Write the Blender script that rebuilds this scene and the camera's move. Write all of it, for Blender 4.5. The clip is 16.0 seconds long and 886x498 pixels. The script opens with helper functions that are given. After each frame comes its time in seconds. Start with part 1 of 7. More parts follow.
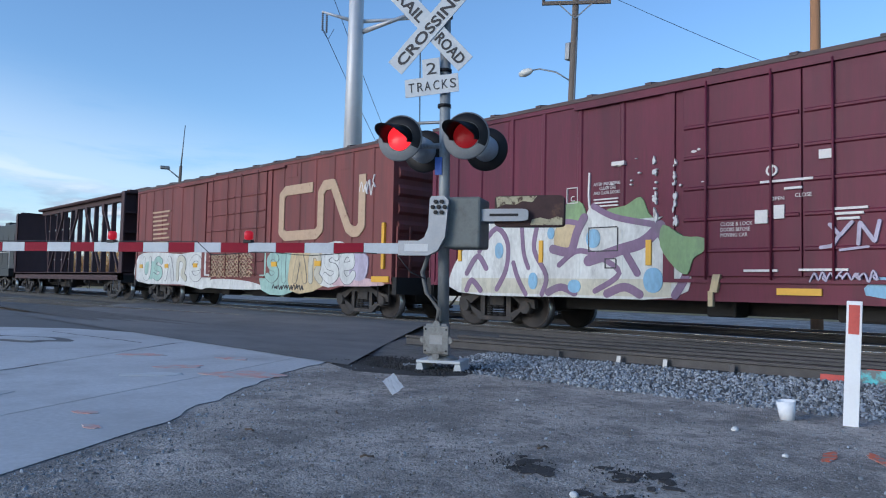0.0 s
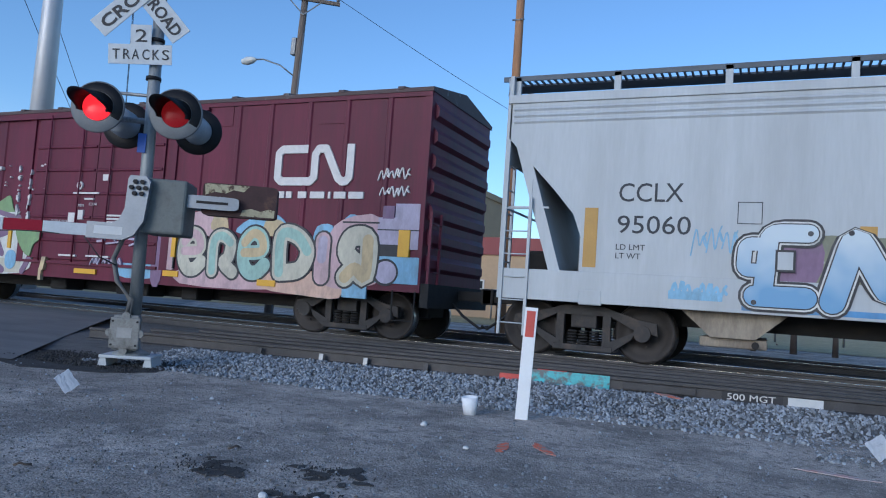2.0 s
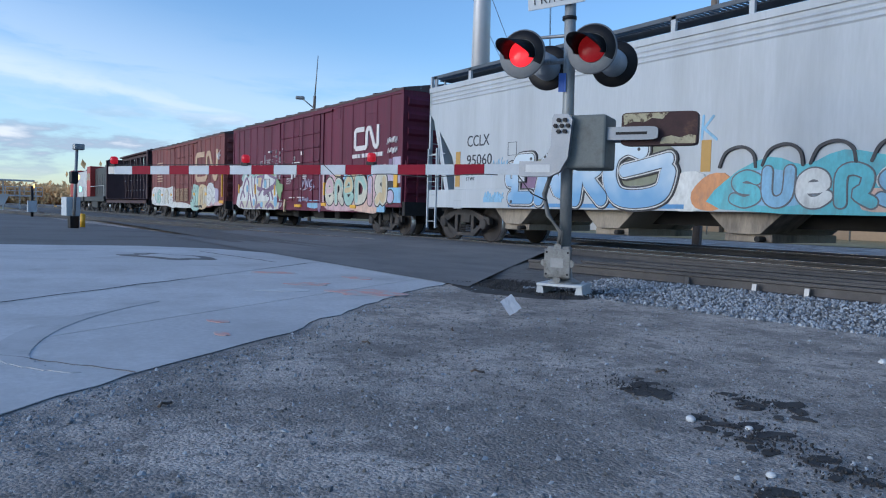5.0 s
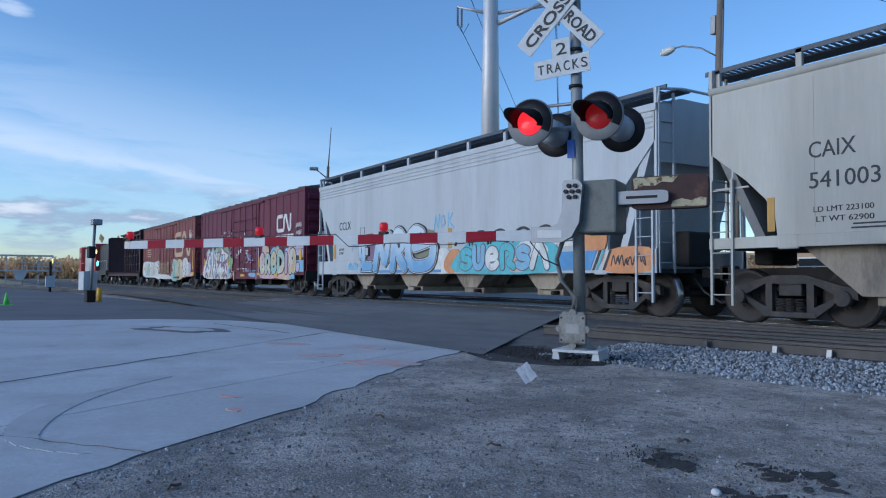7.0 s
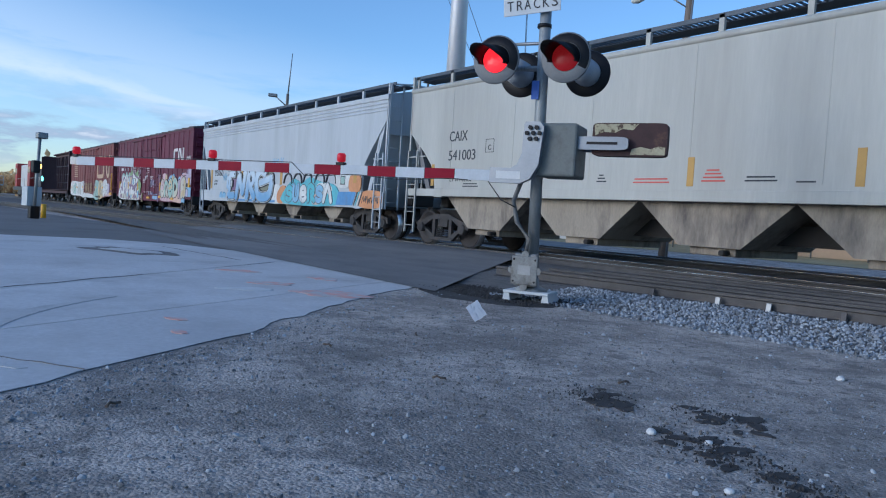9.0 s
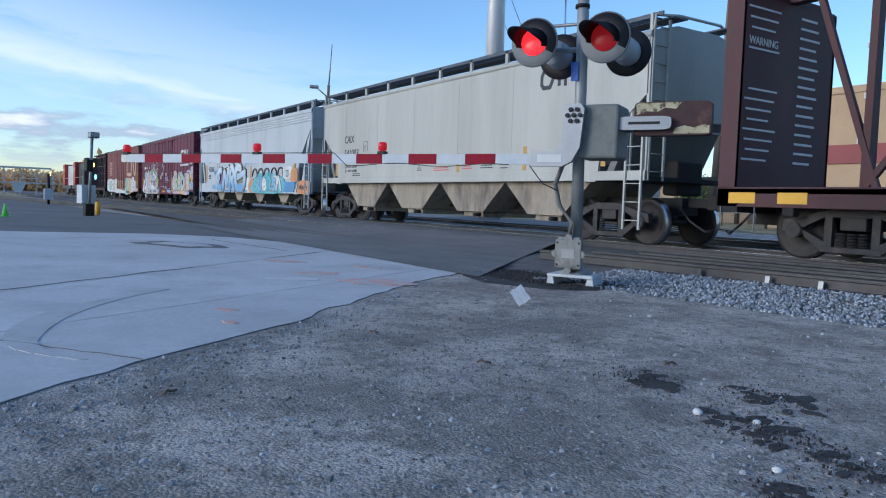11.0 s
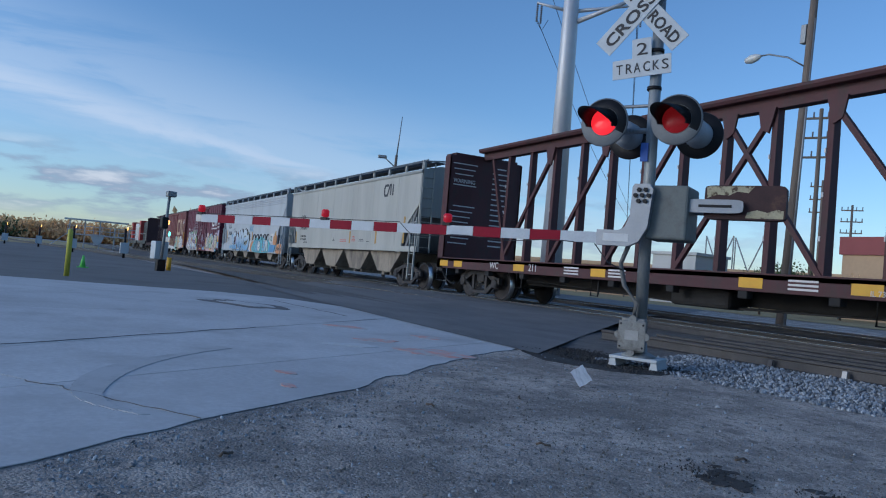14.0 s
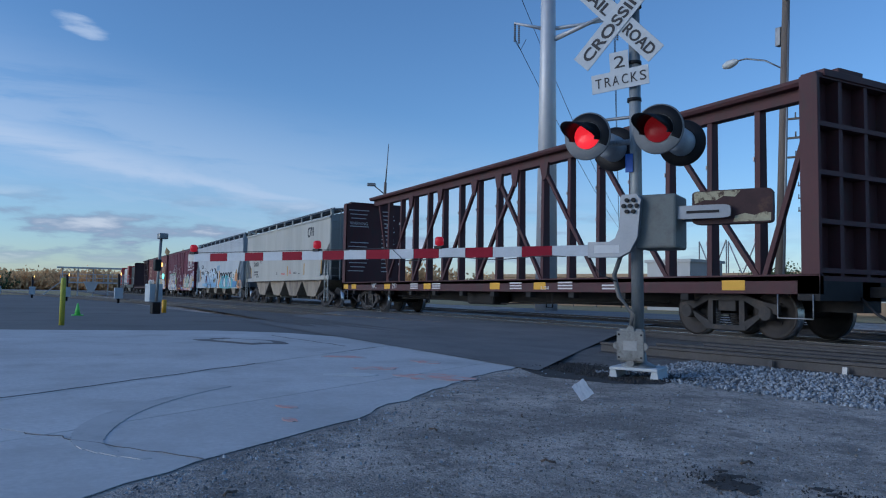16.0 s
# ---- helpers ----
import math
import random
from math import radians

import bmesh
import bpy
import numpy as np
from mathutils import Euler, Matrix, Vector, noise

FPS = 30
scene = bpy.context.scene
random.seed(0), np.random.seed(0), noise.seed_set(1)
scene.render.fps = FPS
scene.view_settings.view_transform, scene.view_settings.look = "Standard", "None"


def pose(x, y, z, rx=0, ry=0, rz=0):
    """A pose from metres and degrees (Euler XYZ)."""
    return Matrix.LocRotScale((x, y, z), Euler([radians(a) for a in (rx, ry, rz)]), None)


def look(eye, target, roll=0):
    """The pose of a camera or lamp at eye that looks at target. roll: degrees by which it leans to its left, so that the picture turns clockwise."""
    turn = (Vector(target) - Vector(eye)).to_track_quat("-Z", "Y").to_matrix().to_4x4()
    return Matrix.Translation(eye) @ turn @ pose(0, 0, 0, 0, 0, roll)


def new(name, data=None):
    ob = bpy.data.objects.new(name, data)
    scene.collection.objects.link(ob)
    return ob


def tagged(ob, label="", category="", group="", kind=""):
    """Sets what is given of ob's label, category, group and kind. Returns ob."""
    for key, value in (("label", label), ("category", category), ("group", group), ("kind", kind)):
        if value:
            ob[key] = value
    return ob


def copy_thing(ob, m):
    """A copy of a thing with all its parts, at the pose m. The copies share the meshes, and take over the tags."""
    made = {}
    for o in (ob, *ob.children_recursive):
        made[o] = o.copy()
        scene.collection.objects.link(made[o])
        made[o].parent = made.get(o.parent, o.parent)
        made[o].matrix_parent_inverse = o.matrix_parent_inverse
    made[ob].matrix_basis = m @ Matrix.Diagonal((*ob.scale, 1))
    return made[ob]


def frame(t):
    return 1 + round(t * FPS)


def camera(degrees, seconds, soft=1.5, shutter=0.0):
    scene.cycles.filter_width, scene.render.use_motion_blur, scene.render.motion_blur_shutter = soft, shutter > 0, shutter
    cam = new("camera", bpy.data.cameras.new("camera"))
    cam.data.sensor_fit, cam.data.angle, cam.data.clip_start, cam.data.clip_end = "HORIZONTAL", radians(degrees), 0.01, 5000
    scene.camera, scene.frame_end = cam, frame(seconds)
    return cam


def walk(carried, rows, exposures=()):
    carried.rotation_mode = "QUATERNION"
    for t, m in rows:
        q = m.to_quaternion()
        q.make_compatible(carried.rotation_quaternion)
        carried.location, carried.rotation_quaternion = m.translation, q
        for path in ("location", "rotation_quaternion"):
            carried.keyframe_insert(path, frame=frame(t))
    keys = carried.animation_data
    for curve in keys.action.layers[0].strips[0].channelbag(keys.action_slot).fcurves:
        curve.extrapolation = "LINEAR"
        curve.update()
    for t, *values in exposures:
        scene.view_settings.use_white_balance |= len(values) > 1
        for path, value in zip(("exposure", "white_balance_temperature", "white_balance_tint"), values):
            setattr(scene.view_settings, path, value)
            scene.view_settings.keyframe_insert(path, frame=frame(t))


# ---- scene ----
cam = camera(62.3, 16.0, soft=1.1)
PATH = [
    (0, (-0.326, -0.200, 1.021), (-1.6551, 1.0681, 1.1169), 1.2),
    (0.5, (-0.290, -0.120, 1.018), (-1.5695, 1.1960, 1.1436), 1.8),
    (1, (-0.271, -0.086, 1.017), (-1.2273, 1.4757, 1.2052), 3.5),
    (1.5, (-0.350, -0.157, 1.018), (-1.1141, 1.5042, 1.2199), 3.4),
    (2, (-0.365, -0.105, 0.999), (-1.1150, 1.5704, 1.1242), 4.0),
    (2.5, (-0.355, -0.086, 0.989), (-1.0479, 1.6174, 1.0368), -1.5),
    (3, (-0.369, -0.099, 0.966), (-1.4876, 1.3598, 1.0396), 4.4),
    (3.5, (-0.357, -0.059, 0.957), (-1.7876, 1.0985, 0.9715), 3.6),
    (4, (-0.368, -0.017, 0.940), (-1.8796, 1.0304, 0.8584), 1.9),
    (4.2, (-0.364, -0.015, 0.938), (-1.8768, 1.0267, 0.8335), 2.1),
    (6.3, (-0.401, -0.073, 0.961), (-1.9633, 0.8988, 0.9255), 0.8),
    (6.5, (-0.409, -0.038, 0.968), (-1.9614, 0.9513, 0.9632), 0.9),
    (7, (-0.376, -0.010, 0.966), (-1.9256, 0.9798, 1.0396), 0.3),
    (7.5, (-0.387, 0.012, 0.968), (-1.9366, 0.9954, 1.0966), 0.8),
    (8, (-0.373, 0.010, 0.959), (-1.9348, 0.9715, 1.1031), 1.4),
    (8.5, (-0.362, -0.016, 0.950), (-1.9688, 0.8740, 1.0589), 2.1),
    (9, (-0.407, 0.021, 0.937), (-1.8915, 1.1049, 0.8602), 3.6),
    (9.5, (-0.395, 0.027, 0.929), (-1.8851, 1.1058, 0.8869), 3.8),
    (10, (-0.385, 0.020, 0.932), (-1.8639, 1.1141, 0.9034), 2.2),
    (10.2, (-0.366, 0.006, 0.939), (-1.8694, 1.0644, 0.8722), 0.9),
    (12.3, (-0.383, 0.022, 0.919), (-1.9614, 0.9513, 0.7526), 3.0),
    (12.5, (-0.391, 0.019, 0.906), (-1.9633, 0.9513, 0.6946), 2.2),
    (13, (-0.393, 0.008, 0.914), (-2.0019, 0.8860, 0.7498), 2.1),
    (13.5, (-0.411, 0.005, 0.932), (-2.0415, 0.8574, 0.8988), 4.3),
    (14, (-0.412, -0.004, 0.949), (-2.0387, 0.8547, 1.0019), 4.8),
    (14.5, (-0.423, 0.006, 0.956), (-2.0433, 0.8703, 1.0773), 4.6),
    (15, (-0.407, 0.001, 0.962), (-2.0240, 0.8648, 1.1104), 4.4),
    (15.5, (-0.407, -0.006, 0.953), (-2.0249, 0.8584, 1.0893), 3.4),
    (16, (-0.382, 0.003, 0.949), (-2.0010, 0.8703, 1.0608), 0.9),
]
EXPOSE = [(t, e + 0.3, k, 10) for t, e, k in ((0, 0.12, 5450), (0.5, 0.0, 5350), (1.5, -0.28, 5000), (2.5, 0.08, 5350), (3.5, 0.1, 5350), (6.5, 0.0, 5250), (7.0, -0.13, 5100), (7.5, -0.23, 5000), (8.5, -0.2, 5050), (9.0, 0.0, 5150), (10, 0.1, 5300), (12.5, 0.32, 5600), (13.2, 0.22, 5650), (14.0, -0.4, 5150), (14.5, -0.5, 5050), (16, -0.52, 5000))]
walk(cam, [(t, look(eye, target, roll)) for t, eye, target, roll in PATH], EXPOSE)

# ---- light: a low veiled sun behind the viewer and a clear evening sky
SUN_EL, SUN_AZ = 15.0, 191.0
world = bpy.data.worlds.new("evening_sky")
scene.world = world
world.use_nodes = True
wn, wl = world.node_tree.nodes, world.node_tree.links
sky = wn.new("ShaderNodeTexSky")
sky.sky_type, sky.sun_disc = "NISHITA", False
sky.sun_elevation, sky.sun_rotation = radians(SUN_EL), radians(SUN_AZ)
sky.air_density, sky.dust_density, sky.ozone_density = 1.0, 0.4, 2.5
coord = wn.new("ShaderNodeTexCoord")
back = wn["Background"]
back.inputs[1].default_value = 0.15


def wnode(kind, **kw):
    n = wn.new(kind)
    for k, v in kw.items():
        n.inputs[k].default_value = v
    return n


# thin streaked cloud, and a low bank of cumulus above the horizon
sep = wn.new("ShaderNodeSeparateXYZ")
wl.new(coord.outputs["Generated"], sep.inputs[0])


def wmath(op, a, b=None, c=None):
    n = wn.new("ShaderNodeMath")
    n.operation = op
    for i, v in enumerate((a, b, c)):
        if v is None:
            continue
        if isinstance(v, (int, float)):
            n.inputs[i].default_value = v
        else:
            wl.new(v, n.inputs[i])
    return n.outputs[0]


def wband(v, lo, hi, soft):
    up = wn.new("ShaderNodeMapRange")
    up.interpolation_type = "SMOOTHSTEP"
    wl.new(v, up.inputs[0])
    up.inputs[1].default_value, up.inputs[2].default_value = lo - soft, lo + soft
    dn = wn.new("ShaderNodeMapRange")
    dn.interpolation_type = "SMOOTHSTEP"
    wl.new(v, dn.inputs[0])
    dn.inputs[1].default_value, dn.inputs[2].default_value = hi + soft, hi - soft
    return wmath("MULTIPLY", up.outputs[0], dn.outputs[0])


mp = wn.new("ShaderNodeMapping")
mp.inputs["Rotation"].default_value = (0.0, radians(-16), radians(25))
mp.inputs["Scale"].default_value = (1.3, 1.3, 9.0)
wl.new(coord.outputs["Generated"], mp.inputs[0])
cirrus = wnode("ShaderNodeTexNoise", Scale=2.6, Detail=7.0, Roughness=0.62, Distortion=0.4)
wl.new(mp.outputs[0], cirrus.inputs[0])
tilt = wmath("ADD", sep.outputs[2], wmath("MULTIPLY", sep.outputs[1], 0.18))
cir = wmath("MULTIPLY", wband(tilt, 0.12, 0.24, 0.08), wband(cirrus.outputs[0], 0.41, 1.5, 0.12))
mp2 = wn.new("ShaderNodeMapping")
mp2.inputs["Scale"].default_value = (1.0, 1.0, 4.5)
wl.new(coord.outputs["Generated"], mp2.inputs[0])
bank = wnode("ShaderNodeTexNoise", Scale=7.0, Detail=6.0, Roughness=0.55)
wl.new(mp2.outputs[0], bank.inputs[0])
cum = wmath("MULTIPLY", wband(sep.outputs[2], 0.035, 0.105, 0.03), wband(bank.outputs[0], 0.53, 1.5, 0.06))
west = wn.new("ShaderNodeMapRange")
west.interpolation_type = "SMOOTHSTEP"
wl.new(sep.outputs[0], west.inputs[0])
west.inputs[1].default_value, west.inputs[2].default_value = -0.45, -0.95
west.inputs[3].default_value, west.inputs[4].default_value = 0.0, 1.0
cir = wmath("MULTIPLY", wmath("MULTIPLY", cir, 0.55), west.outputs[0])
cum = wmath("MULTIPLY", cum, west.outputs[0])
azim = wmath("MULTIPLY", wmath("ARCTAN2", wmath("MULTIPLY", sep.outputs[0], -1.0), sep.outputs[1]), 180 / math.pi)
elev = wmath("MULTIPLY", wmath("ARCSINE", sep.outputs[2]), 180 / math.pi)
wisp = wmath("MULTIPLY", wmath("SUBTRACT", cirrus.outputs[0], 0.5), 5.0)
above = wmath("ADD", wmath("SUBTRACT", elev, wmath("MULTIPLY_ADD", azim, 0.175, -6.2)), wisp)
streak = wmath("MULTIPLY", wband(above, -0.7, 1.1, 1.2), wband(azim, 69.0, 112.0, 7.0))
streak2 = wmath("MULTIPLY", wband(wmath("ADD", above, 2.7), -0.1, 0.35, 0.5), wband(azim, 74.0, 90.0, 4.0))
wide = wmath("MULTIPLY", wband(above, -4.0, 3.0, 3.5), wband(azim, 60.0, 125.0, 16.0))
soft_cloud = wmath("MULTIPLY", streak, wband(cirrus.outputs[0], 0.36, 1.5, 0.2))
puff = wmath("ADD", wmath("POWER", wmath("DIVIDE", wmath("SUBTRACT", azim, 89.4), 2.1), 2.0),
             wmath("POWER", wmath("DIVIDE", wmath("ADD", wmath("SUBTRACT", elev, 18.2), wmath("MULTIPLY", wmath("SUBTRACT", 89.4, azim), 0.18)), 0.75), 2.0))
puff = wmath("ADD", puff, wmath("MULTIPLY", wmath("SUBTRACT", bank.outputs[0], 0.5), 5.0))
lone = wband(puff, -9.0, 0.55, 0.5)
cir = wmath("MAXIMUM", wmath("MAXIMUM", cir, wmath("MULTIPLY", wide, 0.22)), wmath("MAXIMUM", wmath("MAXIMUM", soft_cloud, wmath("MULTIPLY", streak2, 0.45)), wmath("MULTIPLY", lone, 0.8)))
m1 = wn.new("ShaderNodeMix")
m1.data_type = "RGBA"
wl.new(wmath("MULTIPLY", cir, 0.8), m1.inputs[0])
wl.new(sky.outputs[0], m1.inputs[6])
m1.inputs[7].default_value = (4.6, 4.7, 4.75, 1)
cumcol = wn.new("ShaderNodeMix")
cumcol.data_type = "RGBA"
wl.new(wband(bank.outputs[0], 0.62, 1.5, 0.08), cumcol.inputs[0])
cumcol.inputs[6].default_value = (2.1, 2.35, 2.75, 1)
cumcol.inputs[7].default_value = (5.2, 4.75, 4.3, 1)
m2 = wn.new("ShaderNodeMix")
m2.data_type = "RGBA"
wl.new(wmath("MULTIPLY", cum, 0.85), m2.inputs[0])
wl.new(m1.outputs[2], m2.inputs[6])
wl.new(cumcol.outputs[2], m2.inputs[7])
wl.new(m2.outputs[2], back.inputs[0])

sun = new("sun", bpy.data.lights.new("sun", "SUN"))
sun.data.energy, sun.data.angle, sun.data.color = 1.45, radians(28), (1.0, 0.86, 0.70)
_a, _e = radians(SUN_AZ), radians(SUN_EL)
sun.matrix_world = look((math.sin(_a) * math.cos(_e) * 100, math.cos(_a) * math.cos(_e) * 100, math.sin(_e) * 100), (0, 0, 0))


# ---- materials
def mat(name, col, rough=0.7, metal=0.0, var=0.25, scale=2.5, fine=45.0, bump=0.15, stretch=(1, 1, 1),
        spot=None, spot_at=0.62, spot_scale=4.0, soft=0.05, random=0.0, dist=0.004, emit=None, shine=0.5):
    """A painted or mineral surface: a base colour, broad mottling, fine grain and, with spot, patches of a second colour."""
    m = bpy.data.materials.new(name)
    m.use_nodes = True
    n, l = m.node_tree.nodes, m.node_tree.links
    b = n["Principled BSDF"]
    tc, mpn = n.new("ShaderNodeTexCoord"), n.new("ShaderNodeMapping")
    mpn.inputs["Scale"].default_value = stretch
    l.new(tc.outputs["Object"], mpn.inputs[0])
    broad, grain = n.new("ShaderNodeTexNoise"), n.new("ShaderNodeTexNoise")
    for t, s in ((broad, scale), (grain, fine)):
        t.inputs["Scale"].default_value, t.inputs["Detail"].default_value = s, 5
        t.inputs["Roughness"].default_value = 0.6
        l.new(mpn.outputs[0], t.inputs[0])
    add = n.new("ShaderNodeMath")
    add.operation = "MULTIPLY_ADD"
    add.inputs[1].default_value = 0.45
    l.new(grain.outputs[0], add.inputs[0])
    half = n.new("ShaderNodeMath")
    half.operation = "MULTIPLY"
    half.inputs[1].default_value = 0.55
    l.new(broad.outputs[0], half.inputs[0])
    l.new(half.outputs[0], add.inputs[2])
    fac = add.outputs[0]
    if random:
        oi = n.new("ShaderNodeObjectInfo")
        ra = n.new("ShaderNodeMath")
        ra.operation = "MULTIPLY_ADD"
        ra.inputs[1].default_value = random
        l.new(oi.outputs["Random"], ra.inputs[0])
        l.new(fac, ra.inputs[2])
        fac = ra.outputs[0]
    ramp = n.new("ShaderNodeValToRGB")
    ramp.color_ramp.elements[0].position, ramp.color_ramp.elements[1].position = 0.3, 0.7
    ramp.color_ramp.elements[0].color = (*[c * (1 - var) for c in col], 1)
    ramp.color_ramp.elements[1].color = (*[min(1, c * (1 + var)) for c in col], 1)
    l.new(fac, ramp.inputs[0])
    out = ramp.outputs[0]
    if spot:
        sp = n.new("ShaderNodeTexNoise")
        sp.inputs["Scale"].default_value, sp.inputs["Detail"].default_value, sp.inputs["Roughness"].default_value = spot_scale, 8, 0.68
        l.new(mpn.outputs[0], sp.inputs[0])
        mr = n.new("ShaderNodeMapRange")
        mr.inputs[1].default_value, mr.inputs[2].default_value = spot_at - soft, spot_at + soft
        l.new(sp.outputs[0], mr.inputs[0])
        mx = n.new("ShaderNodeMix")
        mx.data_type = "RGBA"
        l.new(mr.outputs[0], mx.inputs[0])
        l.new(out, mx.inputs[6])
        mx.inputs[7].default_value = (*spot, 1)
        out = mx.outputs[2]
    l.new(out, b.inputs["Base Color"])
    rr = n.new("ShaderNodeMapRange")
    rr.inputs[3].default_value, rr.inputs[4].default_value = max(0, rough - 0.12), min(1, rough + 0.12)
    l.new(grain.outputs[0], rr.inputs[0])
    l.new(rr.outputs[0], b.inputs["Roughness"])
    b.inputs["Metallic"].default_value = metal
    b.inputs["Specular IOR Level"].default_value = shine
    if bump:
        bp = n.new("ShaderNodeBump")
        bp.inputs["Strength"].default_value, bp.inputs["Distance"].default_value = min(1, bump * 2), dist
        l.new(grain.outputs[0], bp.inputs["Height"])
        l.new(bp.outputs[0], b.inputs["Normal"])
    if emit:
        b.inputs["Emission Color"].default_value = (*emit[0], 1)
        b.inputs["Emission Strength"].default_value = emit[1]
    return m


M = {}
V = (1, 1, 0.12)      # rain streaks run down
M["concrete"] = mat("worn_concrete", (0.50, 0.50, 0.50), 0.85, var=0.24, scale=0.45, fine=22, bump=0.25, spot=(0.37, 0.365, 0.36), spot_at=0.57, spot_scale=0.9, soft=0.14, random=0.1)
M["asphalt"] = mat("dark_asphalt", (0.125, 0.125, 0.128), 0.9, var=0.5, scale=0.5, fine=60, bump=0.4, dist=0.006, stretch=(0.45, 1, 1), spot=(0.20, 0.195, 0.19), spot_at=0.55, spot_scale=0.55, soft=0.14)
M["asphalt2"] = mat("old_grey_asphalt", (0.15, 0.148, 0.146), 0.92, var=0.35, scale=0.15, fine=40, bump=0.3, spot=(0.10, 0.098, 0.096), spot_at=0.56, spot_scale=0.3, soft=0.1)
M["ballast"] = mat("crushed_stone_bed", (0.13, 0.125, 0.12), 0.95, var=0.5, scale=6, fine=40, bump=0.8, dist=0.03)
M["stone"] = mat("grey_ballast_stone", (0.25, 0.25, 0.262), 0.85, var=0.55, scale=5.0, fine=25, bump=0.3)
M["pebble"] = mat("loose_pebbles", (0.30, 0.275, 0.25), 0.9, var=0.6, scale=3.0, fine=20, bump=0.2)
M["rail"] = mat("rusty_rail_steel", (0.062, 0.060, 0.062), 0.6, metal=0.35, var=0.4, scale=5, fine=60, bump=0.2)
M["railtop"] = mat("polished_rail_head", (0.62, 0.62, 0.63), 0.25, metal=1.0, var=0.1, stretch=(0.1, 1, 1))
M["tie"] = mat("creosoted_timber", (0.06, 0.054, 0.05), 0.9, var=0.4, scale=2, fine=30, stretch=(3, 0.5, 3), bump=0.4)
M["galv"] = mat("galvanised_steel", (0.25, 0.26, 0.27), 0.5, metal=0.6, var=0.18, scale=6, fine=40, bump=0.05)
M["mastgrey"] = mat("weathered_aluminium_pole", (0.25, 0.265, 0.27), 0.55, metal=0.4, var=0.25, scale=5, stretch=(1, 1, 0.3), spot=(0.14, 0.135, 0.125), spot_at=0.6)
M["boxgrey"] = mat("grey_painted_steel", (0.13, 0.145, 0.14), 0.6, var=0.2, scale=4, fine=50, spot=(0.085, 0.09, 0.085), spot_at=0.58, soft=0.1)
M["bracket"] = mat("cast_aluminium", (0.25, 0.265, 0.29), 0.45, metal=0.5, var=0.12, scale=8)
M["black"] = mat("black_painted_metal", (0.013, 0.013, 0.015), 0.5, var=0.3, scale=6, shine=0.22)
M["discback"] = mat("grey_backplate", (0.15, 0.16, 0.17), 0.6, var=0.15, scale=6)
M["white"] = mat("white_reflective_sheet", (0.72, 0.74, 0.76), 0.5, var=0.06, scale=5, bump=0.02)
M["gatewhite"] = mat("grey_white_reflective_stripe", (0.42, 0.455, 0.49), 0.55, var=0.14, scale=5, bump=0.02)
M["debris"] = mat("dark_bark_chips", (0.13, 0.12, 0.108), 0.95, var=0.4, scale=6)
M["signwhite"] = mat("weathered_white_sign", (0.48, 0.51, 0.53), 0.55, var=0.1, scale=5, spot=(0.45, 0.46, 0.46), spot_at=0.68, bump=0.03)
M["gatered"] = mat("red_reflective_stripe", (0.21, 0.006, 0.022), 0.6, var=0.15, scale=6, bump=0.02, shine=0.12)
M["blacktext"] = mat("black_lettering", (0.02, 0.02, 0.024), 0.6, var=0.1, bump=0)
M["redlens"] = mat("glowing_red_lens", (0.5, 0.01, 0.015), 0.3, var=0.1, emit=((1.0, 0.02, 0.025), 1.0))
M["dimlens"] = mat("dull_red_lens", (0.16, 0.006, 0.01), 0.3, var=0.1, emit=((1.0, 0.03, 0.03), 0.10), shine=0.2)
M["armlens"] = mat("small_red_lens", (0.30, 0.01, 0.02), 0.3, var=0.1, emit=((1.0, 0.02, 0.04), 0.22), shine=0.3)
M["grating"] = mat("weathered_blue_grey_grating", (0.075, 0.09, 0.11), 0.6, metal=0.3, var=0.3, scale=3)
M["headgrey"] = mat("pale_grey_signal_housing", (0.33, 0.36, 0.39), 0.5, var=0.15, scale=6)
M["oldgalv"] = mat("dull_galvanised_casting", (0.20, 0.205, 0.20), 0.65, metal=0.2, var=0.3, scale=9, fine=50, spot=(0.11, 0.105, 0.095), spot_at=0.57, spot_scale=7, soft=0.08, bump=0.2)
M["amber"] = mat("glowing_amber_lens", (0.6, 0.3, 0.05), 0.3, emit=((1.0, 0.5, 0.1), 4.0))
M["greenlens"] = mat("glowing_green_lens", (0.1, 0.5, 0.35), 0.3, emit=((0.3, 1.0, 0.8), 2.0))
M["bluesticker"] = mat("blue_plate", (0.03, 0.10, 0.42), 0.5, var=0.1)
M["cw"] = mat("rusted_counterweight_steel", (0.045, 0.022, 0.022), 0.8, var=0.4, scale=6, spot=(0.10, 0.055, 0.035), spot_at=0.62, spot_scale=3.0, soft=0.06, bump=0.3)
M["wood"] = mat("weathered_pole_timber", (0.16, 0.13, 0.105), 0.9, var=0.3, scale=3, stretch=(4, 4, 0.3), bump=0.4)
M["newwood"] = mat("brown_pole_timber", (0.34, 0.18, 0.09), 0.85, var=0.25, scale=3, stretch=(4, 4, 0.3), bump=0.3)
M["steelpole"] = mat("pale_steel_monopole", (0.50, 0.51, 0.53), 0.5, metal=0.3, var=0.08, scale=2)
M["glassins"] = mat("grey_insulators", (0.14, 0.14, 0.15), 0.3, var=0.1)
M["lampglass"] = mat("lamp_refractor", (0.6, 0.62, 0.6), 0.3, var=0.1)
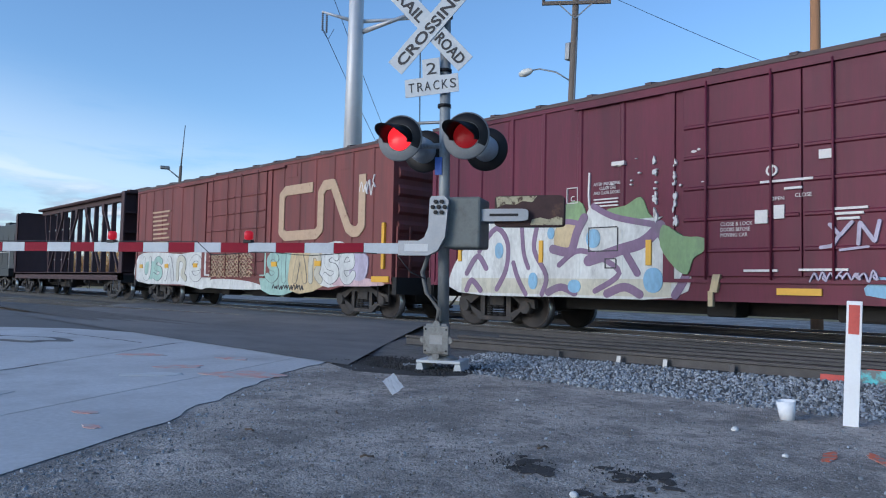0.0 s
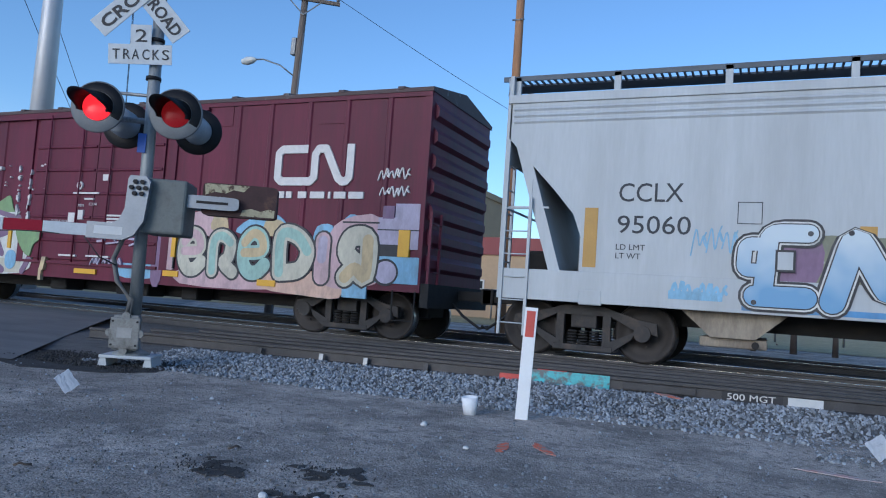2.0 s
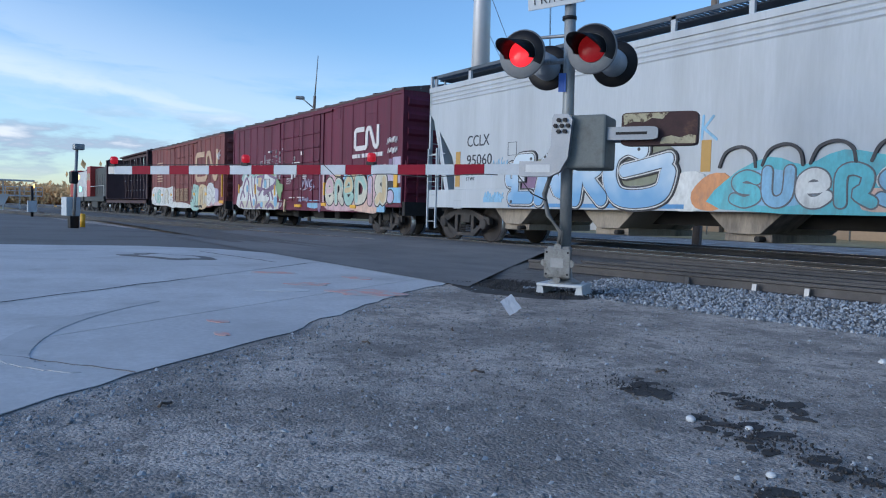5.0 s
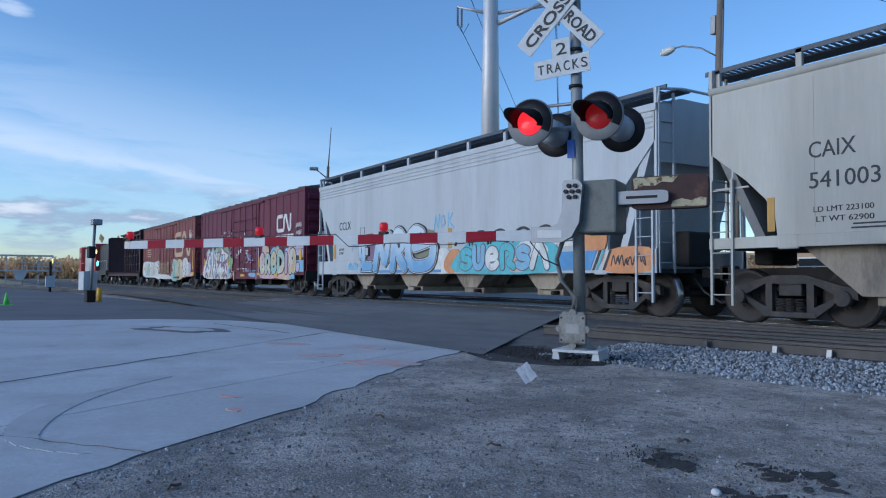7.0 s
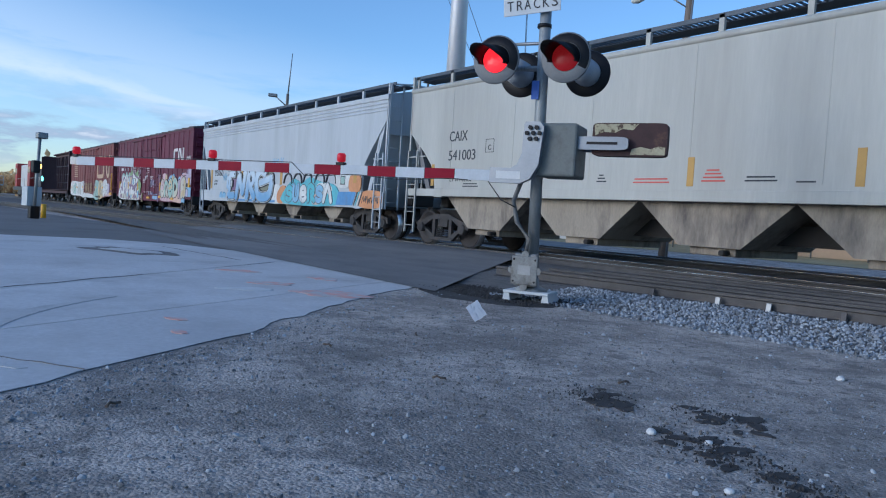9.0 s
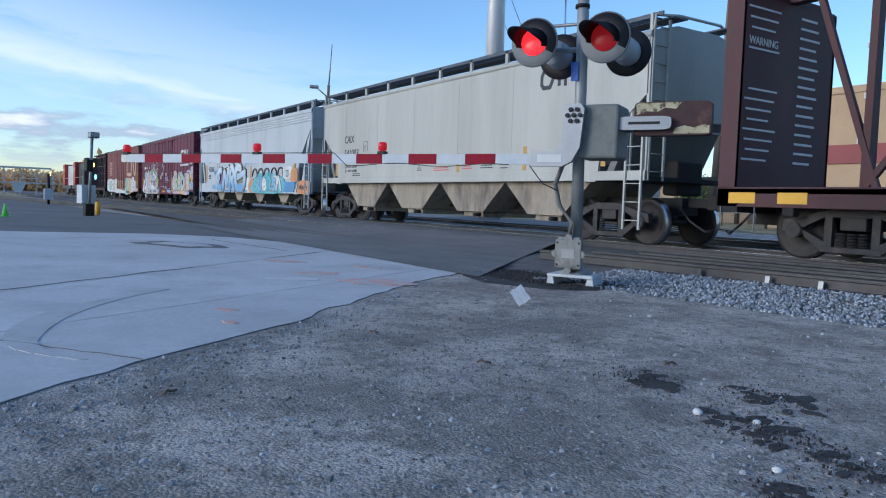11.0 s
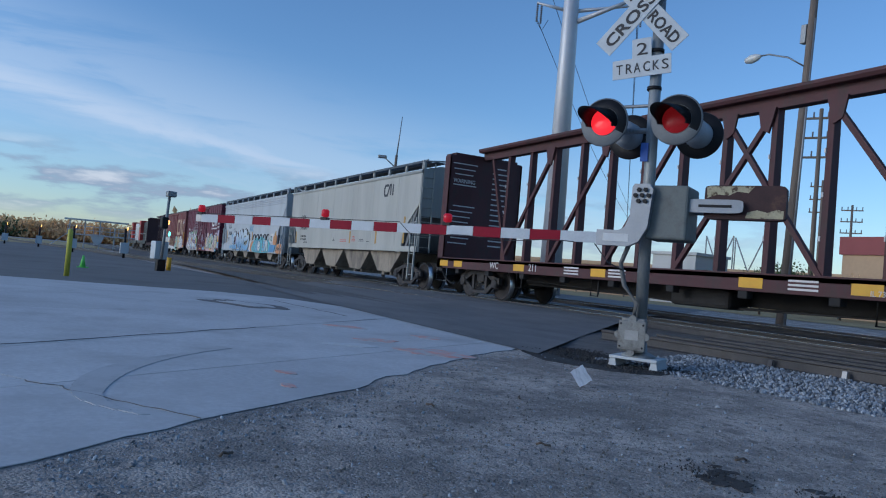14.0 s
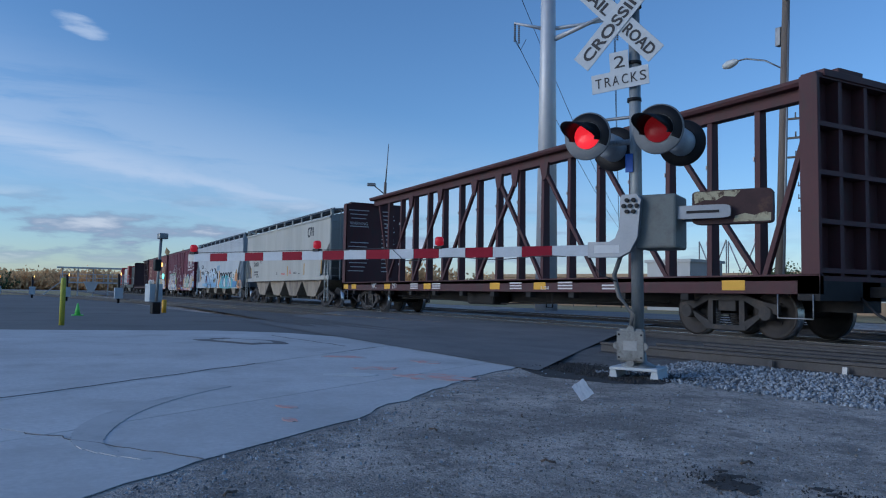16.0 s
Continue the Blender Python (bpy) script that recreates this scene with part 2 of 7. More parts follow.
M["maroon"] = mat("oxide_red_boxcar_paint", (0.122, 0.018, 0.040), 0.55, var=0.28, scale=0.9, fine=22, stretch=V, spot=(0.076, 0.016, 0.030), spot_at=0.55, spot_scale=1.4, soft=0.13, shine=0.3)
M["oxide"] = mat("faded_oxide_boxcar_paint", (0.185, 0.050, 0.046), 0.7, var=0.28, scale=1.2, fine=25, stretch=V, spot=(0.11, 0.042, 0.04), spot_at=0.55, spot_scale=1.6, soft=0.14)
M["maroonroof"] = mat("dirty_boxcar_roof", (0.075, 0.05, 0.05), 0.7, var=0.3, scale=1.5, spot=(0.2, 0.2, 0.2), spot_at=0.63)
M["cbpaint"] = mat("brown_red_flatcar_paint", (0.068, 0.024, 0.026), 0.7, var=0.25, scale=1.5, stretch=(1, 1, 0.4), spot=(0.05, 0.03, 0.028), spot_at=0.58, soft=0.1)
M["cbold"] = mat("dark_aged_flatcar_paint", (0.055, 0.028, 0.03), 0.75, var=0.3, scale=1.5, stretch=(1, 1, 0.4))
M["hopgrey"] = mat("pale_grey_hopper_paint", (0.42, 0.45, 0.475), 0.6, var=0.11, scale=0.8, fine=20, stretch=V, spot=(0.34, 0.36, 0.375), spot_at=0.60, spot_scale=1.0, soft=0.13, bump=0.05)
M["hoptan"] = mat("sandy_grey_hopper_paint", (0.41, 0.41, 0.375), 0.6, var=0.12, scale=0.7, fine=20, stretch=V, spot=(0.32, 0.315, 0.285), spot_at=0.58, spot_scale=0.8, soft=0.15, bump=0.05)
M["hopdirt"] = mat("grimy_hopper_bay_paint", (0.30, 0.26, 0.205), 0.8, var=0.25, scale=1.4, stretch=(1, 1, 0.3), spot=(0.10, 0.085, 0.075), spot_at=0.56, spot_scale=1.3, soft=0.1)
# darkened hopper paint: the shade inside the car ends is put into the colour
M["hopshade"] = mat("shaded_hopper_sheet", (0.15, 0.15, 0.15), 0.8, var=0.3, scale=1.2, stretch=(1, 1, 0.3))
M["under"] = mat("underframe_grime", (0.018, 0.017, 0.017), 0.85, var=0.35, scale=4, bump=0.3)
M["truck"] = mat("cast_steel_side_frame", (0.034, 0.032, 0.032), 0.75, var=0.4, scale=5, fine=50, bump=0.3, spot=(0.075, 0.058, 0.048), spot_at=0.6, soft=0.1)
M["wheel"] = mat("wheel_plate_steel", (0.03, 0.026, 0.025), 0.65, metal=0.3, var=0.35, scale=6)
M["tread"] = mat("bright_wheel_tread", (0.5, 0.5, 0.5), 0.3, metal=1.0, var=0.15)
M["yellow"] = mat("yellow_reflector", (0.65, 0.36, 0.02), 0.5, var=0.1)
M["ochre"] = mat("faded_yellow_strip", (0.42, 0.25, 0.06), 0.6, var=0.15)
M["stencil"] = mat("white_stencil_paint", (0.62, 0.60, 0.58), 0.7, var=0.15, scale=8)
M["cream"] = mat("faded_cream_paint", (0.46, 0.33, 0.22), 0.75, var=0.15, scale=5, spot=(0.25, 0.12, 0.08), spot_at=0.67)
M["darktext"] = mat("dark_grey_stencil", (0.035, 0.04, 0.05), 0.7, var=0.15, scale=8)
for nm, c in (("g_pale", (0.48, 0.46, 0.37)), ("g_white", (0.56, 0.57, 0.55)), ("g_mint", (0.30, 0.45, 0.40)), ("g_pink", (0.50, 0.35, 0.37)), ("g_sky", (0.22, 0.40, 0.56)),
              ("g_blue", (0.10, 0.25, 0.48)), ("g_teal", (0.12, 0.40, 0.46)), ("g_green", (0.20, 0.30, 0.14)), ("g_orange", (0.52, 0.24, 0.10)), ("g_purple", (0.16, 0.07, 0.14)),
              ("g_cream", (0.48, 0.38, 0.22)), ("g_dark", (0.035, 0.035, 0.04)), ("g_lilac", (0.40, 0.36, 0.46)), ("g_violet", (0.19, 0.12, 0.20)), ("g_olive", (0.19, 0.20, 0.14)), ("g_line", (0.12, 0.125, 0.135)), ("g_peach", (0.55, 0.38, 0.30))):
    M[nm] = mat("spray_" + nm[2:], c, 0.65, var=0.26, scale=3.0, fine=18, bump=0.04, stretch=(1, 1, 0.45), spot=[0.62 * v + 0.05 for v in c], spot_at=0.60, spot_scale=3.2, soft=0.07)
M["locored"] = mat("locomotive_red_paint", (0.34, 0.035, 0.03), 0.5, var=0.15, scale=2)
M["locoblack"] = mat("locomotive_black_paint", (0.025, 0.025, 0.027), 0.5, var=0.2)
M["locowhite"] = mat("locomotive_white_paint", (0.55, 0.55, 0.54), 0.5, var=0.12)
M["glass"] = mat("dark_cab_glass", (0.02, 0.025, 0.03), 0.1, var=0.1, bump=0)
M["paper"] = mat("crumpled_white_paper", (0.75, 0.77, 0.80), 0.7, var=0.08, scale=20)
M["orangepaint"] = mat("orange_marking_paint", (0.72, 0.17, 0.08), 0.8, var=0.25, scale=8, bump=0.2, spot=(0.33, 0.28, 0.25), spot_at=0.51, spot_scale=16, soft=0.05)
M["pinkpaint"] = mat("faded_orange_marking_paint", (0.60, 0.33, 0.28), 0.85, var=0.15, scale=6, spot=(0.47, 0.46, 0.45), spot_at=0.5, spot_scale=5, soft=0.08)
M["chalk"] = mat("faded_pale_marking_paint", (0.56, 0.57, 0.57), 0.85, var=0.1, scale=6)
M["turq"] = mat("turquoise_marking_paint", (0.14, 0.46, 0.49), 0.75, var=0.25, scale=8, spot=(0.16, 0.17, 0.17), spot_at=0.52, spot_scale=9, soft=0.05)
M["redpaint"] = mat("red_marking_paint", (0.50, 0.09, 0.07), 0.75, var=0.2, scale=8)
M["oil"] = mat("dark_oily_soil", (0.048, 0.044, 0.041), 0.97, var=0.5, scale=9, fine=60, bump=0.3, dist=0.006)
M["crack"] = mat("tar_filled_crack", (0.13, 0.127, 0.125), 0.9, var=0.3, scale=6)
M["tyremark"] = mat("rubber_scuff_on_concrete", (0.425, 0.425, 0.425), 0.85, var=0.2, scale=3, fine=30, spot=(0.48, 0.48, 0.48), spot_at=0.5, spot_scale=3, soft=0.12)
M["limeyellow"] = mat("faded_yellow_green_paint", (0.48, 0.46, 0.06), 0.6, var=0.15, scale=5)
M["limegreen"] = mat("fluorescent_green_plastic", (0.20, 0.62, 0.12), 0.5, var=0.1)
M["cabinet"] = mat("pale_aluminium_cabinet", (0.46, 0.50, 0.54), 0.5, metal=0.3, var=0.1)
M["tan"] = mat("tan_precast_wall", (0.44, 0.31, 0.19), 0.85, var=0.12, scale=0.3, fine=5)
M["redband"] = mat("dark_red_fascia", (0.23, 0.06, 0.06), 0.7, var=0.12, scale=0.5)
M["corr"] = mat("corrugated_metal_wall", (0.45, 0.45, 0.43), 0.6, metal=0.2, var=0.1, scale=0.4)
M["offwhite"] = mat("off_white_wall", (0.62, 0.61, 0.58), 0.8, var=0.08, scale=0.4)
M["weeds"] = mat("dry_autumn_weeds", (0.38, 0.29, 0.14), 0.9, var=0.5, scale=0.6, fine=8, spot=(0.26, 0.22, 0.09), spot_at=0.52)
M["leaf"] = mat("dark_green_leaves", (0.08, 0.11, 0.04), 0.8, var=0.4, scale=3)
M["leafgold"] = mat("golden_autumn_leaves", (0.72, 0.48, 0.24), 0.85, var=0.35, scale=0.15, fine=2)
_n, _l = M["leafgold"].node_tree.nodes, M["leafgold"].node_tree.links
_b, _t, _m = _n["Principled BSDF"], _n.new("ShaderNodeBsdfTranslucent"), _n.new("ShaderNodeMixShader")
_l.new(_b.inputs["Base Color"].links[0].from_socket, _t.inputs[0])
_m.inputs[0].default_value = 0.5
_l.new(_b.outputs[0], _m.inputs[1])
_l.new(_t.outputs[0], _m.inputs[2])
_l.new(_m.outputs[0], _n["Material Output"].inputs[0])
M["leafred"] = mat("russet_bare_twigs", (0.17, 0.06, 0.05), 0.85, var=0.4, scale=2)
M["bark"] = mat("grey_brown_bark", (0.11, 0.085, 0.065), 0.9, var=0.3, scale=4)
M["rubber"] = mat("grey_rubber_conduit", (0.13, 0.13, 0.125), 0.7, var=0.15)
M["wire"] = mat("black_cable", (0.02, 0.02, 0.022), 0.6, var=0.1, bump=0)


def dirt_ground():
    """Packed grey-brown dirt: broad compacted and damp patches, trodden fines, grit of several sizes."""
    m = mat("packed_gravel_dirt", (0.475, 0.42, 0.37), 0.95, var=0.5, scale=1.1, fine=30, bump=0.0, spot=(0.25, 0.225, 0.20), spot_at=0.515, spot_scale=0.9, soft=0.07)
    n, l = m.node_tree.nodes, m.node_tree.links
    b = n["Principled BSDF"]
    tc = n.new("ShaderNodeTexCoord")
    base = b.inputs["Base Color"].links[0].from_socket
    grit, crumbs, swell = n.new("ShaderNodeTexVoronoi"), n.new("ShaderNodeTexNoise"), n.new("ShaderNodeTexNoise")
    grit.inputs["Scale"].default_value = 62
    grit.inputs["Randomness"].default_value = 1.0
    for t, sc, de in ((crumbs, 11.0, 10), (swell, 2.3, 8)):
        t.inputs["Scale"].default_value, t.inputs["Detail"].default_value, t.inputs["Roughness"].default_value = sc, de, 0.72
    for t in (grit, crumbs, swell):
        l.new(tc.outputs["Object"], t.inputs["Vector"])
    hue = n.new("ShaderNodeSeparateColor")
    l.new(grit.outputs["Color"], hue.inputs[0])
    prev = base
    for sock, lo, hi, col, amt in ((hue.outputs[0], 0.88, 0.94, (0.58, 0.55, 0.52), 0.5), (hue.outputs[1], 0.84, 0.92, (0.14, 0.127, 0.115), 0.5),
                                   (crumbs.outputs[0], 0.53, 0.63, (0.14, 0.127, 0.112), 0.9), (swell.outputs[0], 0.58, 0.72, (0.53, 0.49, 0.445), 0.65), (swell.outputs[1], 0.52, 0.62, (0.175, 0.16, 0.145), 0.75)):
        r = n.new("ShaderNodeMapRange")
        r.inputs[1].default_value, r.inputs[2].default_value, r.inputs[4].default_value = lo, hi, amt
        if sock == swell.outputs[1]:
            pick = n.new("ShaderNodeSeparateColor")
            l.new(sock, pick.inputs[0])
            sock = pick.outputs[2]
        l.new(sock, r.inputs[0])
        x = n.new("ShaderNodeMix")
        x.data_type = "RGBA"
        l.new(r.outputs[0], x.inputs[0])
        l.new(prev, x.inputs[6])
        x.inputs[7].default_value = (*col, 1)
        prev = x.outputs[2]
    l.new(prev, b.inputs["Base Color"])
    h = n.new("ShaderNodeMath")
    h.operation = "MULTIPLY_ADD"
    h.inputs[1].default_value = -0.5
    l.new(grit.outputs["Distance"], h.inputs[0])
    l.new(crumbs.outputs[0], h.inputs[2])
    bp = n.new("ShaderNodeBump")
    bp.inputs["Strength"].default_value, bp.inputs["Distance"].default_value = 0.9, 0.024
    l.new(h.outputs[0], bp.inputs["Height"])
    l.new(bp.outputs[0], b.inputs["Normal"])
    return m


def faded_letters():
    """Spray fade from pale at the top of the letters to sky blue at their foot."""
    m = mat("spray_fade", (0.50, 0.60, 0.70), 0.6, var=0.15, scale=3, fine=18, bump=0.03)
    n, l = m.node_tree.nodes, m.node_tree.links
    tc, sp = n.new("ShaderNodeTexCoord"), n.new("ShaderNodeSeparateXYZ")
    nz, r = n.new("ShaderNodeTexNoise"), n.new("ShaderNodeMath")
    nz.inputs["Scale"].default_value = 2.2
    l.new(tc.outputs["Object"], sp.inputs[0])
    l.new(tc.outputs["Object"], nz.inputs[0])
    r.operation = "MULTIPLY_ADD"
    r.inputs[1].default_value = 0.9
    l.new(nz.outputs[0], r.inputs[0])
    l.new(sp.outputs[2], r.inputs[2])
    cr = n.new("ShaderNodeValToRGB")
    e = cr.color_ramp.elements
    e[0].position, e[1].position = 0.18, 0.85
    e[0].color, e[1].color = (0.16, 0.32, 0.52, 1), (0.50, 0.58, 0.64, 1)
    mr = n.new("ShaderNodeMapRange")
    mr.inputs[1].default_value, mr.inputs[2].default_value = 1.3, 2.6
    l.new(r.outputs[0], mr.inputs[0])
    l.new(mr.outputs[0], cr.inputs[0])
    l.new(cr.outputs[0], n["Principled BSDF"].inputs["Base Color"])
    return m


M["dirt"] = dirt_ground()
M["g_fade"] = faded_letters()
M["flaked"] = mat("flaking_cream_paint", (0.36, 0.33, 0.22), 0.8, var=0.25, scale=8, spot=(0.07, 0.045, 0.03), spot_at=0.54, spot_scale=9, soft=0.04, bump=0.3)
M["soot"] = mat("black_crumbled_asphalt", (0.035, 0.034, 0.034), 0.95, var=0.5, scale=5, fine=40, bump=0.7, dist=0.012)


# ---- mesh tools
def bx(bm, x0, y0, z0, x1, y1, z1, bev=0.0):
    vs = [bm.verts.new((x, y, z)) for z in (z0, z1) for y in (y0, y1) for x in (x0, x1)]
    fs = [bm.faces.new([vs[i] for i in f]) for f in ((0, 2, 3, 1), (4, 5, 7, 6), (0, 1, 5, 4), (2, 6, 7, 3), (0, 4, 6, 2), (1, 3, 7, 5))]
    if bev:
        es = list({e for f in fs for e in f.edges})
        bmesh.ops.bevel(bm, geom=es, offset=bev, segments=2, affect="EDGES", profile=0.5)
    return bm


def cyl(bm, p0, p1, r0, r1=None, n=16, caps=True):
    r1 = r0 if r1 is None else r1
    p0, p1 = Vector(p0), Vector(p1)
    q = (p1 - p0).to_track_quat("Z", "Y")
    rings = []
    for p, r in ((p0, r0), (p1, r1)):
        rings.append([bm.verts.new(p + q @ Vector((r * math.cos(2 * math.pi * i / n), r * math.sin(2 * math.pi * i / n), 0))) for i in range(n)])
    for i in range(n):
        f = bm.faces.new((rings[0][i], rings[0][(i + 1) % n], rings[1][(i + 1) % n], rings[1][i]))
        f.smooth = True
    if caps:
        bm.faces.new(rings[0][::-1])
        bm.faces.new(rings[1])
    return bm


def tube(bm, pts, r, n=8):
    pts = [Vector(p) for p in pts]
    rings = []
    for i, p in enumerate(pts):
        d = (pts[min(i + 1, len(pts) - 1)] - pts[max(i - 1, 0)]).normalized()
        q = d.to_track_quat("Z", "Y")
        rings.append([bm.verts.new(p + q @ Vector((r * math.cos(2 * math.pi * k / n), r * math.sin(2 * math.pi * k / n), 0))) for k in range(n)])
    for a, b in zip(rings, rings[1:]):
        best = min(range(n), key=lambda o: (a[0].co - b[o].co).length)
        b[:] = b[best:] + b[:best]
        for k in range(n):
            bm.faces.new((a[k], a[(k + 1) % n], b[(k + 1) % n], b[k])).smooth = True
    bm.faces.new(rings[0][::-1])
    bm.faces.new(rings[-1])
    return bm


def prism(bm, pts, axis, a0, a1):
    """Extrudes an outline. axis y: outline in (x, z); axis x: outline in (y, z); axis z: outline in (x, y)."""
    put = {"x": lambda p, a: (a, p[0], p[1]), "y": lambda p, a: (p[0], a, p[1]), "z": lambda p, a: (p[0], p[1], a)}[axis]
    lo, hi = [bm.verts.new(put(p, a0)) for p in pts], [bm.verts.new(put(p, a1)) for p in pts]
    n = len(pts)
    fs = [bm.faces.new(lo), bm.faces.new(hi[::-1])]
    for i in range(n):
        fs.append(bm.faces.new((lo[(i + 1) % n], lo[i], hi[i], hi[(i + 1) % n])))
    return bm


def lathe(bm, prof, origin, axis, n=32):
    """Turns a profile of (radius, distance along the axis) round the axis."""
    q, o = Vector(axis).to_track_quat("Z", "Y"), Vector(origin)
    rings = [[bm.verts.new(o + q @ Vector((r * math.cos(2 * math.pi * i / n), r * math.sin(2 * math.pi * i / n), h))) for i in range(n)] for r, h in prof]
    for a, b in zip(rings, rings[1:]):
        for i in range(n):
            bm.faces.new((a[i], a[(i + 1) % n], b[(i + 1) % n], b[i])).smooth = True
    return bm


def beam(bm, a, b, w, h=None, up=(0, 0, 1)):
    """A straight bar of rectangular section from a to b."""
    h = w if h is None else h
    a, b = Vector(a), Vector(b)
    d = (b - a).normalized()
    s = d.cross(Vector(up))
    s = s.normalized() if s.length > 1e-4 else Vector((1, 0, 0))
    u = s.cross(d).normalized()
    vs = [bm.verts.new(p + s * (w / 2 * i) + u * (h / 2 * j)) for p in (a, b) for i, j in ((-1, -1), (1, -1), (1, 1), (-1, 1))]
    for f in ((3, 2, 1, 0), (4, 5, 6, 7), (0, 1, 5, 4), (1, 2, 6, 5), (2, 3, 7, 6), (3, 0, 4, 7)):
        bm.faces.new([vs[i] for i in f])
    return bm


def part(name, bm, material, parent=None, label=""):
    bmesh.ops.recalc_face_normals(bm, faces=bm.faces)
    me = bpy.data.meshes.new(name)
    bm.to_mesh(me)
    bm.free()
    me.materials.append(M[material] if isinstance(material, str) else material)
    ob = new(name, me)
    ob.parent = parent
    if label:
        ob["label"] = label
    return ob


def thing(name, label, category, at=None, group=""):
    ob = new(name)
    if at is not None:
        ob.matrix_basis = at
    return tagged(ob, label, category, group)


def B():
    return bmesh.new()


def lettering(text, size, material, parent, at, depth=0.004, name="lettering", width=None, offset=0.0, align="LEFT"):
    """Raised letters of the built-in font; at places the text's baseline start (x right, y up, z outwards)."""
    cu = bpy.data.curves.new(name, "FONT")
    cu.body, cu.size, cu.extrude, cu.offset, cu.align_x, cu.resolution_u = text, size, depth, offset, align, 3
    tmp = bpy.data.objects.new(name, cu)
    scene.collection.objects.link(tmp)
    me = bpy.data.meshes.new_from_object(tmp)
    bpy.data.objects.remove(tmp)
    if width:
        xs = [v.co.x for v in me.vertices]
        k = width / max(1e-3, max(xs) - min(xs))
        for v in me.vertices:
            v.co.x *= k
    me.materials.clear()
    me.materials.append(M[material])
    ob = new(name, me)
    ob.parent, ob.matrix_basis = parent, at
    return ob


def facing(x, y, z):
    """Upright, read from the side of smaller y."""
    return pose(x, y, z, 90, 0, 0)


def blob(cx, cz, w, h, lean=0.0, power=2.6, n=22):
    out = []
    for i in range(n):
        a = 2 * math.pi * i / n
        c, s = math.cos(a), math.sin(a)
        x, z = math.copysign(abs(c) ** (2 / power), c) * w / 2, math.copysign(abs(s) ** (2 / power), s) * h / 2
        out.append((cx + x + lean * z, cz + z))
    return out


def band(bm, pts, w, y0, y1):
    """A stroke of even width along a line in (x, z), with rounded joints."""
    for (xa, za), (xb, zb) in zip(pts, pts[1:]):
        d = math.hypot(xb - xa, zb - za)
        nx, nz = -(zb - za) / d * w / 2, (xb - xa) / d * w / 2
        prism(bm, [(xa + nx, za + nz), (xb + nx, zb + nz), (xb - nx, zb - nz), (xa - nx, za - nz)], "y", y0, y1)
    for k, (x, z) in enumerate(pts[1:-1]):
        prism(bm, blob(x, z, w, w, 0, 2.0, 12), "y", y0 - 0.0006 * (1 + k % 3), y1)
    return bm


# ---- ground and tracks
def grid(bm, xs, ys, z):
    vs = [[bm.verts.new((x, y, z(x, y))) for x in xs] for y in ys]
    for a, b in zip(vs, vs[1:]):
        for i in range(len(xs) - 1):
            bm.faces.new((a[i], a[i + 1], b[i + 1], b[i]))
    return bm


def setting(name, bm, material, label):
    return tagged(part(name, bm, material), label, "", "", "structure")


TC, RT = 12.19, 0.23     # the train's track: centre line and rail top
setting("ground", grid(B(), [-1500, -60, -20, 10, 60, 1500], [-1500, -40, 0, 15, 60, 1500], lambda x, y: 0.0), "dirt", "dark packed dirt with loose gravel")


def bed(x, y):
    return 0.11 * min(1, max(0, (y - 6.3 - 0.1 * (x + 7)) / 1.6)) - 0.02 + 0.012 * noise.noise((x * 2, y * 2, 0))


setting("ballast_bed", grid(B(), [-300, -120, -60, -30] + [-9 + 0.5 * i for i in range(50)] + [40, 120, 300], [6 + 0.4 * i for i in range(24)], bed), "ballast", "grey crushed stone track bed")
setting("field", grid(B(), [-300, 0, 300], [30, 60, 200], lambda x, y: 0.02), "weeds", "dry yellow weeds beyond the tracks")


def crown(x, y):
    return 0.015 + 0.185 * min(1, max(0, (y - 6.0) / 4.0)) * min(1, max(0, (19 - y) / 3))


bm = B()
pts = [(-7.9, 5.4), (-9.6, 7.4), (-11.4, 9.7), (-12.4, 10.9), (-14.8, 13.6), (-20, 20), (-30, 33)]
rows = []
for x, y in pts:
    rows.append([bm.verts.new((x - d, y + 0.15 * d * (d < 3), crown(x, y))) for d in (0, 3, 7, 11, 16)])
for a, b in zip(rows, rows[1:]):
    for i in range(4):
        bm.faces.new((a[i], a[i + 1], b[i + 1], b[i]))
setting("road_asphalt", bm, "asphalt", "dark patched asphalt rising over the tracks")
setting("lot_asphalt", prism(B(), [(-17, 7), (-9, 5.9), (-17.5, -30), (-120, -60), (-120, 3), (-40, 5)], "z", -0.05, 0.002), "asphalt2", "grey asphalt lot beside the tracks")
# concrete apron: one slab field, broken along its joints
EDGE = [(-8.82, 6.05), (-7.7, 4.35), (-6.3, 2.8), (-5.4, 1.88), (-4.88, 1.1), (-4.62, 0.76), (-4.12, 0.2), (-3.4, -0.7), (-2.2, -2.6), (-1.2, -8), (-14, -16), (-22, -9), (-18.6, 1.2), (-18.0, 3.5), (-16.7, 4.8), (-14.4, 5.7), (-12.2, 6.2)]
edge = []
for (xa, ya), (xb, yb) in zip(EDGE, EDGE[1:] + EDGE[:1]):
    n = max(1, int(math.hypot(xb - xa, yb - ya) / 0.25)) if xa > -13 and ya > -3 else 1
    for i in range(n):
        f = i / n
        j = 0.06 * noise.noise((xa * 3 + i * 1.7, ya * 3, 7)) if n > 1 else 0
        edge.append((xa + (xb - xa) * f + j, ya + (yb - ya) * f + j))
apron = thing("concrete_apron", "pale worn concrete paving with dark open joints", "")
tagged(apron, kind="structure")
setting("joint_fill", prism(B(), edge, "z", -0.05, 0.0045), "crack", "dark joint filling of the concrete paving").parent = apron
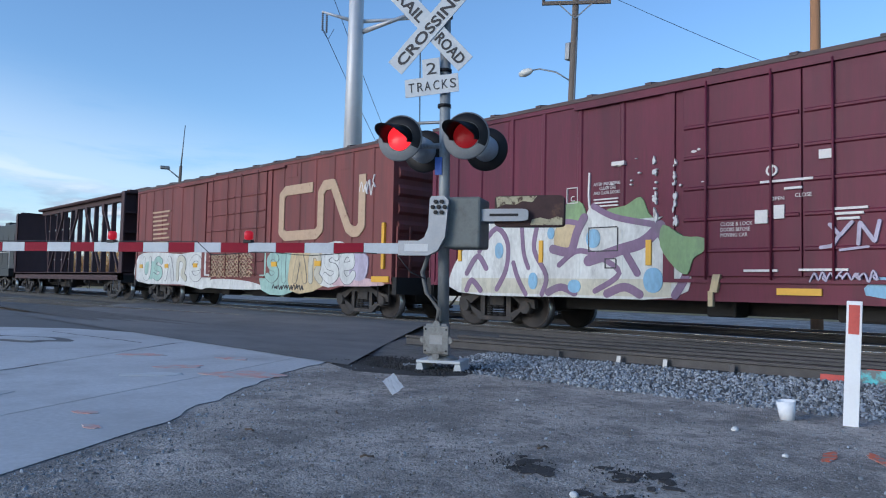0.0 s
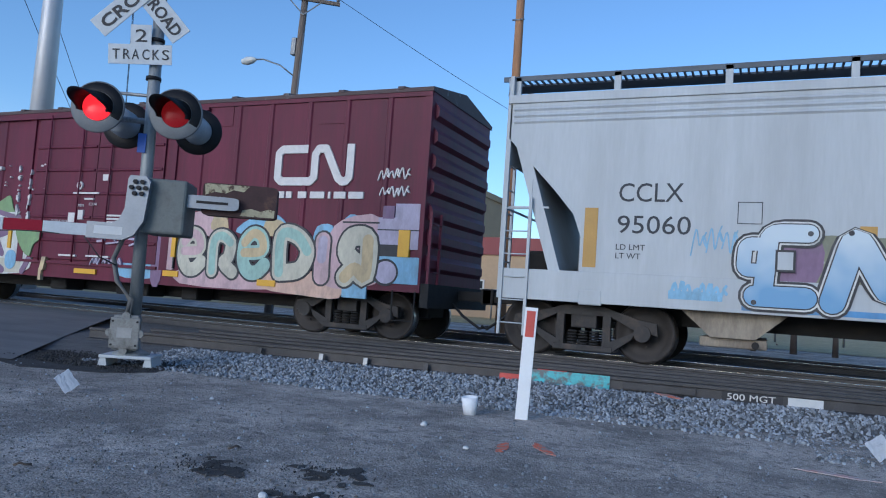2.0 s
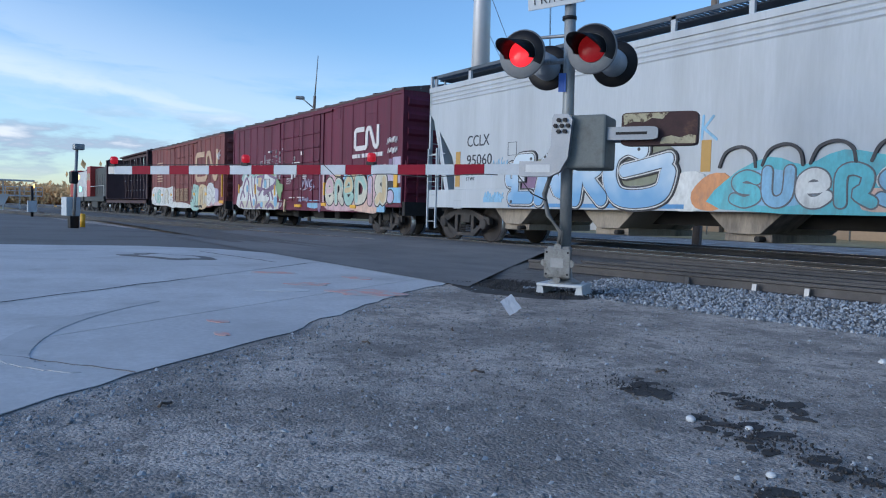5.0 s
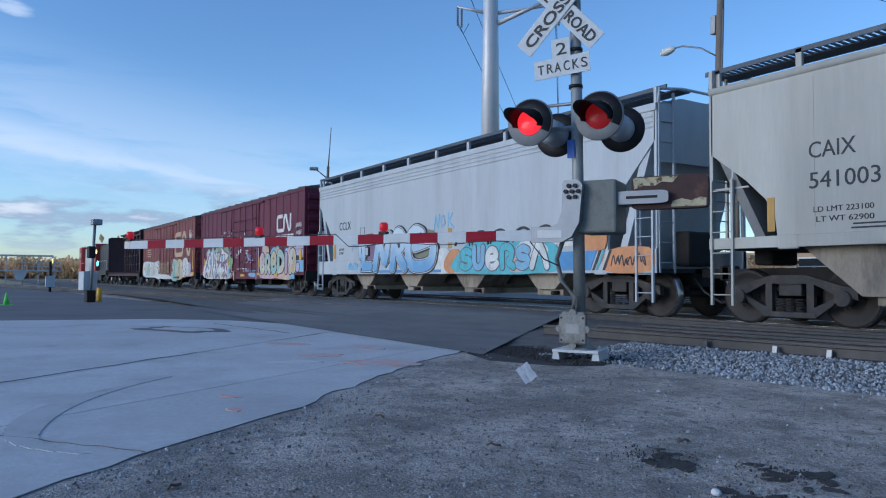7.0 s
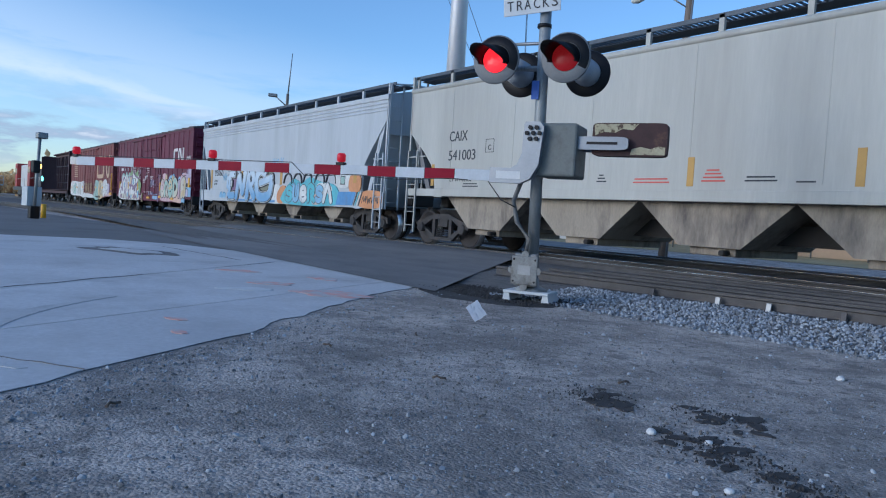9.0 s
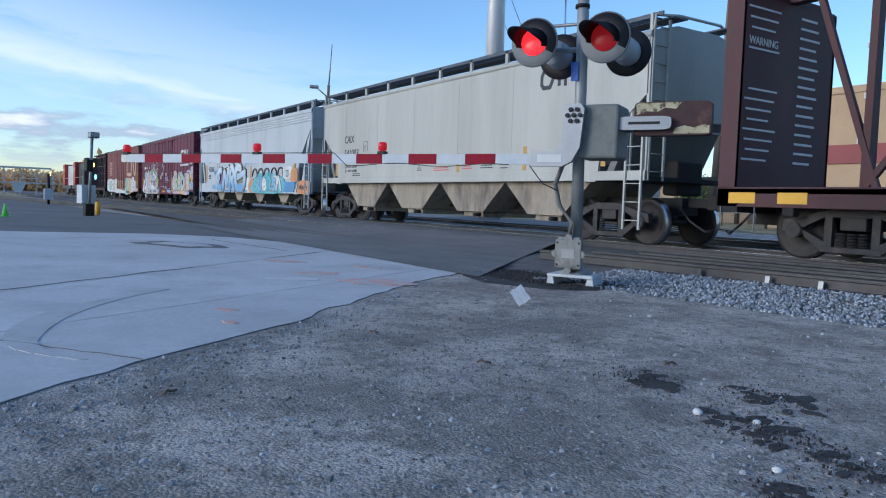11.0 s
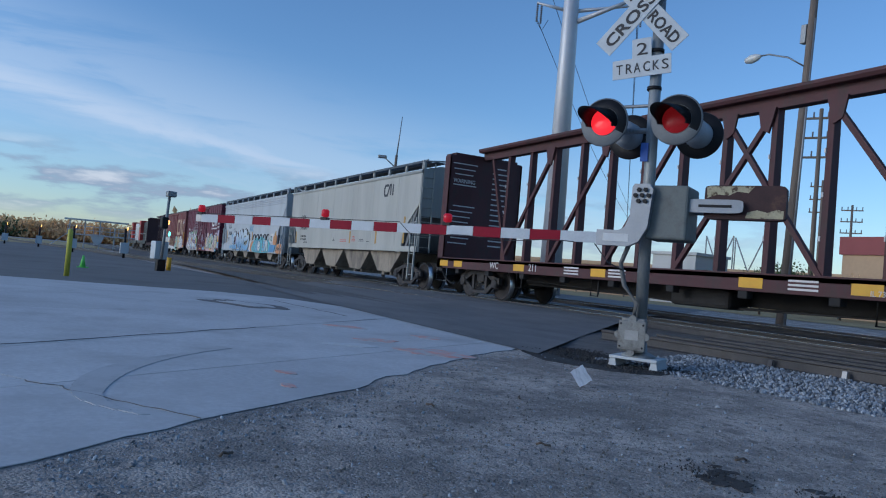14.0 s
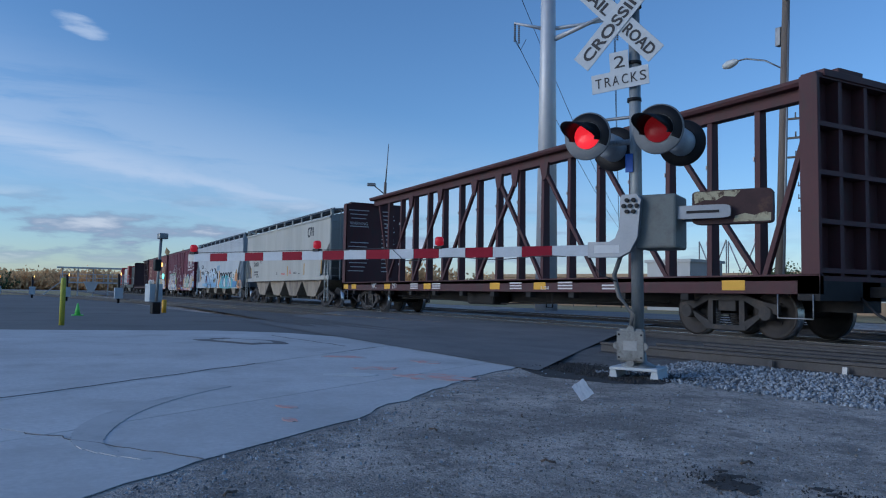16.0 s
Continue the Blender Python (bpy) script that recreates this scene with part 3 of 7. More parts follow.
CUTS = [((-7.85, 3.4), (-9.3, 5.76)), ((-7.8, -0.18), (-9.93, 2.38)), ((-5.75, 0.02), (-4.62, 0.83)), ((-12.3, 6.1), (-11.2, -4)), ((-15.5, 6), (-14.5, -6)), ((-9.9, 2.4), (-13.5, 6.5))]
src = B()
src.faces.new([src.verts.new((x, y, 0)) for x, y in edge])
pieces = [src]
for (xa, ya), (xb, yb) in CUTS:
    nrm = Vector((-(yb - ya), xb - xa, 0)).normalized()
    done = []
    for p in pieces:
        for side in (1, -1):
            c = p.copy()
            bmesh.ops.bisect_plane(c, geom=c.verts[:] + c.edges[:] + c.faces[:], plane_co=Vector((xa, ya, 0)) + nrm * (0.007 * side), plane_no=nrm * side, clear_inner=True)
            if c.faces and sum(f.calc_area() for f in c.faces) > 0.05:
                done.append(c)
            else:
                c.free()
        p.free()
    pieces = done
for p in pieces:
    ex = bmesh.ops.extrude_face_region(p, geom=p.faces[:])
    bmesh.ops.translate(p, vec=(0, 0, 0.007 + random.uniform(0, 0.002)), verts=[v for v in ex["geom"] if isinstance(v, bmesh.types.BMVert)])
    part("slab", p, "concrete", apron)

RAILSEC = [(-0.07, 0), (0.07, 0), (0.07, 0.012), (0.012, 0.03), (0.012, 0.125), (0.036, 0.135), (0.036, 0.168), (0.02, 0.172), (-0.02, 0.172), (-0.036, 0.168), (-0.036, 0.135), (-0.012, 0.125), (-0.012, 0.03), (-0.07, 0.012)]


def rail(name, label, x0, y0, x1, y1, top, bright=True):
    d = math.hypot(x1 - x0, y1 - y0)
    ob = thing(name, label, "rail", pose(x0, y0, top - 0.172, 0, 0, math.degrees(math.atan2(y1 - y0, x1 - x0))))
    part("rail_web", prism(B(), RAILSEC, "x", 0, d), "rail", ob)
    if bright:
        part("running_surface", bx(B(), 0, -0.024, 0.1725, d, 0.024, 0.1745), "railtop", ob, "polished bright running surface")
    return ob


for y in (TC - 0.735, TC + 0.735, TC + 4.0, TC + 5.47):
    rail("track_rail", "long steel running rail with a polished head", -300, y, 200, y, RT)
for o in (0, 1.47):
    for (xa, ya), (xb, yb) in (((-18, 9.5), (-30, 8.0)), ((-30, 8.0), (-60, 3.6)), ((-60, 3.6), (-150, -9))):
        rail("track_rail", "long steel running rail of the diverging track", xa, ya + o, xb, yb + o, 0.18)
tie = thing("railroad_tie", "dark creosoted timber tie under the rails", "tie", pose(-8.6, TC, 0.0), "ties")
part("timber", bx(B(), -0.11, -1.3, -0.08, 0.11, 1.3, 0.066, 0.01), "tie", tie)
for i in range(40):
    copy_thing(tie, pose(-8.08 + 0.52 * i, TC + random.uniform(-0.05, 0.05), 0, 0, 0, random.uniform(-1, 1)))
# relay rails lying beside the track
for k, (o, sl, top) in enumerate(((0, 0.135, 0.245), (0.62, 0.11, 0.24), (1.15, 0.09, 0.235), (1.7, 0.06, 0.235))):
    r = rail("relay_rail", "loose rusty relay rail lying beside the track", -9.3 + 0.3 * k, 8.75 + o - sl * (8.5 - 0.3 * k), 14, 8.75 + o + sl * 14.8, top, False)
    if k == 0:
        L = 8.57
        part("paint_patch", bx(B(), 6.3, -0.12, -0.06, 7.3, -0.075, -0.02), "turq", r)
        bm = B()
        prism(bm, [(-0.075, -0.004), (0.0, -0.004), (-0.013, 0.032), (-0.013, 0.126), (-0.0375, 0.136), (-0.0385, 0.17), (-0.04, 0.1), (-0.03, 0.04), (-0.076, 0.016)], "x", 6.3, 7.35)
        part("turquoise_paint", bm, "turq", r, "turquoise marking paint")
        part("red_paint", prism(B(), [(-0.039, 0.13), (-0.0365, 0.175), (0.02, 0.1755), (0.02, 0.17)], "x", 6.5, 6.85), "redpaint", r)
        part("red_paint", prism(B(), [(-0.078, -0.003), (0.0, -0.003), (-0.02, 0.09)], "x", 6.05, 6.31), "redpaint", r)
        part("joint_bar", bx(B(), 7.5, -0.05, 0.04, 8.3, -0.012, 0.12, 0.006), "rail", r)
        part("mark_panel", bx(B(), 8.57, -0.022, 0.02, 9.2, -0.0125, 0.128), "blacktext", r)
        lettering("500 MGT", 0.1, "stencil", r, facing(8.62, -0.026, 0.04), width=0.5)
        part("pale_mark", bx(B(), 9.25, -0.022, 0.03, 9.6, -0.0125, 0.12), "chalk", r)
for i, (x, y) in enumerate([(-5.6, 8.05), (-5.0, 8.15), (-6.5, 7.95), (-4.2, 8.25), (1.6, 9.05)]):
    p = tagged(part("tie_plate", bx(B(), -0.03, -0.012, 0, 0.03, 0.012, 0.13, 0.004), "galv" if i < 2 else "rail"), "steel rail anchor plate leaning on a rail", "plate")
    p.matrix_basis = pose(x, y - 0.07, 0.06, -12, 0, 8)


def stones(name, n, place, size, material, label):
    """Broken stones, each a lumpy low solid, joined into one heap."""
    tmp = bmesh.new()
    bmesh.ops.create_icosphere(tmp, subdivisions=1, radius=1)
    base = np.array([v.co[:] for v in tmp.verts])
    tri = np.array([[v.index for v in f.verts] for f in tmp.faces])
    tmp.free()
    rs = np.random.RandomState(5)
    V_, F_ = [], []
    for i in range(n):
        x, y, z, s = place(rs)
        r = s * (0.6 + 0.8 * rs.rand()) * size
        m = np.array(Euler(rs.rand(3) * 6.28).to_matrix())
        v = (base * (0.7 + 0.6 * rs.rand(len(base), 1))) * np.array([1, 0.75, 0.55]) @ m.T * r
        V_.append(v + (x, y, z + r * 0.25))
        F_.append(tri + i * len(base))
    me = bpy.data.meshes.new(name)
    me.from_pydata(np.concatenate(V_).tolist(), [], np.concatenate(F_).tolist())
    me.materials.append(M[material])
    return tagged(new(name, me), label, "gravel", "", "stuff")


def on_ballast(rs):
    x = -7.6 + 14 * rs.rand() ** 1.1
    lo, hi = 6.35 + 0.1 * (x + 7) * (x < 0), 8.7 + 0.135 * (x + 0.8)
    y = lo - 0.3 + (hi - lo + 0.25) * rs.rand() ** 0.9
    return x, y, bed(x, y) if y > lo else 0.0, 1.0


def off_paving(rs, x, y):
    """Keeps loose bits off the concrete; those that would lie on it gather along its edge."""
    rim = np.interp(y, [p[1] for p in EDGE[9::-1]], [p[0] for p in EDGE[9::-1]]) + 0.06
    return x if x > rim else rim + abs(rs.randn()) * 0.35


def on_dirt(rs):
    r = 2.0 + 9 * rs.rand() ** 1.3
    a = radians(-5 + 95 * rs.rand())
    return off_paving(rs, -0.4 - r * math.sin(a), r * math.cos(a)), r * math.cos(a), 0.0, 0.5 + 1.8 * rs.rand() ** 9


def lit_stone(m, lo=0.09, hi=0.44):
    n, l = m.node_tree.nodes, m.node_tree.links
    g = n.new("ShaderNodeNewGeometry")
    r = n.new("ShaderNodeValToRGB")
    r.color_ramp.elements[0].color, r.color_ramp.elements[1].color = (lo * 0.9, lo * 0.97, lo * 1.05, 1), (hi * 0.88, hi * 0.96, hi * 1.06, 1)
    l.new(g.outputs["Random Per Island"], r.inputs[0])
    l.new(r.outputs[0], n["Principled BSDF"].inputs["Base Color"])


lit_stone(M["stone"])
stones("ballast_stones", 17000, on_ballast, 0.0205, "stone", "grey broken ballast stones beside the rails")
lit_stone(M["pebble"])
stones("loose_gravel", 16000, on_dirt, 0.0062, "pebble", "small loose gravel scattered on the dirt")


def in_clusters(rs):
    c = [(-3.8, 3.0), (-3.3, 1.7), (-4.7, 3.4), (-5.5, 4.6), (-2.4, 2.9), (-3.0, 4.2), (-4.5, 2.2), (-6.6, 5.4)][rs.randint(8)]
    y = c[1] + rs.randn() * 0.8
    return off_paving(rs, c[0] + rs.randn() * 0.8, y), y, 0.0, 0.5 + 1.5 * rs.rand() ** 3


stones("ground_debris", 9000, in_clusters, 0.0046, "debris", "dark bark chips and clods scattered on the dirt")
stones("verge_gravel", 3000, lambda rs: (-8.6 + 2.2 * rs.rand(), 5.6 + 1.5 * rs.rand(), 0.003, 0.6 + rs.rand()), 0.013, "soot", "black asphalt crumbs round the signal base")
soil = [(-8.75, 5.95), (-8.2, 5.35), (-7.4, 5.15), (-6.6, 5.45), (-6.35, 5.9), (-6.7, 6.5), (-7.4, 6.75), (-8.3, 6.75), (-9.1, 6.7)]
tagged(part("soil_patch", prism(B(), [(x + 0.07 * noise.noise((x * 5, y * 5, 3)), y + 0.07 * noise.noise((x * 5, y * 5, 8))) for x, y in soil], "z", 0.0, 0.006), "soot"), "black crumbled asphalt round the signal base", "", "", "structure")


def in_stains(rs):
    c = [(-3.12, 3.13), (-2.55, 3.38), (-2.32, 2.9), (-2.05, 2.85), (-0.3, 4.2), (-1.66, 2.28), (-1.7, 2.75)][rs.randint(7)]
    return c[0] + rs.randn() * 0.13, c[1] + rs.randn() * 0.1, 0.006, 0.4 + 1.2 * rs.rand() ** 2


stones("oily_clods", 1500, in_stains, 0.0055, "soot", "black oily clods lying on stained soil")


def flat_mark(name, pts, material, label, z=0.006, cat="mark"):
    return tagged(part(name, prism(B(), pts, "z", z - 0.004, z), material), label, cat, "", "structure")


def ragged(cx, cy, w, h, rot, seed, n=26):
    out = []
    for i in range(n):
        a = 2 * math.pi * i / n
        r = 1 + 0.55 * noise.noise((math.cos(a) * 1.7 + seed * 9, math.sin(a) * 1.7, seed))
        x, y = math.cos(a) * w / 2 * r, math.sin(a) * h / 2 * r
        c, s = math.cos(radians(rot)), math.sin(radians(rot))
        out.append((cx + x * c - y * s, cy + x * s + y * c))
    return out


for i, (x, y, w, h, rot) in enumerate([(-3.12, 3.13, 0.42, 0.12, 40), (-2.55, 3.38, 0.42, 0.2, 40), (-2.32, 2.9, 0.38, 0.16, 40), (-2.05, 2.85, 0.3, 0.1, 30), (-0.3, 4.2, 0.6, 0.16, 10), (-1.66, 2.28, 0.34, 0.14, 20), (-1.7, 2.75, 0.24, 0.1, 60)]):
    rs = random.Random(400 + i)
    for j in range(11):
        k = rs.uniform(0.12, 0.42)
        dx, dy = rs.gauss(0, 0.3) * w, rs.gauss(0, 0.2) * w
        flat_mark("oil_stain", ragged(x + dx, y + dy, w * k, max(h, 0.55 * w) * k, rot + 25 * j, i + 7 * j, 14), "oil", "dark oily patch of soil", 0.0045 + 0.0002 * j)
for i, (x, y, w, h, rot, m, z) in enumerate([(-7.75, 3.85, 0.85, 0.55, 40, "pinkpaint", 0.0135), (-8.85, 3.6, 0.5, 0.35, 60, "pinkpaint", 0.0135), (-10.5, 3.8, 0.6, 0.4, 50, "pinkpaint", 0.0135), (-8.3, 3.1, 0.6, 0.3, 70, "chalk", 0.0135), (-9.4, 4.6, 0.5, 0.3, 20, "pinkpaint", 0.0135), (-6.3, 1.75, 0.25, 0.1, 30, "pinkpaint", 0.0135), (-5.7, 1.6, 0.2, 0.1, 10, "pinkpaint", 0.0135),
                                             (-1.28, 7.95, 0.42, 0.12, -50, "orangepaint", 0.16), (-2.01, 4.83, 0.08, 0.34, 10, "orangepaint", 0.007), (-1.77, 4.97, 0.08, 0.36, 35, "orangepaint", 0.007), (0.1, 5.6, 0.5, 0.1, -10, "pinkpaint", 0.007)]):
    flat_mark("paint_mark", ragged(x, y, w, h, rot, 20 + i), m, "sprayed orange survey paint mark", z)
for q, (xa, ya, xb, yb, w) in enumerate([(-5.9, -0.1, -4.66, 0.8, 0.009), (-7.0, -1.1, -9.93, 2.38, 0.018), (-12.5, 4.6, -15.8, 4.2, 0.04)]):
    n = 16
    line = [(xa + (xb - xa) * i / n + 0.07 * noise.noise((i * 0.5, q * 7, 1)), ya + (yb - ya) * i / n + 0.07 * noise.noise((i * 0.5, q * 7, 9))) for i in range(n + 1)]
    wid = [w * (0.5 + abs(noise.noise((i * 0.8, q, 4))) * 1.6) for i in range(n + 1)]
    flat_mark("pavement_crack", [(x, y - k / 2) for (x, y), k in zip(line, wid)] + [(x + 0.3 * k, y + k / 2) for (x, y), k in reversed(list(zip(line, wid)))], "crack", "dark jagged crack across the concrete paving", 0.0128, "crack")
bm = B()
arc = [(-7.75 + 0.135 * i, 0.24 + 1.35 * max(0.0, (19.5 - i) / 19.5) ** 2.3 + 0.28 * max(0.0, (i - 17) / 5) ** 2) for i in range(23)]
for i, ((xa, ya), (xb, yb)) in enumerate(zip(arc, arc[1:])):
    k = 0.11 * math.sin(math.pi * (i + 0.5) / 22) + 0.02
    prism(bm, [(xa, ya - k), (xb, yb - k), (xb, yb + k), (xa, ya + k)], "z", 0.0085, 0.0122)
tagged(part("tyre_scuff", bm, "tyremark"), "faint curved tyre scuff on the concrete", "mark", "", "structure")
flat_mark("manhole_patch", ragged(-14.3, 3.2, 2.3, 1.0, 20, 3), "crack", "dark tar round a sunken cover in the concrete", 0.0135)
flat_mark("cover", ragged(-14.3, 3.25, 1.5, 0.6, 20, 3), "concrete", "pale sunken cover in the concrete", 0.0175)

# ---- the crossing signal
mast = thing("crossing_signal", "grey railroad crossing signal with lowered striped gate arm", "signal", pose(-6.91, 6.12, 0, 0, 0, 29.9))
bm = B()
for x in (-0.24, 0.24):
    prism(bm, [(x - 0.05, 0), (x + 0.05, 0), (x + 0.03, 0.11), (x - 0.03, 0.11)], "y", -0.2, 0.2)
bx(bm, -0.28, -0.22, 0.10, 0.28, 0.22, 0.135, 0.008)
part("base_stand", bm, "signwhite", mast, "white cast stand on four feet")
bm = lathe(B(), [(0.0, 0.30), (0.085, 0.30), (0.1, 0.2), (0.2, 0.15), (0.2, 0.13), (0, 0.13)], (0, 0, 0), (0, 0, 1), 24)
part("pole_flange", bm, "mastgrey", mast)
part("pole", cyl(B(), (0, 0, 0.14), (-0.06, 0, 4.75), 0.072, 0.066, 24), "mastgrey", mast)
box = part("junction_box", bx(B(), -0.17, -0.2, 0.19, 0.11, -0.08, 0.58, 0.02), "oldgalv", mast)
bm = B()
bx(bm, -0.19, -0.225, 0.21, 0.13, -0.2, 0.55, 0.01)
for x, z in ((-0.03, 0.57), (-0.03, 0.19), (-0.19, 0.38), (0.13, 0.38)):
    cyl(bm, (x, -0.22, z), (x, -0.195, z), 0.045, n=12)
part("cover", bm, "oldgalv", box)
for k in range(4):
    part("cover_bolt", cyl(B(), (-0.16 if k % 2 else 0.10, -0.232, 0.25 if k < 2 else 0.51), (-0.16 if k % 2 else 0.10, -0.222, 0.25 if k < 2 else 0.51), 0.013, n=6), "black", box)
part("nameplate", bx(B(), -0.11, -0.229, 0.33, 0.05, -0.2255, 0.44), "galv", box)
part("conduit", tube(B(), [(-0.05, -0.12, 0.58), (-0.03, -0.13, 0.75), (-0.18, -0.16, 0.95), (-0.24, -0.16, 1.2), (-0.16, -0.14, 1.45), (-0.08, -0.1, 1.55)], 0.028), "rubber", mast)
part("gate_mechanism", bx(B(), 0.03, -0.24, 1.50, 0.50, 0.26, 2.12, 0.03), "boxgrey", mast, "grey gate mechanism housing")
bm = prism(B(), [(-0.50, 1.40), (-0.12, 1.40), (0.0, 1.46), (0.09, 1.62), (0.13, 2.06), (0.08, 2.12), (-0.09, 2.12), (-0.11, 2.08), (-0.12, 1.75), (-0.17, 1.62), (-0.24, 1.58), (-0.50, 1.58)], "y", -0.34, -0.25)
brk = part("arm_bracket", bm, "bracket", mast, "pale cast gate arm bracket")
for k in range(7):
    a = radians(60 * k)
    r = 0.075 if k < 6 else 0
    part("bolt", cyl(B(), (0.01 + r * math.cos(a), -0.37, 1.985 + r * math.sin(a)), (0.01 + r * math.cos(a), -0.335, 1.985 + r * math.sin(a)), 0.026, n=6), "black", brk)
part("worn_label", bx(B(), -0.42, -0.343, 1.45, -0.12, -0.341, 1.54), "chalk", brk)
for y in (-0.17, 0.14):
    part("counterweight_arm", prism(B(), blob(0.74, 1.90, 0.66, 0.15, 0, 6), "y", y - 0.015, y + 0.015), "bracket", mast)
part("slot", bx(B(), 0.6, -0.19, 1.885, 0.95, -0.184, 1.915), "black", mast)
cwt = part("counterweight", prism(B(), blob(1.06, 1.955, 0.84, 0.375, 0, 12), "y", -0.1, 0.06), "cw", mast, "dark rusted counterweight plate with flaking cream paint")
for pts in ([(0.67, 2.0), (0.66, 2.13), (1.16, 2.132), (1.10, 2.06), (0.98, 2.075), (0.9, 2.03), (0.78, 2.04)], [(1.08, 1.785), (1.46, 1.785), (1.462, 1.87), (1.40, 1.885), (1.3, 1.85), (1.2, 1.875), (1.1, 1.85)]):
    part("flaked_paint", prism(B(), pts, "y", -0.103, -0.099), "flaked", cwt)
arm = part("gate_arm", bx(B(), -7.62, -0.30, 1.425, -0.48, -0.285, 1.545), "galv", mast, "long gate arm striped red and white")
for i in range(21):
    x1 = -0.56 - 0.4065 * i + (0.12 if i == 0 else 0)
    x0 = -0.56 - 0.4065 * (i + 1)
    if x0 > -7.75:
        part("stripe", bx(B(), x0 + 0.002, -0.311, 1.42, x1 - 0.002, -0.3005, 1.55, 0.002), "gatered" if i % 2 else "gatewhite", arm)
for x in (-7.5, -4.75, -2.6):
    lp = part("arm_lamp", lathe(B(), [(0, 0.0), (0.03, 0), (0.03, 0.04), (0.058, 0.05), (0.06, 0.13), (0.04, 0.155), (0, 0.155)], (x, -0.29, 1.55), (0, 0, 1), 16), "armlens", arm, "small red gate lamp")
    part("lamp_foot", bx(B(), x - 0.06, -0.33, 1.545, x + 0.06, -0.25, 1.585, 0.006), "black", lp)
part("arm_cable", tube(B(), [(-7.45 + 0.215 * i, -0.315, 1.565 if i < 20 else 1.41 - 0.02 * math.sin(i)) for i in range(32)], 0.006, 5), "wire", arm)
part("lead_cable", tube(B(), [(-0.52, -0.32, 1.41), (-0.35, -0.3, 1.2), (-0.18, -0.25, 1.12)], 0.008, 5), "wire", mast)
part("id_plate", bx(B(), -0.13, -0.09, 2.42, -0.04, -0.078, 2.64), "bluesticker", mast, "small blue identification plate")
part("light_crossarm", cyl(B(), (-0.5, 0, 3.10), (0.4, 0, 3.10), 0.02, n=10), "galv", mast)
part("light_crossarm", cyl(B(), (-0.5, 0, 2.80), (0.42, 0, 2.80), 0.035, n=12), "mastgrey", mast)
for x, y, d, ln in ((-0.47, -0.42, -1, "redlens"), (0.36, -0.42, -1, "dimlens"), (-0.44, 0.42, 1, "dimlens"), (0.40, 0.42, 1, "dimlens")):
    z = 2.82
    hd = part("signal_head", lathe(B(), [(0.0, -0.33), (0.12, -0.33), (0.155, -0.27), (0.165, 0.0), (0.17, 0.03), (0, 0.03)], (x, y, z), (0, d, 0)), "headgrey", mast)
    part("backplate", lathe(B(), [(0.16, 0.0), (0.275, 0.0), (0.285, 0.02), (0.275, 0.035), (0.16, 0.035)], (x, y, z), (0, d, 0), 40), "black" if d > 0 else "discback", hd, "round signal backplate")
    part("lens", lathe(B(), [(0.155, 0.04), (0.13, 0.055), (0.07, 0.068), (0.0, 0.072)], (x, y, z), (0, d, 0)), ln, hd, "red signal lens")
    bm = B()
    rings = []
    for k in range(19):
        a = radians(-20 + 220 * k / 18)
        ln2 = 0.14 + 0.28 * max(0, math.sin(a)) ** 0.7
        rings.append([bm.verts.new((x + r * math.cos(a) + 0.28 * d * max(0, h - 0.04), y + d * h, z + r * math.sin(a) - 0.14 * max(0, h - 0.04))) for r, h in ((0.165, 0.03), (0.162, ln2), (0.156, ln2), (0.158, 0.03))])
    for a, b in zip(rings, rings[1:]):
        for k in range(4):
            bm.faces.new((a[k], a[(k + 1) % 4], b[(k + 1) % 4], b[k])).smooth = True
    part("hood", bm, "black", hd, "black visor hood")
    # black ring sector over the upper part of the backplate, cut along a slant
    bm = B()
    lathe(bm, [(0.168, 0.036), (0.268, 0.036), (0.272, 0.0135), (0.168, 0.041)], (x, y, z), (0, d, 0), 40)
    bmesh.ops.bisect_plane(bm, geom=bm.verts[:] + bm.edges[:] + bm.faces[:], plane_co=(x, y, z - 0.02), plane_no=(0.5, 0, 1), clear_inner=True)
    part("dark_finish", bm, "black", hd)
    part("drop_pipe", cyl(B(), (x, 0, z), (x, y - 0.3 * d, z), 0.03, n=10), "mastgrey", hd)
for k, (word, ang) in enumerate((("RAIL   ROAD", -47), ("CROSSING", 47))):
    bl = part("crossbuck_blade", bx(B(), -0.68, -0.006, -0.125, 0.68, 0.006, 0.125, 0.004), "signwhite", mast)
    bl.matrix_basis = pose(-0.22, -0.10 - 0.014 * k, 4.29) @ pose(0, 0, 0, 0, -ang, 0)
    if k == 0:
        lettering("RAIL", 0.19, "blacktext", bl, facing(-0.63, -0.008, -0.07), width=0.46, offset=0.004)
        lettering("ROAD", 0.19, "blacktext", bl, facing(0.14, -0.008, -0.07), width=0.48, offset=0.004)
    else:
        lettering("CROSSING", 0.19, "blacktext", bl, facing(-0.61, -0.008, -0.07), width=1.2, offset=0.004)
pq = part("track_count_sign", prism(B(), [(-0.36, 3.43), (0.34, 3.43), (0.34, 3.66), (0.11, 3.66), (0.11, 3.89), (-0.12, 3.89), (-0.12, 3.66), (-0.36, 3.66)], "y", -0.112, -0.10), "signwhite", mast)
pq.matrix_basis = pose(-0.19, 0, 3.66) @ pose(0, 0, 0, 0, -4, 0) @ pose(0, 0, -3.66)
for k, ch in enumerate("TRACKS"):
    lettering(ch, 0.17, "blacktext", pq, facing(-0.315 + 0.108 * k, -0.114, 3.485), width=0.078)
lettering("2", 0.21, "blacktext", pq, facing(-0.075, -0.114, 3.69), width=0.13)
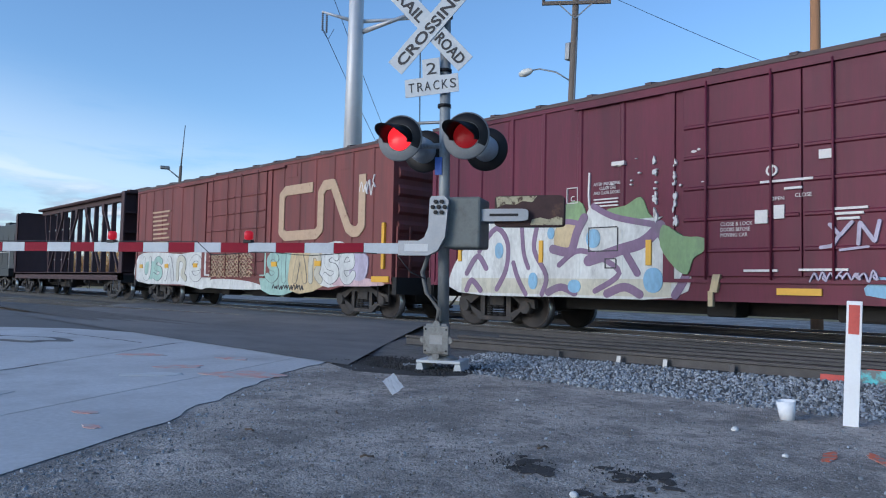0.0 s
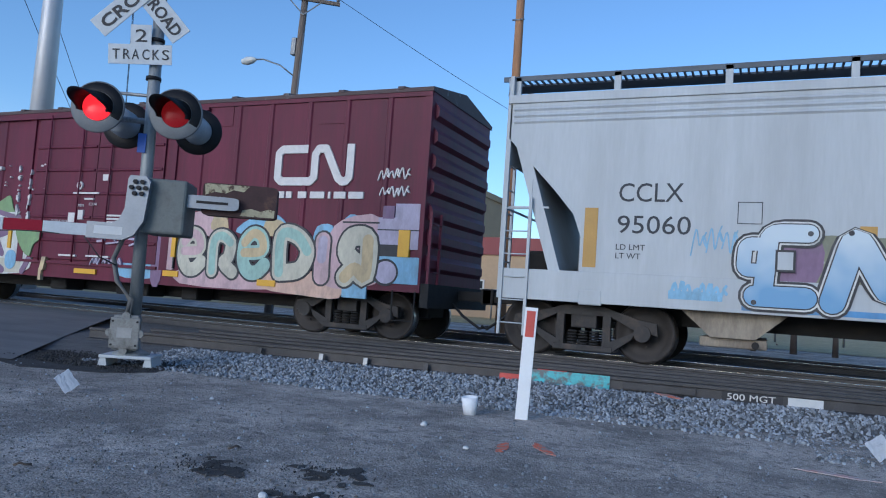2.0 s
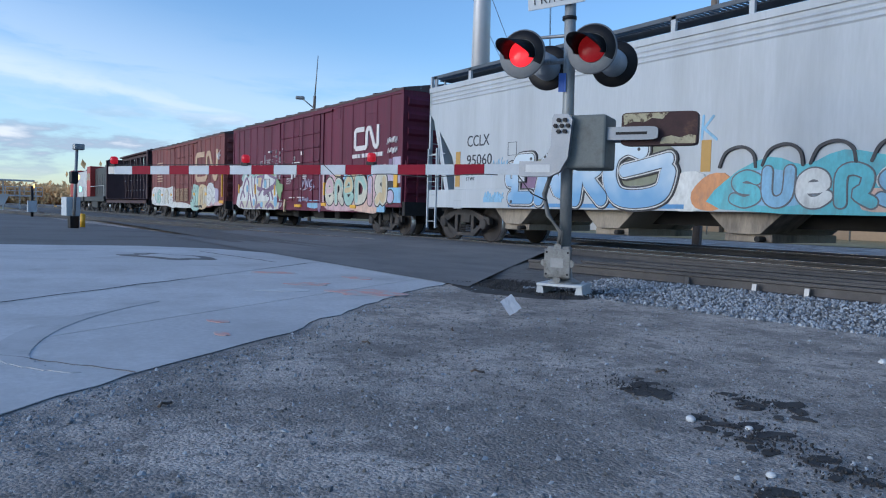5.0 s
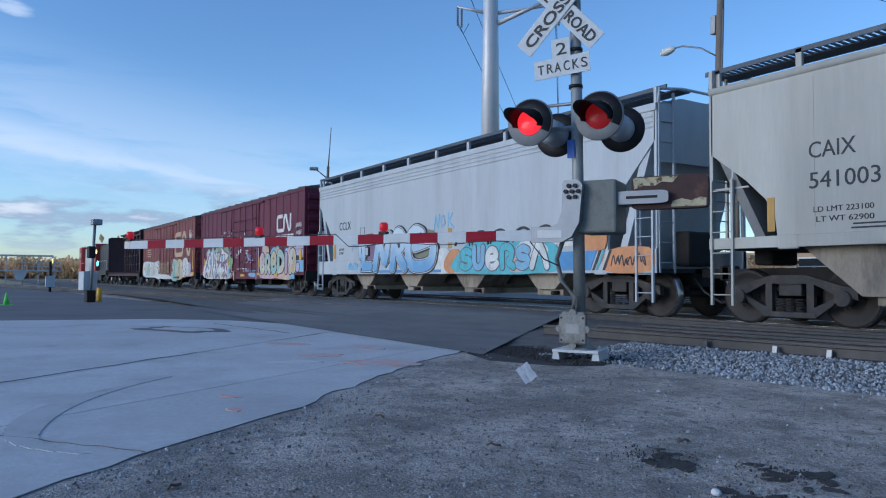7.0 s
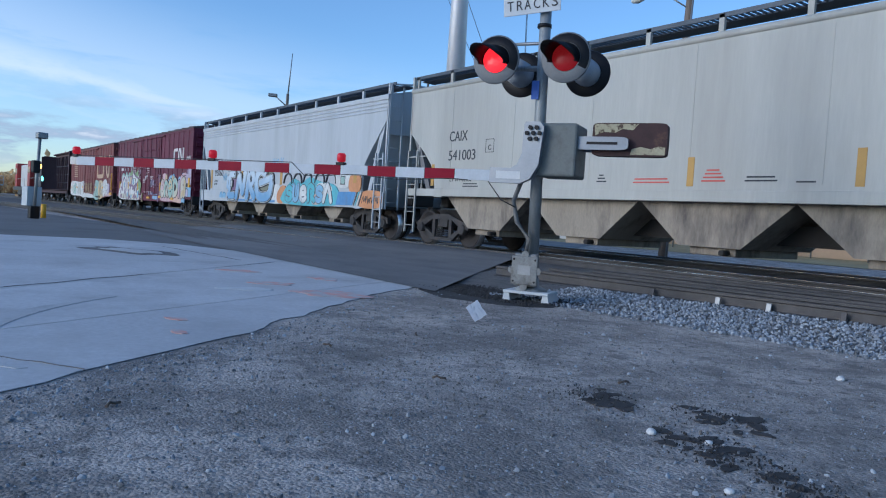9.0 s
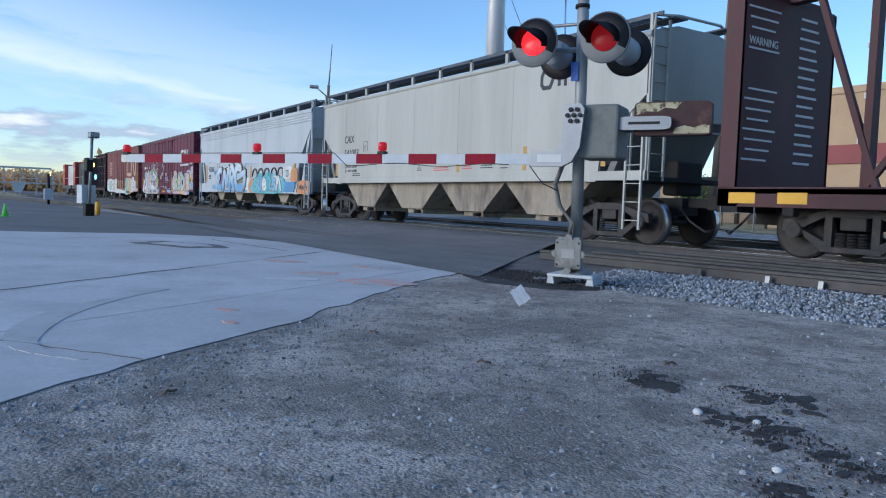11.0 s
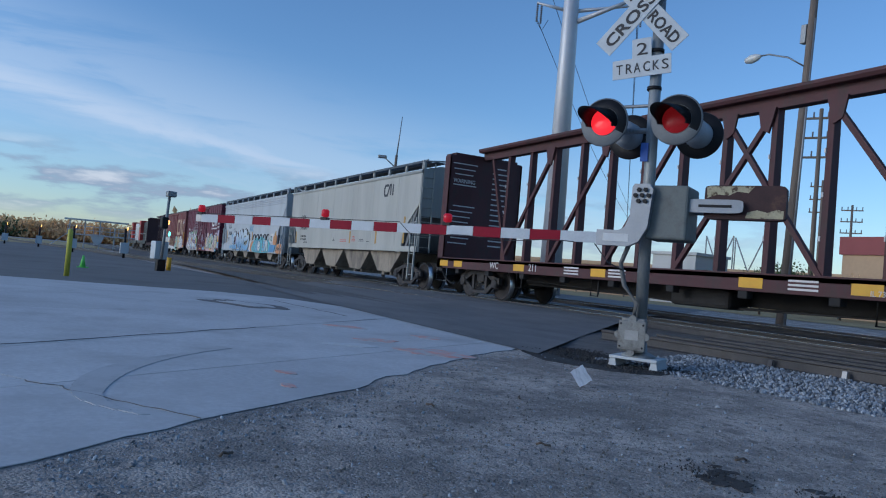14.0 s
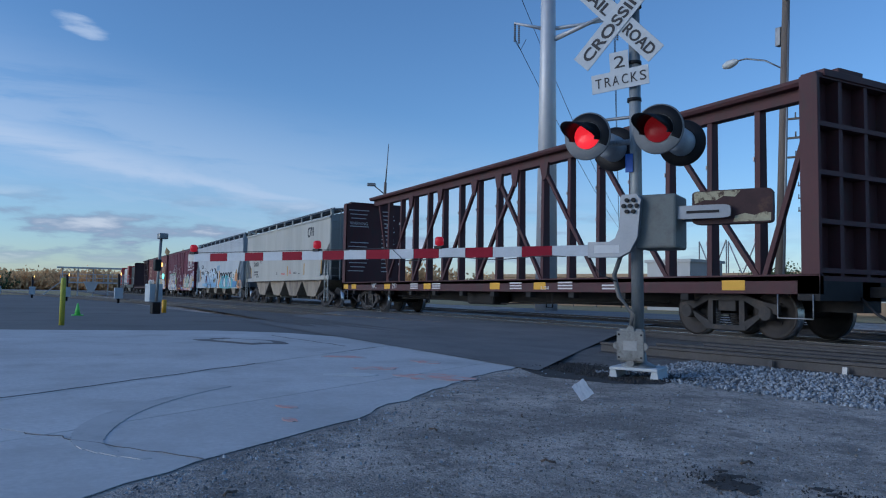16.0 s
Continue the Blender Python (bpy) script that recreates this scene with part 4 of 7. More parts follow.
for z in (3.3, 3.75, 4.1, 4.45):
    part("band_clamp", cyl(B(), (-0.05, 0, z - 0.02), (-0.05, 0, z + 0.02), 0.085, n=20), "black", mast)


# ---- rolling stock
SPEED = [(0, 0), (2, 8.9), (4, 17.75), (6.5, 28.5), (8, 34.8), (10, 43.2), (12.5, 53.85), (14, 60.2), (16, 68.45)]
HW = 1.37
TRUCKS, CARS = [], []


def run(t):
    for (ta, a), (tb, b) in zip(SPEED, SPEED[1:]):
        if t <= tb:
            return a + (b - a) * (t - ta) / (tb - ta)


_frame, _set = None, None


def truck(car, x, base=1.8, r=0.457):
    """A two-axle truck: cast side frames with springs and bearings, a bolster, and two wheelsets that roll."""
    bm = B()
    h = base / 2
    out = [(-h - 0.22, r - 0.02), (-h - 0.2, r + 0.16), (-h + 0.05, r + 0.2), (-0.3, r + 0.36), (0.3, r + 0.36), (h - 0.05, r + 0.2), (h + 0.2, r + 0.16), (h + 0.22, r - 0.02), (h - 0.14, r - 0.1), (0.42, 0.16), (-0.42, 0.16), (-h + 0.14, r - 0.1)]
    for s in (-1, 1):
        for y0, y1, f in ((0.93, 1.04, 1),):
            ya, yb = sorted((s * y0, s * y1))
            # top chord, tension legs and columns leave the windows open
            prism(bm, [out[0], out[1], out[2], out[3], out[4], out[5], out[6], out[7], (h - 0.16, r + 0.06), (0.42, r + 0.22), (-0.42, r + 0.22), (-h + 0.16, r + 0.06)], "y", ya, yb)
            for m in (-1, 1):
                prism(bm, [(m * (h - 0.1), r + 0.02), (m * (h - 0.16), r - 0.1), (m * 0.46, 0.15), (m * 0.3, 0.15), (m * 0.36, 0.27)], "y", ya + 0.006, yb - 0.006)
                bx(bm, *sorted((m * 0.30, m * 0.42))[:1], ya + 0.012, 0.2, sorted((m * 0.30, m * 0.42))[1], yb - 0.012, r + 0.24)
            bx(bm, -0.46, ya - 0.006, 0.13, 0.46, yb + 0.006, 0.22, 0.01)
            for m in (-1, 1):
                cyl(bm, (m * h, s * 0.9, r), (m * h, s * 1.1, r), 0.125, n=14)
    bx(bm, -0.2, -1.0, r + 0.02, 0.2, 1.0, r + 0.26, 0.02)
    tr = part("truck", bm, "truck", car, "grimy cast steel truck")
    tr.matrix_basis = pose(x, 0, 0)
    for s in (-1, 1):
        bm = B()
        for k in (-0.17, 0, 0.17):
            for j in range(5):
                cyl(bm, (k, s * 0.98, 0.23 + 0.045 * j), (k, s * 0.98, 0.255 + 0.045 * j), 0.075, n=10)
        part("spring_group", bm, "under", tr)
    for m in (-1, 1):
        bm = cyl(B(), (0, -1.0, 0), (0, 1.0, 0), 0.075, n=12)
        for s in (-1, 1):
            lathe(bm, [(0.08, 0.06), (0.13, 0.05), (0.17, 0.0), (r * 0.78, 0.03), (r * 0.88, 0.06), (r, 0.065), (r, -0.05), (r + 0.028, -0.075), (r + 0.02, -0.1), (r * 0.85, -0.08), (0.14, -0.1), (0.08, -0.1)], (0, s * 0.757, 0), (0, s, 0), 32)
            for k in range(3):
                a = 2.1 * k
                bx(bm, 0.2 * math.cos(a) - 0.015, s * 0.79 - 0.01, 0.2 * math.sin(a) - 0.015, 0.2 * math.cos(a) + 0.015, s * 0.79 + 0.012, 0.2 * math.sin(a) + 0.015)
        ws = part("wheelset", bm, "wheel", tr, "rusty wheelset with bright treads")
        ws.data.materials.append(M["tread"])
        for f in ws.data.polygons:
            c = f.center
            if abs(math.hypot(c.x, c.z) - r) < 0.012:
                f.material_index = 1
        ws.matrix_basis = pose(m * h, 0, r)
        TRUCKS.append((ws, m * h, r))
    return tr


def coupler(car, x, s):
    bm = bx(B(), min(x, x + s * 0.6), -0.08, 0.76, max(x, x + s * 0.6), 0.08, 0.94, 0.02)
    bx(bm, min(x + s * 0.5, x + s * 0.72), -0.14, 0.72, max(x + s * 0.5, x + s * 0.72), 0.14, 1.0, 0.03)
    part("coupler", bm, "under", car)
    part("air_hose", tube(B(), [(x, -0.3, 0.75), (x + s * 0.25, -0.3, 0.5), (x + s * 0.55, -0.22, 0.3), (x + s * 0.68, -0.12, 0.34)], 0.025), "wire", car)


def ladder(car, x, y, z0, z1, n, w=0.42, along="x", material="galv"):
    bm = B()
    dx, dy = (w, 0) if along == "x" else (0, w)
    for k in (0, 1):
        beam(bm, (x + dx * k, y + dy * k, z0), (x + dx * k, y + dy * k, z1), 0.045)
    for i in range(n):
        z = z0 + (z1 - z0) * (i + 0.5) / n
        cyl(bm, (x, y, z), (x + dx, y + dy, z), 0.012, n=6)
    part("ladder", bm, material, car)


def rollcar(name, label, category, u, length):
    car = thing(name, label, category, pose(u, TC, RT))
    CARS.append((car, u))
    return car


def logo(car, x, z, w, h, material, t=0.15):
    """A wide bent band in the railway's colour."""
    k = w / 1.66
    p = [(0.70, h - t / 2), (0.16, h - t / 2), (0.075, h - t), (0.075, t), (0.16, t / 2), (0.78, t / 2), (0.86, t), (0.86, h - t * 1.2), (0.93, h - t / 2), (1.08, h - t / 2), (1.36, t * 0.9), (1.44, t / 2), (1.52, t / 2), (1.585, t), (1.585, h)]
    bm = band(B(), [(x + a * k, z + b) for a, b in p], t, -HW - 0.034, -HW)
    part("painted_emblem", bm, material, car, "bent band emblem in pale paint")


def boxcar(name, label, u, paint, seed):
    L = 7.75
    car = rollcar(name, label, "boxcar", u, L * 2)
    rnd = random.Random(seed)
    part("body", bx(B(), -L, -HW, 0.92, L, HW, 4.30, 0.01), paint, car)
    bm = prism(B(), [(-HW - 0.05, 4.24), (-HW - 0.05, 4.31), (0, 4.56), (HW + 0.05, 4.31), (HW + 0.05, 4.24)], "x", -L - 0.02, L + 0.02)
    roof = part("roof", bm, "maroonroof", car)
    for i in range(13):
        x = -L + 0.6 + i * (2 * L - 1.2) / 12
        part("roof_rib", prism(B(), [(-HW - 0.06, 4.29), (-HW - 0.06, 4.34), (0, 4.60), (HW + 0.06, 4.34), (HW + 0.06, 4.29)], "x", x - 0.06, x + 0.06), "maroonroof", roof)
    part("side_sill", prism(B(), [(-L, 0.84), (-L + 1.0, 0.84), (-L + 1.6, 0.84), (-L + 2.5, 0.66), (L - 2.5, 0.66), (L - 1.6, 0.84), (L, 0.84), (L, 0.96), (-L, 0.96)], "y", -HW - 0.02, -HW + 0.1), paint, car)
    part("top_chord", bx(B(), -L, -HW - 0.035, 4.16, L, -HW, 4.26), paint, car)
    xs = [-7.0, -6.3, -5.45, -4.65, -3.8, -2.9, 2.85, 3.7, 4.45, 5.3, 6.1, 6.95]
    for x in xs:
        part("side_rib", prism(B(), [(x - 0.06, -HW), (x - 0.035, -HW - 0.028), (x + 0.035, -HW - 0.028), (x + 0.06, -HW)], "z", 0.92, 4.2), paint, car)
    for x in (-L, L):
        part("corner_post", bx(B(), min(x, x - math.copysign(0.12, x)), -HW - 0.03, 0.9, max(x, x - math.copysign(0.12, x)), -HW, 4.24), paint, car)
        s = math.copysign(1, x)
        for k in range(7):
            z = 1.2 + 0.43 * k
            part("end_corrugation", prism(B(), [(x, z), (x + s * 0.07, z + 0.07), (x + s * 0.07, z + 0.2), (x, z + 0.3)], "y", -HW + 0.12, HW - 0.12), paint, car)
        part("end_sill", bx(B(), min(x, x + s * 0.15), -HW, 0.6, max(x, x + s * 0.15), HW, 1.0), "under", car)
        coupler(car, x + s * 0.1, s)
        part("stirrup_step", tube(B(), [(x - s * 0.08, -HW - 0.02, 0.86), (x - s * 0.08, -HW - 0.02, 0.36), (x - s * 0.5, -HW - 0.02, 0.36), (x - s * 0.5, -HW - 0.02, 0.86)], 0.014), "under", car)
        ladder(car, x + s * 0.1, -HW + 0.05, 0.6, 2.2, 4, 0.4, "y", paint)
    # two sliding plug doors with cross bars and locking rods
    for k, (a, b) in enumerate(((-1.75, 0.1), (0.12, 1.95))):
        d = part("door", bx(B(), a, -HW - 0.045, 1.05, b, -HW, 4.08, 0.008), paint, car)
        for z in (1.45, 1.95, 2.45, 2.95, 3.45):
            part("door_bar", prism(B(), [(-HW - 0.045, z - 0.035), (-HW - 0.075, z - 0.015), (-HW - 0.075, z + 0.015), (-HW - 0.045, z + 0.035)], "x", a + 0.03, b - 0.03), paint, d)
        for x in (a + 0.42, b - 0.42):
            part("lock_rod", cyl(B(), (x, -HW - 0.095, 1.0), (x, -HW - 0.095, 4.15), 0.018, n=8), paint, d)
    for z in (0.98, 4.12):
        part("door_track", bx(B(), -3.9 if z > 2 else -2.0, -HW - 0.09 if z > 2 else -HW - 0.07, z - 0.03, 3.0 if z > 2 else 2.0, -HW - 0.03, z + 0.03), paint, car)
    for a, b in ((2.05, 2.25), (-2.1, -1.9)):
        part("door_post", bx(B(), a, -HW - 0.04, 0.95, b, -HW, 4.15), paint, car)
    for x, z in ((5.5, 3.75), (-6.1, 3.75), (3.0, 3.78)):
        part("panel_plate", bx(B(), x, -HW - 0.012, z, x + 0.55, -HW, z + 0.38), paint, car)
    part("underframe", bx(B(), -L + 0.3, -0.35, 0.42, L - 0.3, 0.35, 0.92), "under", car)
    for x, w in ((-1.6, 0.5), (0.4, 0.9), (2.2, 0.4)):
        part("brake_gear", bx(B(), x, -0.9, 0.4, x + w, -0.4, 0.7, 0.04), "under", car)
    truck(car, -6.15, 1.68, 0.42)
    truck(car, 6.15, 1.68, 0.42)
    return car


def smooth(pts, k=5, closed=False):
    """A rounded line through the points."""
    n, out = len(pts), []
    for i in range(n if closed else n - 1):
        p = [pts[(i + d) % n] if closed else pts[min(max(i + d, 0), n - 1)] for d in (-1, 0, 1, 2)]
        for j in range(k):
            t = j / k
            out.append(tuple(0.5 * (2 * p[1][a] + (p[2][a] - p[0][a]) * t + (2 * p[0][a] - 5 * p[1][a] + 4 * p[2][a] - p[3][a]) * t * t + (3 * p[1][a] - p[0][a] - 3 * p[2][a] + p[3][a]) * t ** 3) for a in (0, 1)))
    return out if closed else out + [tuple(pts[-1])]


def ribbon(pts, w):
    """The outline of a stroke of even width with rounded ends."""
    left, right = [], []
    for i, (x, z) in enumerate(pts):
        (xa, za), (xb, zb) = pts[max(i - 1, 0)], pts[min(i + 1, len(pts) - 1)]
        d = math.hypot(xb - xa, zb - za) or 1.0
        left.append((x - (zb - za) / d * w / 2, z + (xb - xa) / d * w / 2))
        right.append((x + (zb - za) / d * w / 2, z - (xb - xa) / d * w / 2))
    return left, right


def corners(pts, w):
    """A line whose bends are turned with a small radius."""
    out = [pts[0]]
    for a, p, b in zip(pts, pts[1:], pts[2:]):
        ra, rb = [min(0.4, 0.55 * w / max(1e-6, math.hypot(q[0] - p[0], q[1] - p[1]))) for q in (a, b)]
        u, v = (p[0] + (a[0] - p[0]) * ra, p[1] + (a[1] - p[1]) * ra), (p[0] + (b[0] - p[0]) * rb, p[1] + (b[1] - p[1]) * rb)
        for k in range(5):
            t = k / 4
            out.append(tuple((1 - t) ** 2 * u[i] + 2 * t * (1 - t) * p[i] + t * t * v[i] for i in (0, 1)))
    return out + [pts[-1]]


def spray(car, pts, w, material, out, y=None, o=0.0, name="graffiti", curve=True):
    """One sprayed stroke along a line in (x, z): a thin raised band with round ends, its later turns a hair above earlier ones."""
    y = -HW if y is None else y
    line = list(pts) if len(pts) < 3 else smooth(pts) if curve else corners(pts, w)
    line = [(x + o, z) for x, z in line]
    left, right = ribbon(line, w)
    n, bm = len(line), B()
    fr = [[bm.verts.new((x, y - (out + 0.001 * i / n) * f, z)) for i, (x, z) in enumerate(side)] for f in (1, 0) for side in (left, right)]
    for i in range(n - 1):
        bm.faces.new((fr[0][i], fr[0][i + 1], fr[1][i + 1], fr[1][i]))
        bm.faces.new((fr[0][i], fr[0][i + 1], fr[2][i + 1], fr[2][i]))
        bm.faces.new((fr[1][i], fr[1][i + 1], fr[3][i + 1], fr[3][i]))
    for i, turn in ((0, 1), (n - 1, -1)):
        cx, cz = line[i]
        a0 = math.atan2(left[i][1] - cz, left[i][0] - cx)
        rim = [(cx + w / 2 * math.cos(a0 + turn * math.pi * k / 7), cz + w / 2 * math.sin(a0 + turn * math.pi * k / 7)) for k in range(1, 7)]
        f, b = [[bm.verts.new((x, yy, z)) for x, z in rim] for yy in (fr[0][i].co.y, y)]
        bm.faces.new([fr[0][i]] + f + [fr[1][i]])
        ring, wall = [fr[0][i]] + f + [fr[1][i]], [fr[2][i]] + b + [fr[3][i]]
        for k in range(len(ring) - 1):
            bm.faces.new((ring[k], ring[k + 1], wall[k + 1], wall[k]))
    return part(name, bm, material, car)


def fill(car, pts, material, out, y=None, o=0.0, round_=True, name="graffiti"):
    """A sprayed field with a soft-cornered outline."""
    y = -HW if y is None else y
    line = smooth(pts, 3, True) if round_ else pts
    return part(name, prism(B(), [(x + o, z) for x, z in line], "y", y - out, y), material, car)


def block(car, x0, z0, x1, z1, material, out, y=None, o=0.0, lean=0.0, name="graffiti"):
    return fill(car, [(x0, z0), (x1, z0), (x1 + lean, z1), (x0 + lean, z1)], material, out, y, o, False, name)


# skeletons of swollen letters, in a unit box
SKEL = {
    "e": [(0.12, 0.5), (0.85, 0.56), (0.8, 0.88), (0.45, 0.98), (0.12, 0.75), (0.1, 0.3), (0.35, 0.04), (0.7, 0.04), (0.98, 0.22)],
    "n": [(0.1, 0.02), (0.1, 0.8), (0.45, 0.98), (0.85, 0.8), (0.8, 0.42), (0.6, 0.25), (1.0, 0.02)],
    "s": [(0.95, 0.85), (0.55, 0.98), (0.15, 0.8), (0.3, 0.55), (0.85, 0.45), (0.95, 0.2), (0.5, 0.02), (0.05, 0.15)],
    "d": [(0.1, 0.05), (0.1, 0.95), (0.6, 0.95), (0.95, 0.6), (0.75, 0.15), (0.1, 0.04)],
    "i": [(0.5, 0.98), (0.45, 0.5), (0.55, 0.02)],
    "p": [(0.1, 0.0), (0.5, 0.22), (0.95, 0.05), (0.98, 0.9), (0.3, 0.96), (0.1, 0.6), (0.5, 0.36)],
    "a": [(0.05, 0.02), (0.3, 0.7), (0.5, 0.98), (0.75, 0.6), (0.95, 0.02)],
    "u": [(0.08, 0.98), (0.1, 0.25), (0.45, 0.02), (0.85, 0.25), (0.92, 0.98)],
}


def bubble(car, ch, x, z, w, h, t, fills, out, y=None, o=0.0, edge=0.075, dark="g_dark"):
    """A swollen letter: a dark outline, a pale body, and a lighter pass over part of it."""
    pts = [(x + t / 2 + a * (w - t), z + t / 2 + b * (h - t)) for a, b in SKEL[ch]]
    spray(car, pts, t + edge, dark, out, y, o)
    spray(car, pts, t, fills[0], out + 0.0022, y, o)
    k = len(pts) // 2
    if len(fills) > 1:
        spray(car, pts[:k + 1], t * 0.62, fills[1], out + 0.0042, y, o)


def scrawl(car, x, z, w, h, n, material, out, seed, t=0.03, y=None, o=0.0):
    """A quick unreadable hand tag: a chain of loops and spikes."""
    rnd = random.Random(seed)
    for i in range(n):
        a = x + w * i / n
        k = w / n
        pts = [(a, z + h * rnd.uniform(0, 0.4)), (a + k * 0.3, z + h * rnd.uniform(0.7, 1.0)), (a + k * 0.55, z + h * rnd.uniform(0, 0.35)), (a + k * 0.8, z + h * rnd.uniform(0.5, 1.0)), (a + k * 1.05, z + h * rnd.uniform(0.0, 0.5))]
        spray(car, pts + [(pts[-1][0] - k * 0.25, pts[-1][1] + h * 0.25), (pts[-1][0] - k * 0.1, pts[-1][1] + h * 0.5)], t * 0.8, material, out + 0.0005 * (i % 3), y, o, "tag")


def stencil(car, words, x, z, size, material="stencil", out=0.05, o=0.0, width=None):
    lettering(words, size, material, car, facing(x + o, -HW - out, z), 0.002, "stencil", width)


# red boxcar, lower side covered in sprayed lettering
b2 = boxcar("boxcar", "maroon boxcar with sprayed graffiti along its lower side", -4.47, "maroon", 1)
o = 4.47
logo(b2, 0.16 + o, 2.63, 1.68, 0.74, "stencil")
for x, w in ((0.06, 0.36), (0.46, 0.12), (0.72, 0.18), (0.98, 0.3), (1.36, 0.05), (1.48, 0.24), (1.78, 0.3)):
    block(b2, x, 2.40, x + w, 2.52, "stencil", 0.033, o=o, name="stencil_bar")
lettering("415", 0.2, "stencil", b2, facing(-10.15 + o, -HW - 0.033, 2.42))
lettering("335", 0.2, "stencil", b2, facing(-9.45 + o, -HW - 0.033, 2.42))
block(b2, -11.1, 2.42, -10.6, 2.58, "stencil", 0.033, o=o, name="stencil_bar")
# long pale piece with violet strokes and green crowns
for k, pts in enumerate(([(-11.0, 2.0), (-10.5, 2.28), (-10.1, 2.05), (-9.75, 2.36), (-9.4, 2.1), (-9.0, 2.3), (-8.75, 2.05), (-9.5, 1.8), (-10.5, 1.8)], [(-8.9, 2.1), (-8.5, 2.4), (-8.2, 2.37), (-8.12, 2.0), (-8.5, 1.95)],
                         [(-7.7, 2.2), (-7.3, 2.27), (-7.0, 2.4), (-6.85, 2.12), (-6.68, 1.9), (-7.1, 1.95)], [(-6.55, 1.9), (-6.2, 1.7), (-5.85, 1.66), (-5.84, 1.45), (-6.02, 1.33), (-6.12, 1.08), (-6.35, 1.2), (-6.6, 1.55)])):
    fill(b2, pts, "g_mint" if k == 0 else "g_green", 0.0292 + 0.0004 * k + (0.048 if k == 3 else 0), o=o)
fill(b2, [(-11.35, 0.7), (-11.32, 1.5), (-10.9, 1.7), (-10.68, 2.02), (-10.4, 2.18), (-10.15, 1.98), (-9.75, 2.15), (-9.3, 1.95), (-8.85, 2.12), (-8.4, 1.98), (-8.2, 1.9), (-8.02, 2.32), (-7.75, 2.22), (-7.4, 2.02), (-6.75, 1.93)], "g_white", 0.0312, o=o)
fill(b2, [(-11.35, 0.7), (-11.3, 1.3), (-10.0, 1.9), (-8.0, 1.9), (-6.72, 1.94), (-6.5, 1.8), (-6.1, 1.15), (-6.38, 0.7), (-8.5, 0.66)], "g_white", 0.0317, o=o)
fill(b2, [(-8.8, 1.52), (-8.75, 2.02), (-8.3, 1.98), (-8.35, 1.5)], "g_cream", 0.0325, o=o)
block(b2, -11.25, 0.70, -6.42, 1.0, "g_pale", 0.0332, o=o)
for x in (-10.77, -9.92, -9.12, -8.27, -7.37):
    part("painted_rib", prism(B(), [(x + o - 0.045, -HW - 0.03), (x + o - 0.022, -HW - 0.039), (x + o + 0.022, -HW - 0.039), (x + o + 0.045, -HW - 0.03)], "z", 1.0, 1.85), "g_white", b2)
for k, (w, pts) in enumerate(((0.11, [(-10.75, 1.55), (-10.3, 2.0), (-9.98, 1.7), (-10.0, 1.2), (-10.25, 0.78)]), (0.09, [(-9.62, 2.05), (-9.56, 1.5), (-9.44, 1.2)]), (0.1, [(-9.82, 1.3), (-9.7, 1.0), (-9.5, 0.7)]),
                              (0.1, [(-9.22, 2.05), (-9.3, 1.55), (-9.0, 1.05), (-9.1, 0.7)]), (0.17, [(-8.85, 1.55), (-8.45, 1.5), (-8.3, 1.85), (-8.15, 2.1)]), (0.10, [(-8.7, 1.25), (-8.3, 1.5), (-7.85, 1.4), (-7.4, 1.1), (-7.9, 0.78)]),
                              (0.2, [(-8.05, 1.32), (-7.4, 1.5), (-6.95, 1.62), (-6.62, 1.88)]), (0.13, [(-7.3, 1.48), (-7.05, 1.1)]), (0.14, [(-6.62, 1.75), (-6.3, 1.3), (-6.15, 1.1), (-6.35, 0.74)]), (0.14, [(-8.95, 0.74), (-8.65, 0.84), (-8.35, 0.74)]),
                              (0.15, [(-7.65, 0.74), (-7.3, 0.86), (-7.0, 0.74)]), (0.12, [(-11.1, 1.1), (-10.8, 1.45), (-10.55, 1.2)]), (0.12, [(-11.1, 0.75), (-10.95, 0.95), (-10.7, 0.75)]), (0.1, [(-8.9, 2.02), (-8.5, 2.05), (-8.2, 1.98)]), (0.11, [(-7.95, 2.3), (-7.5, 2.08), (-6.75, 1.92)]))):
    spray(b2, pts, w, "g_violet", 0.0395 + 0.0005 * (k % 5), o=o)
for x, z, w, h in ((-10.2, 1.55, 0.22, 0.32), (-9.32, 0.95, 0.22, 0.32), (-8.9, 1.85, 0.16, 0.22), (-8.35, 0.86, 0.28, 0.24), (-7.95, 1.72, 0.3, 0.34), (-6.75, 0.98, 0.36, 0.42)):
    fill(b2, blob(x, z, w, h, 0, 2.2, 12), "g_sky", 0.0435, o=o)
for x0, z0, x1, z1 in ((-8.05, 1.48, -7.45, 1.9), (-7.7, 1.18, -7.48, 1.34)):
    for a, b, c, d in ((x0, z0, x1, z0 + 0.02), (x0, z1, x1, z1 + 0.02), (x0, z0, x0 + 0.02, z1), (x1, z0, x1 + 0.02, z1)):
        block(b2, a, b, c, d, "g_dark", 0.0445, o=o, name="frame_line")
block(b2, -5.77, 0.58, -5.69, 0.82, "g_cream", 0.08, o=o, name="door_stop")
block(b2, -5.74, 0.80, -5.62, 1.08, "g_cream", 0.098, o=o, lean=0.06, name="door_stop")
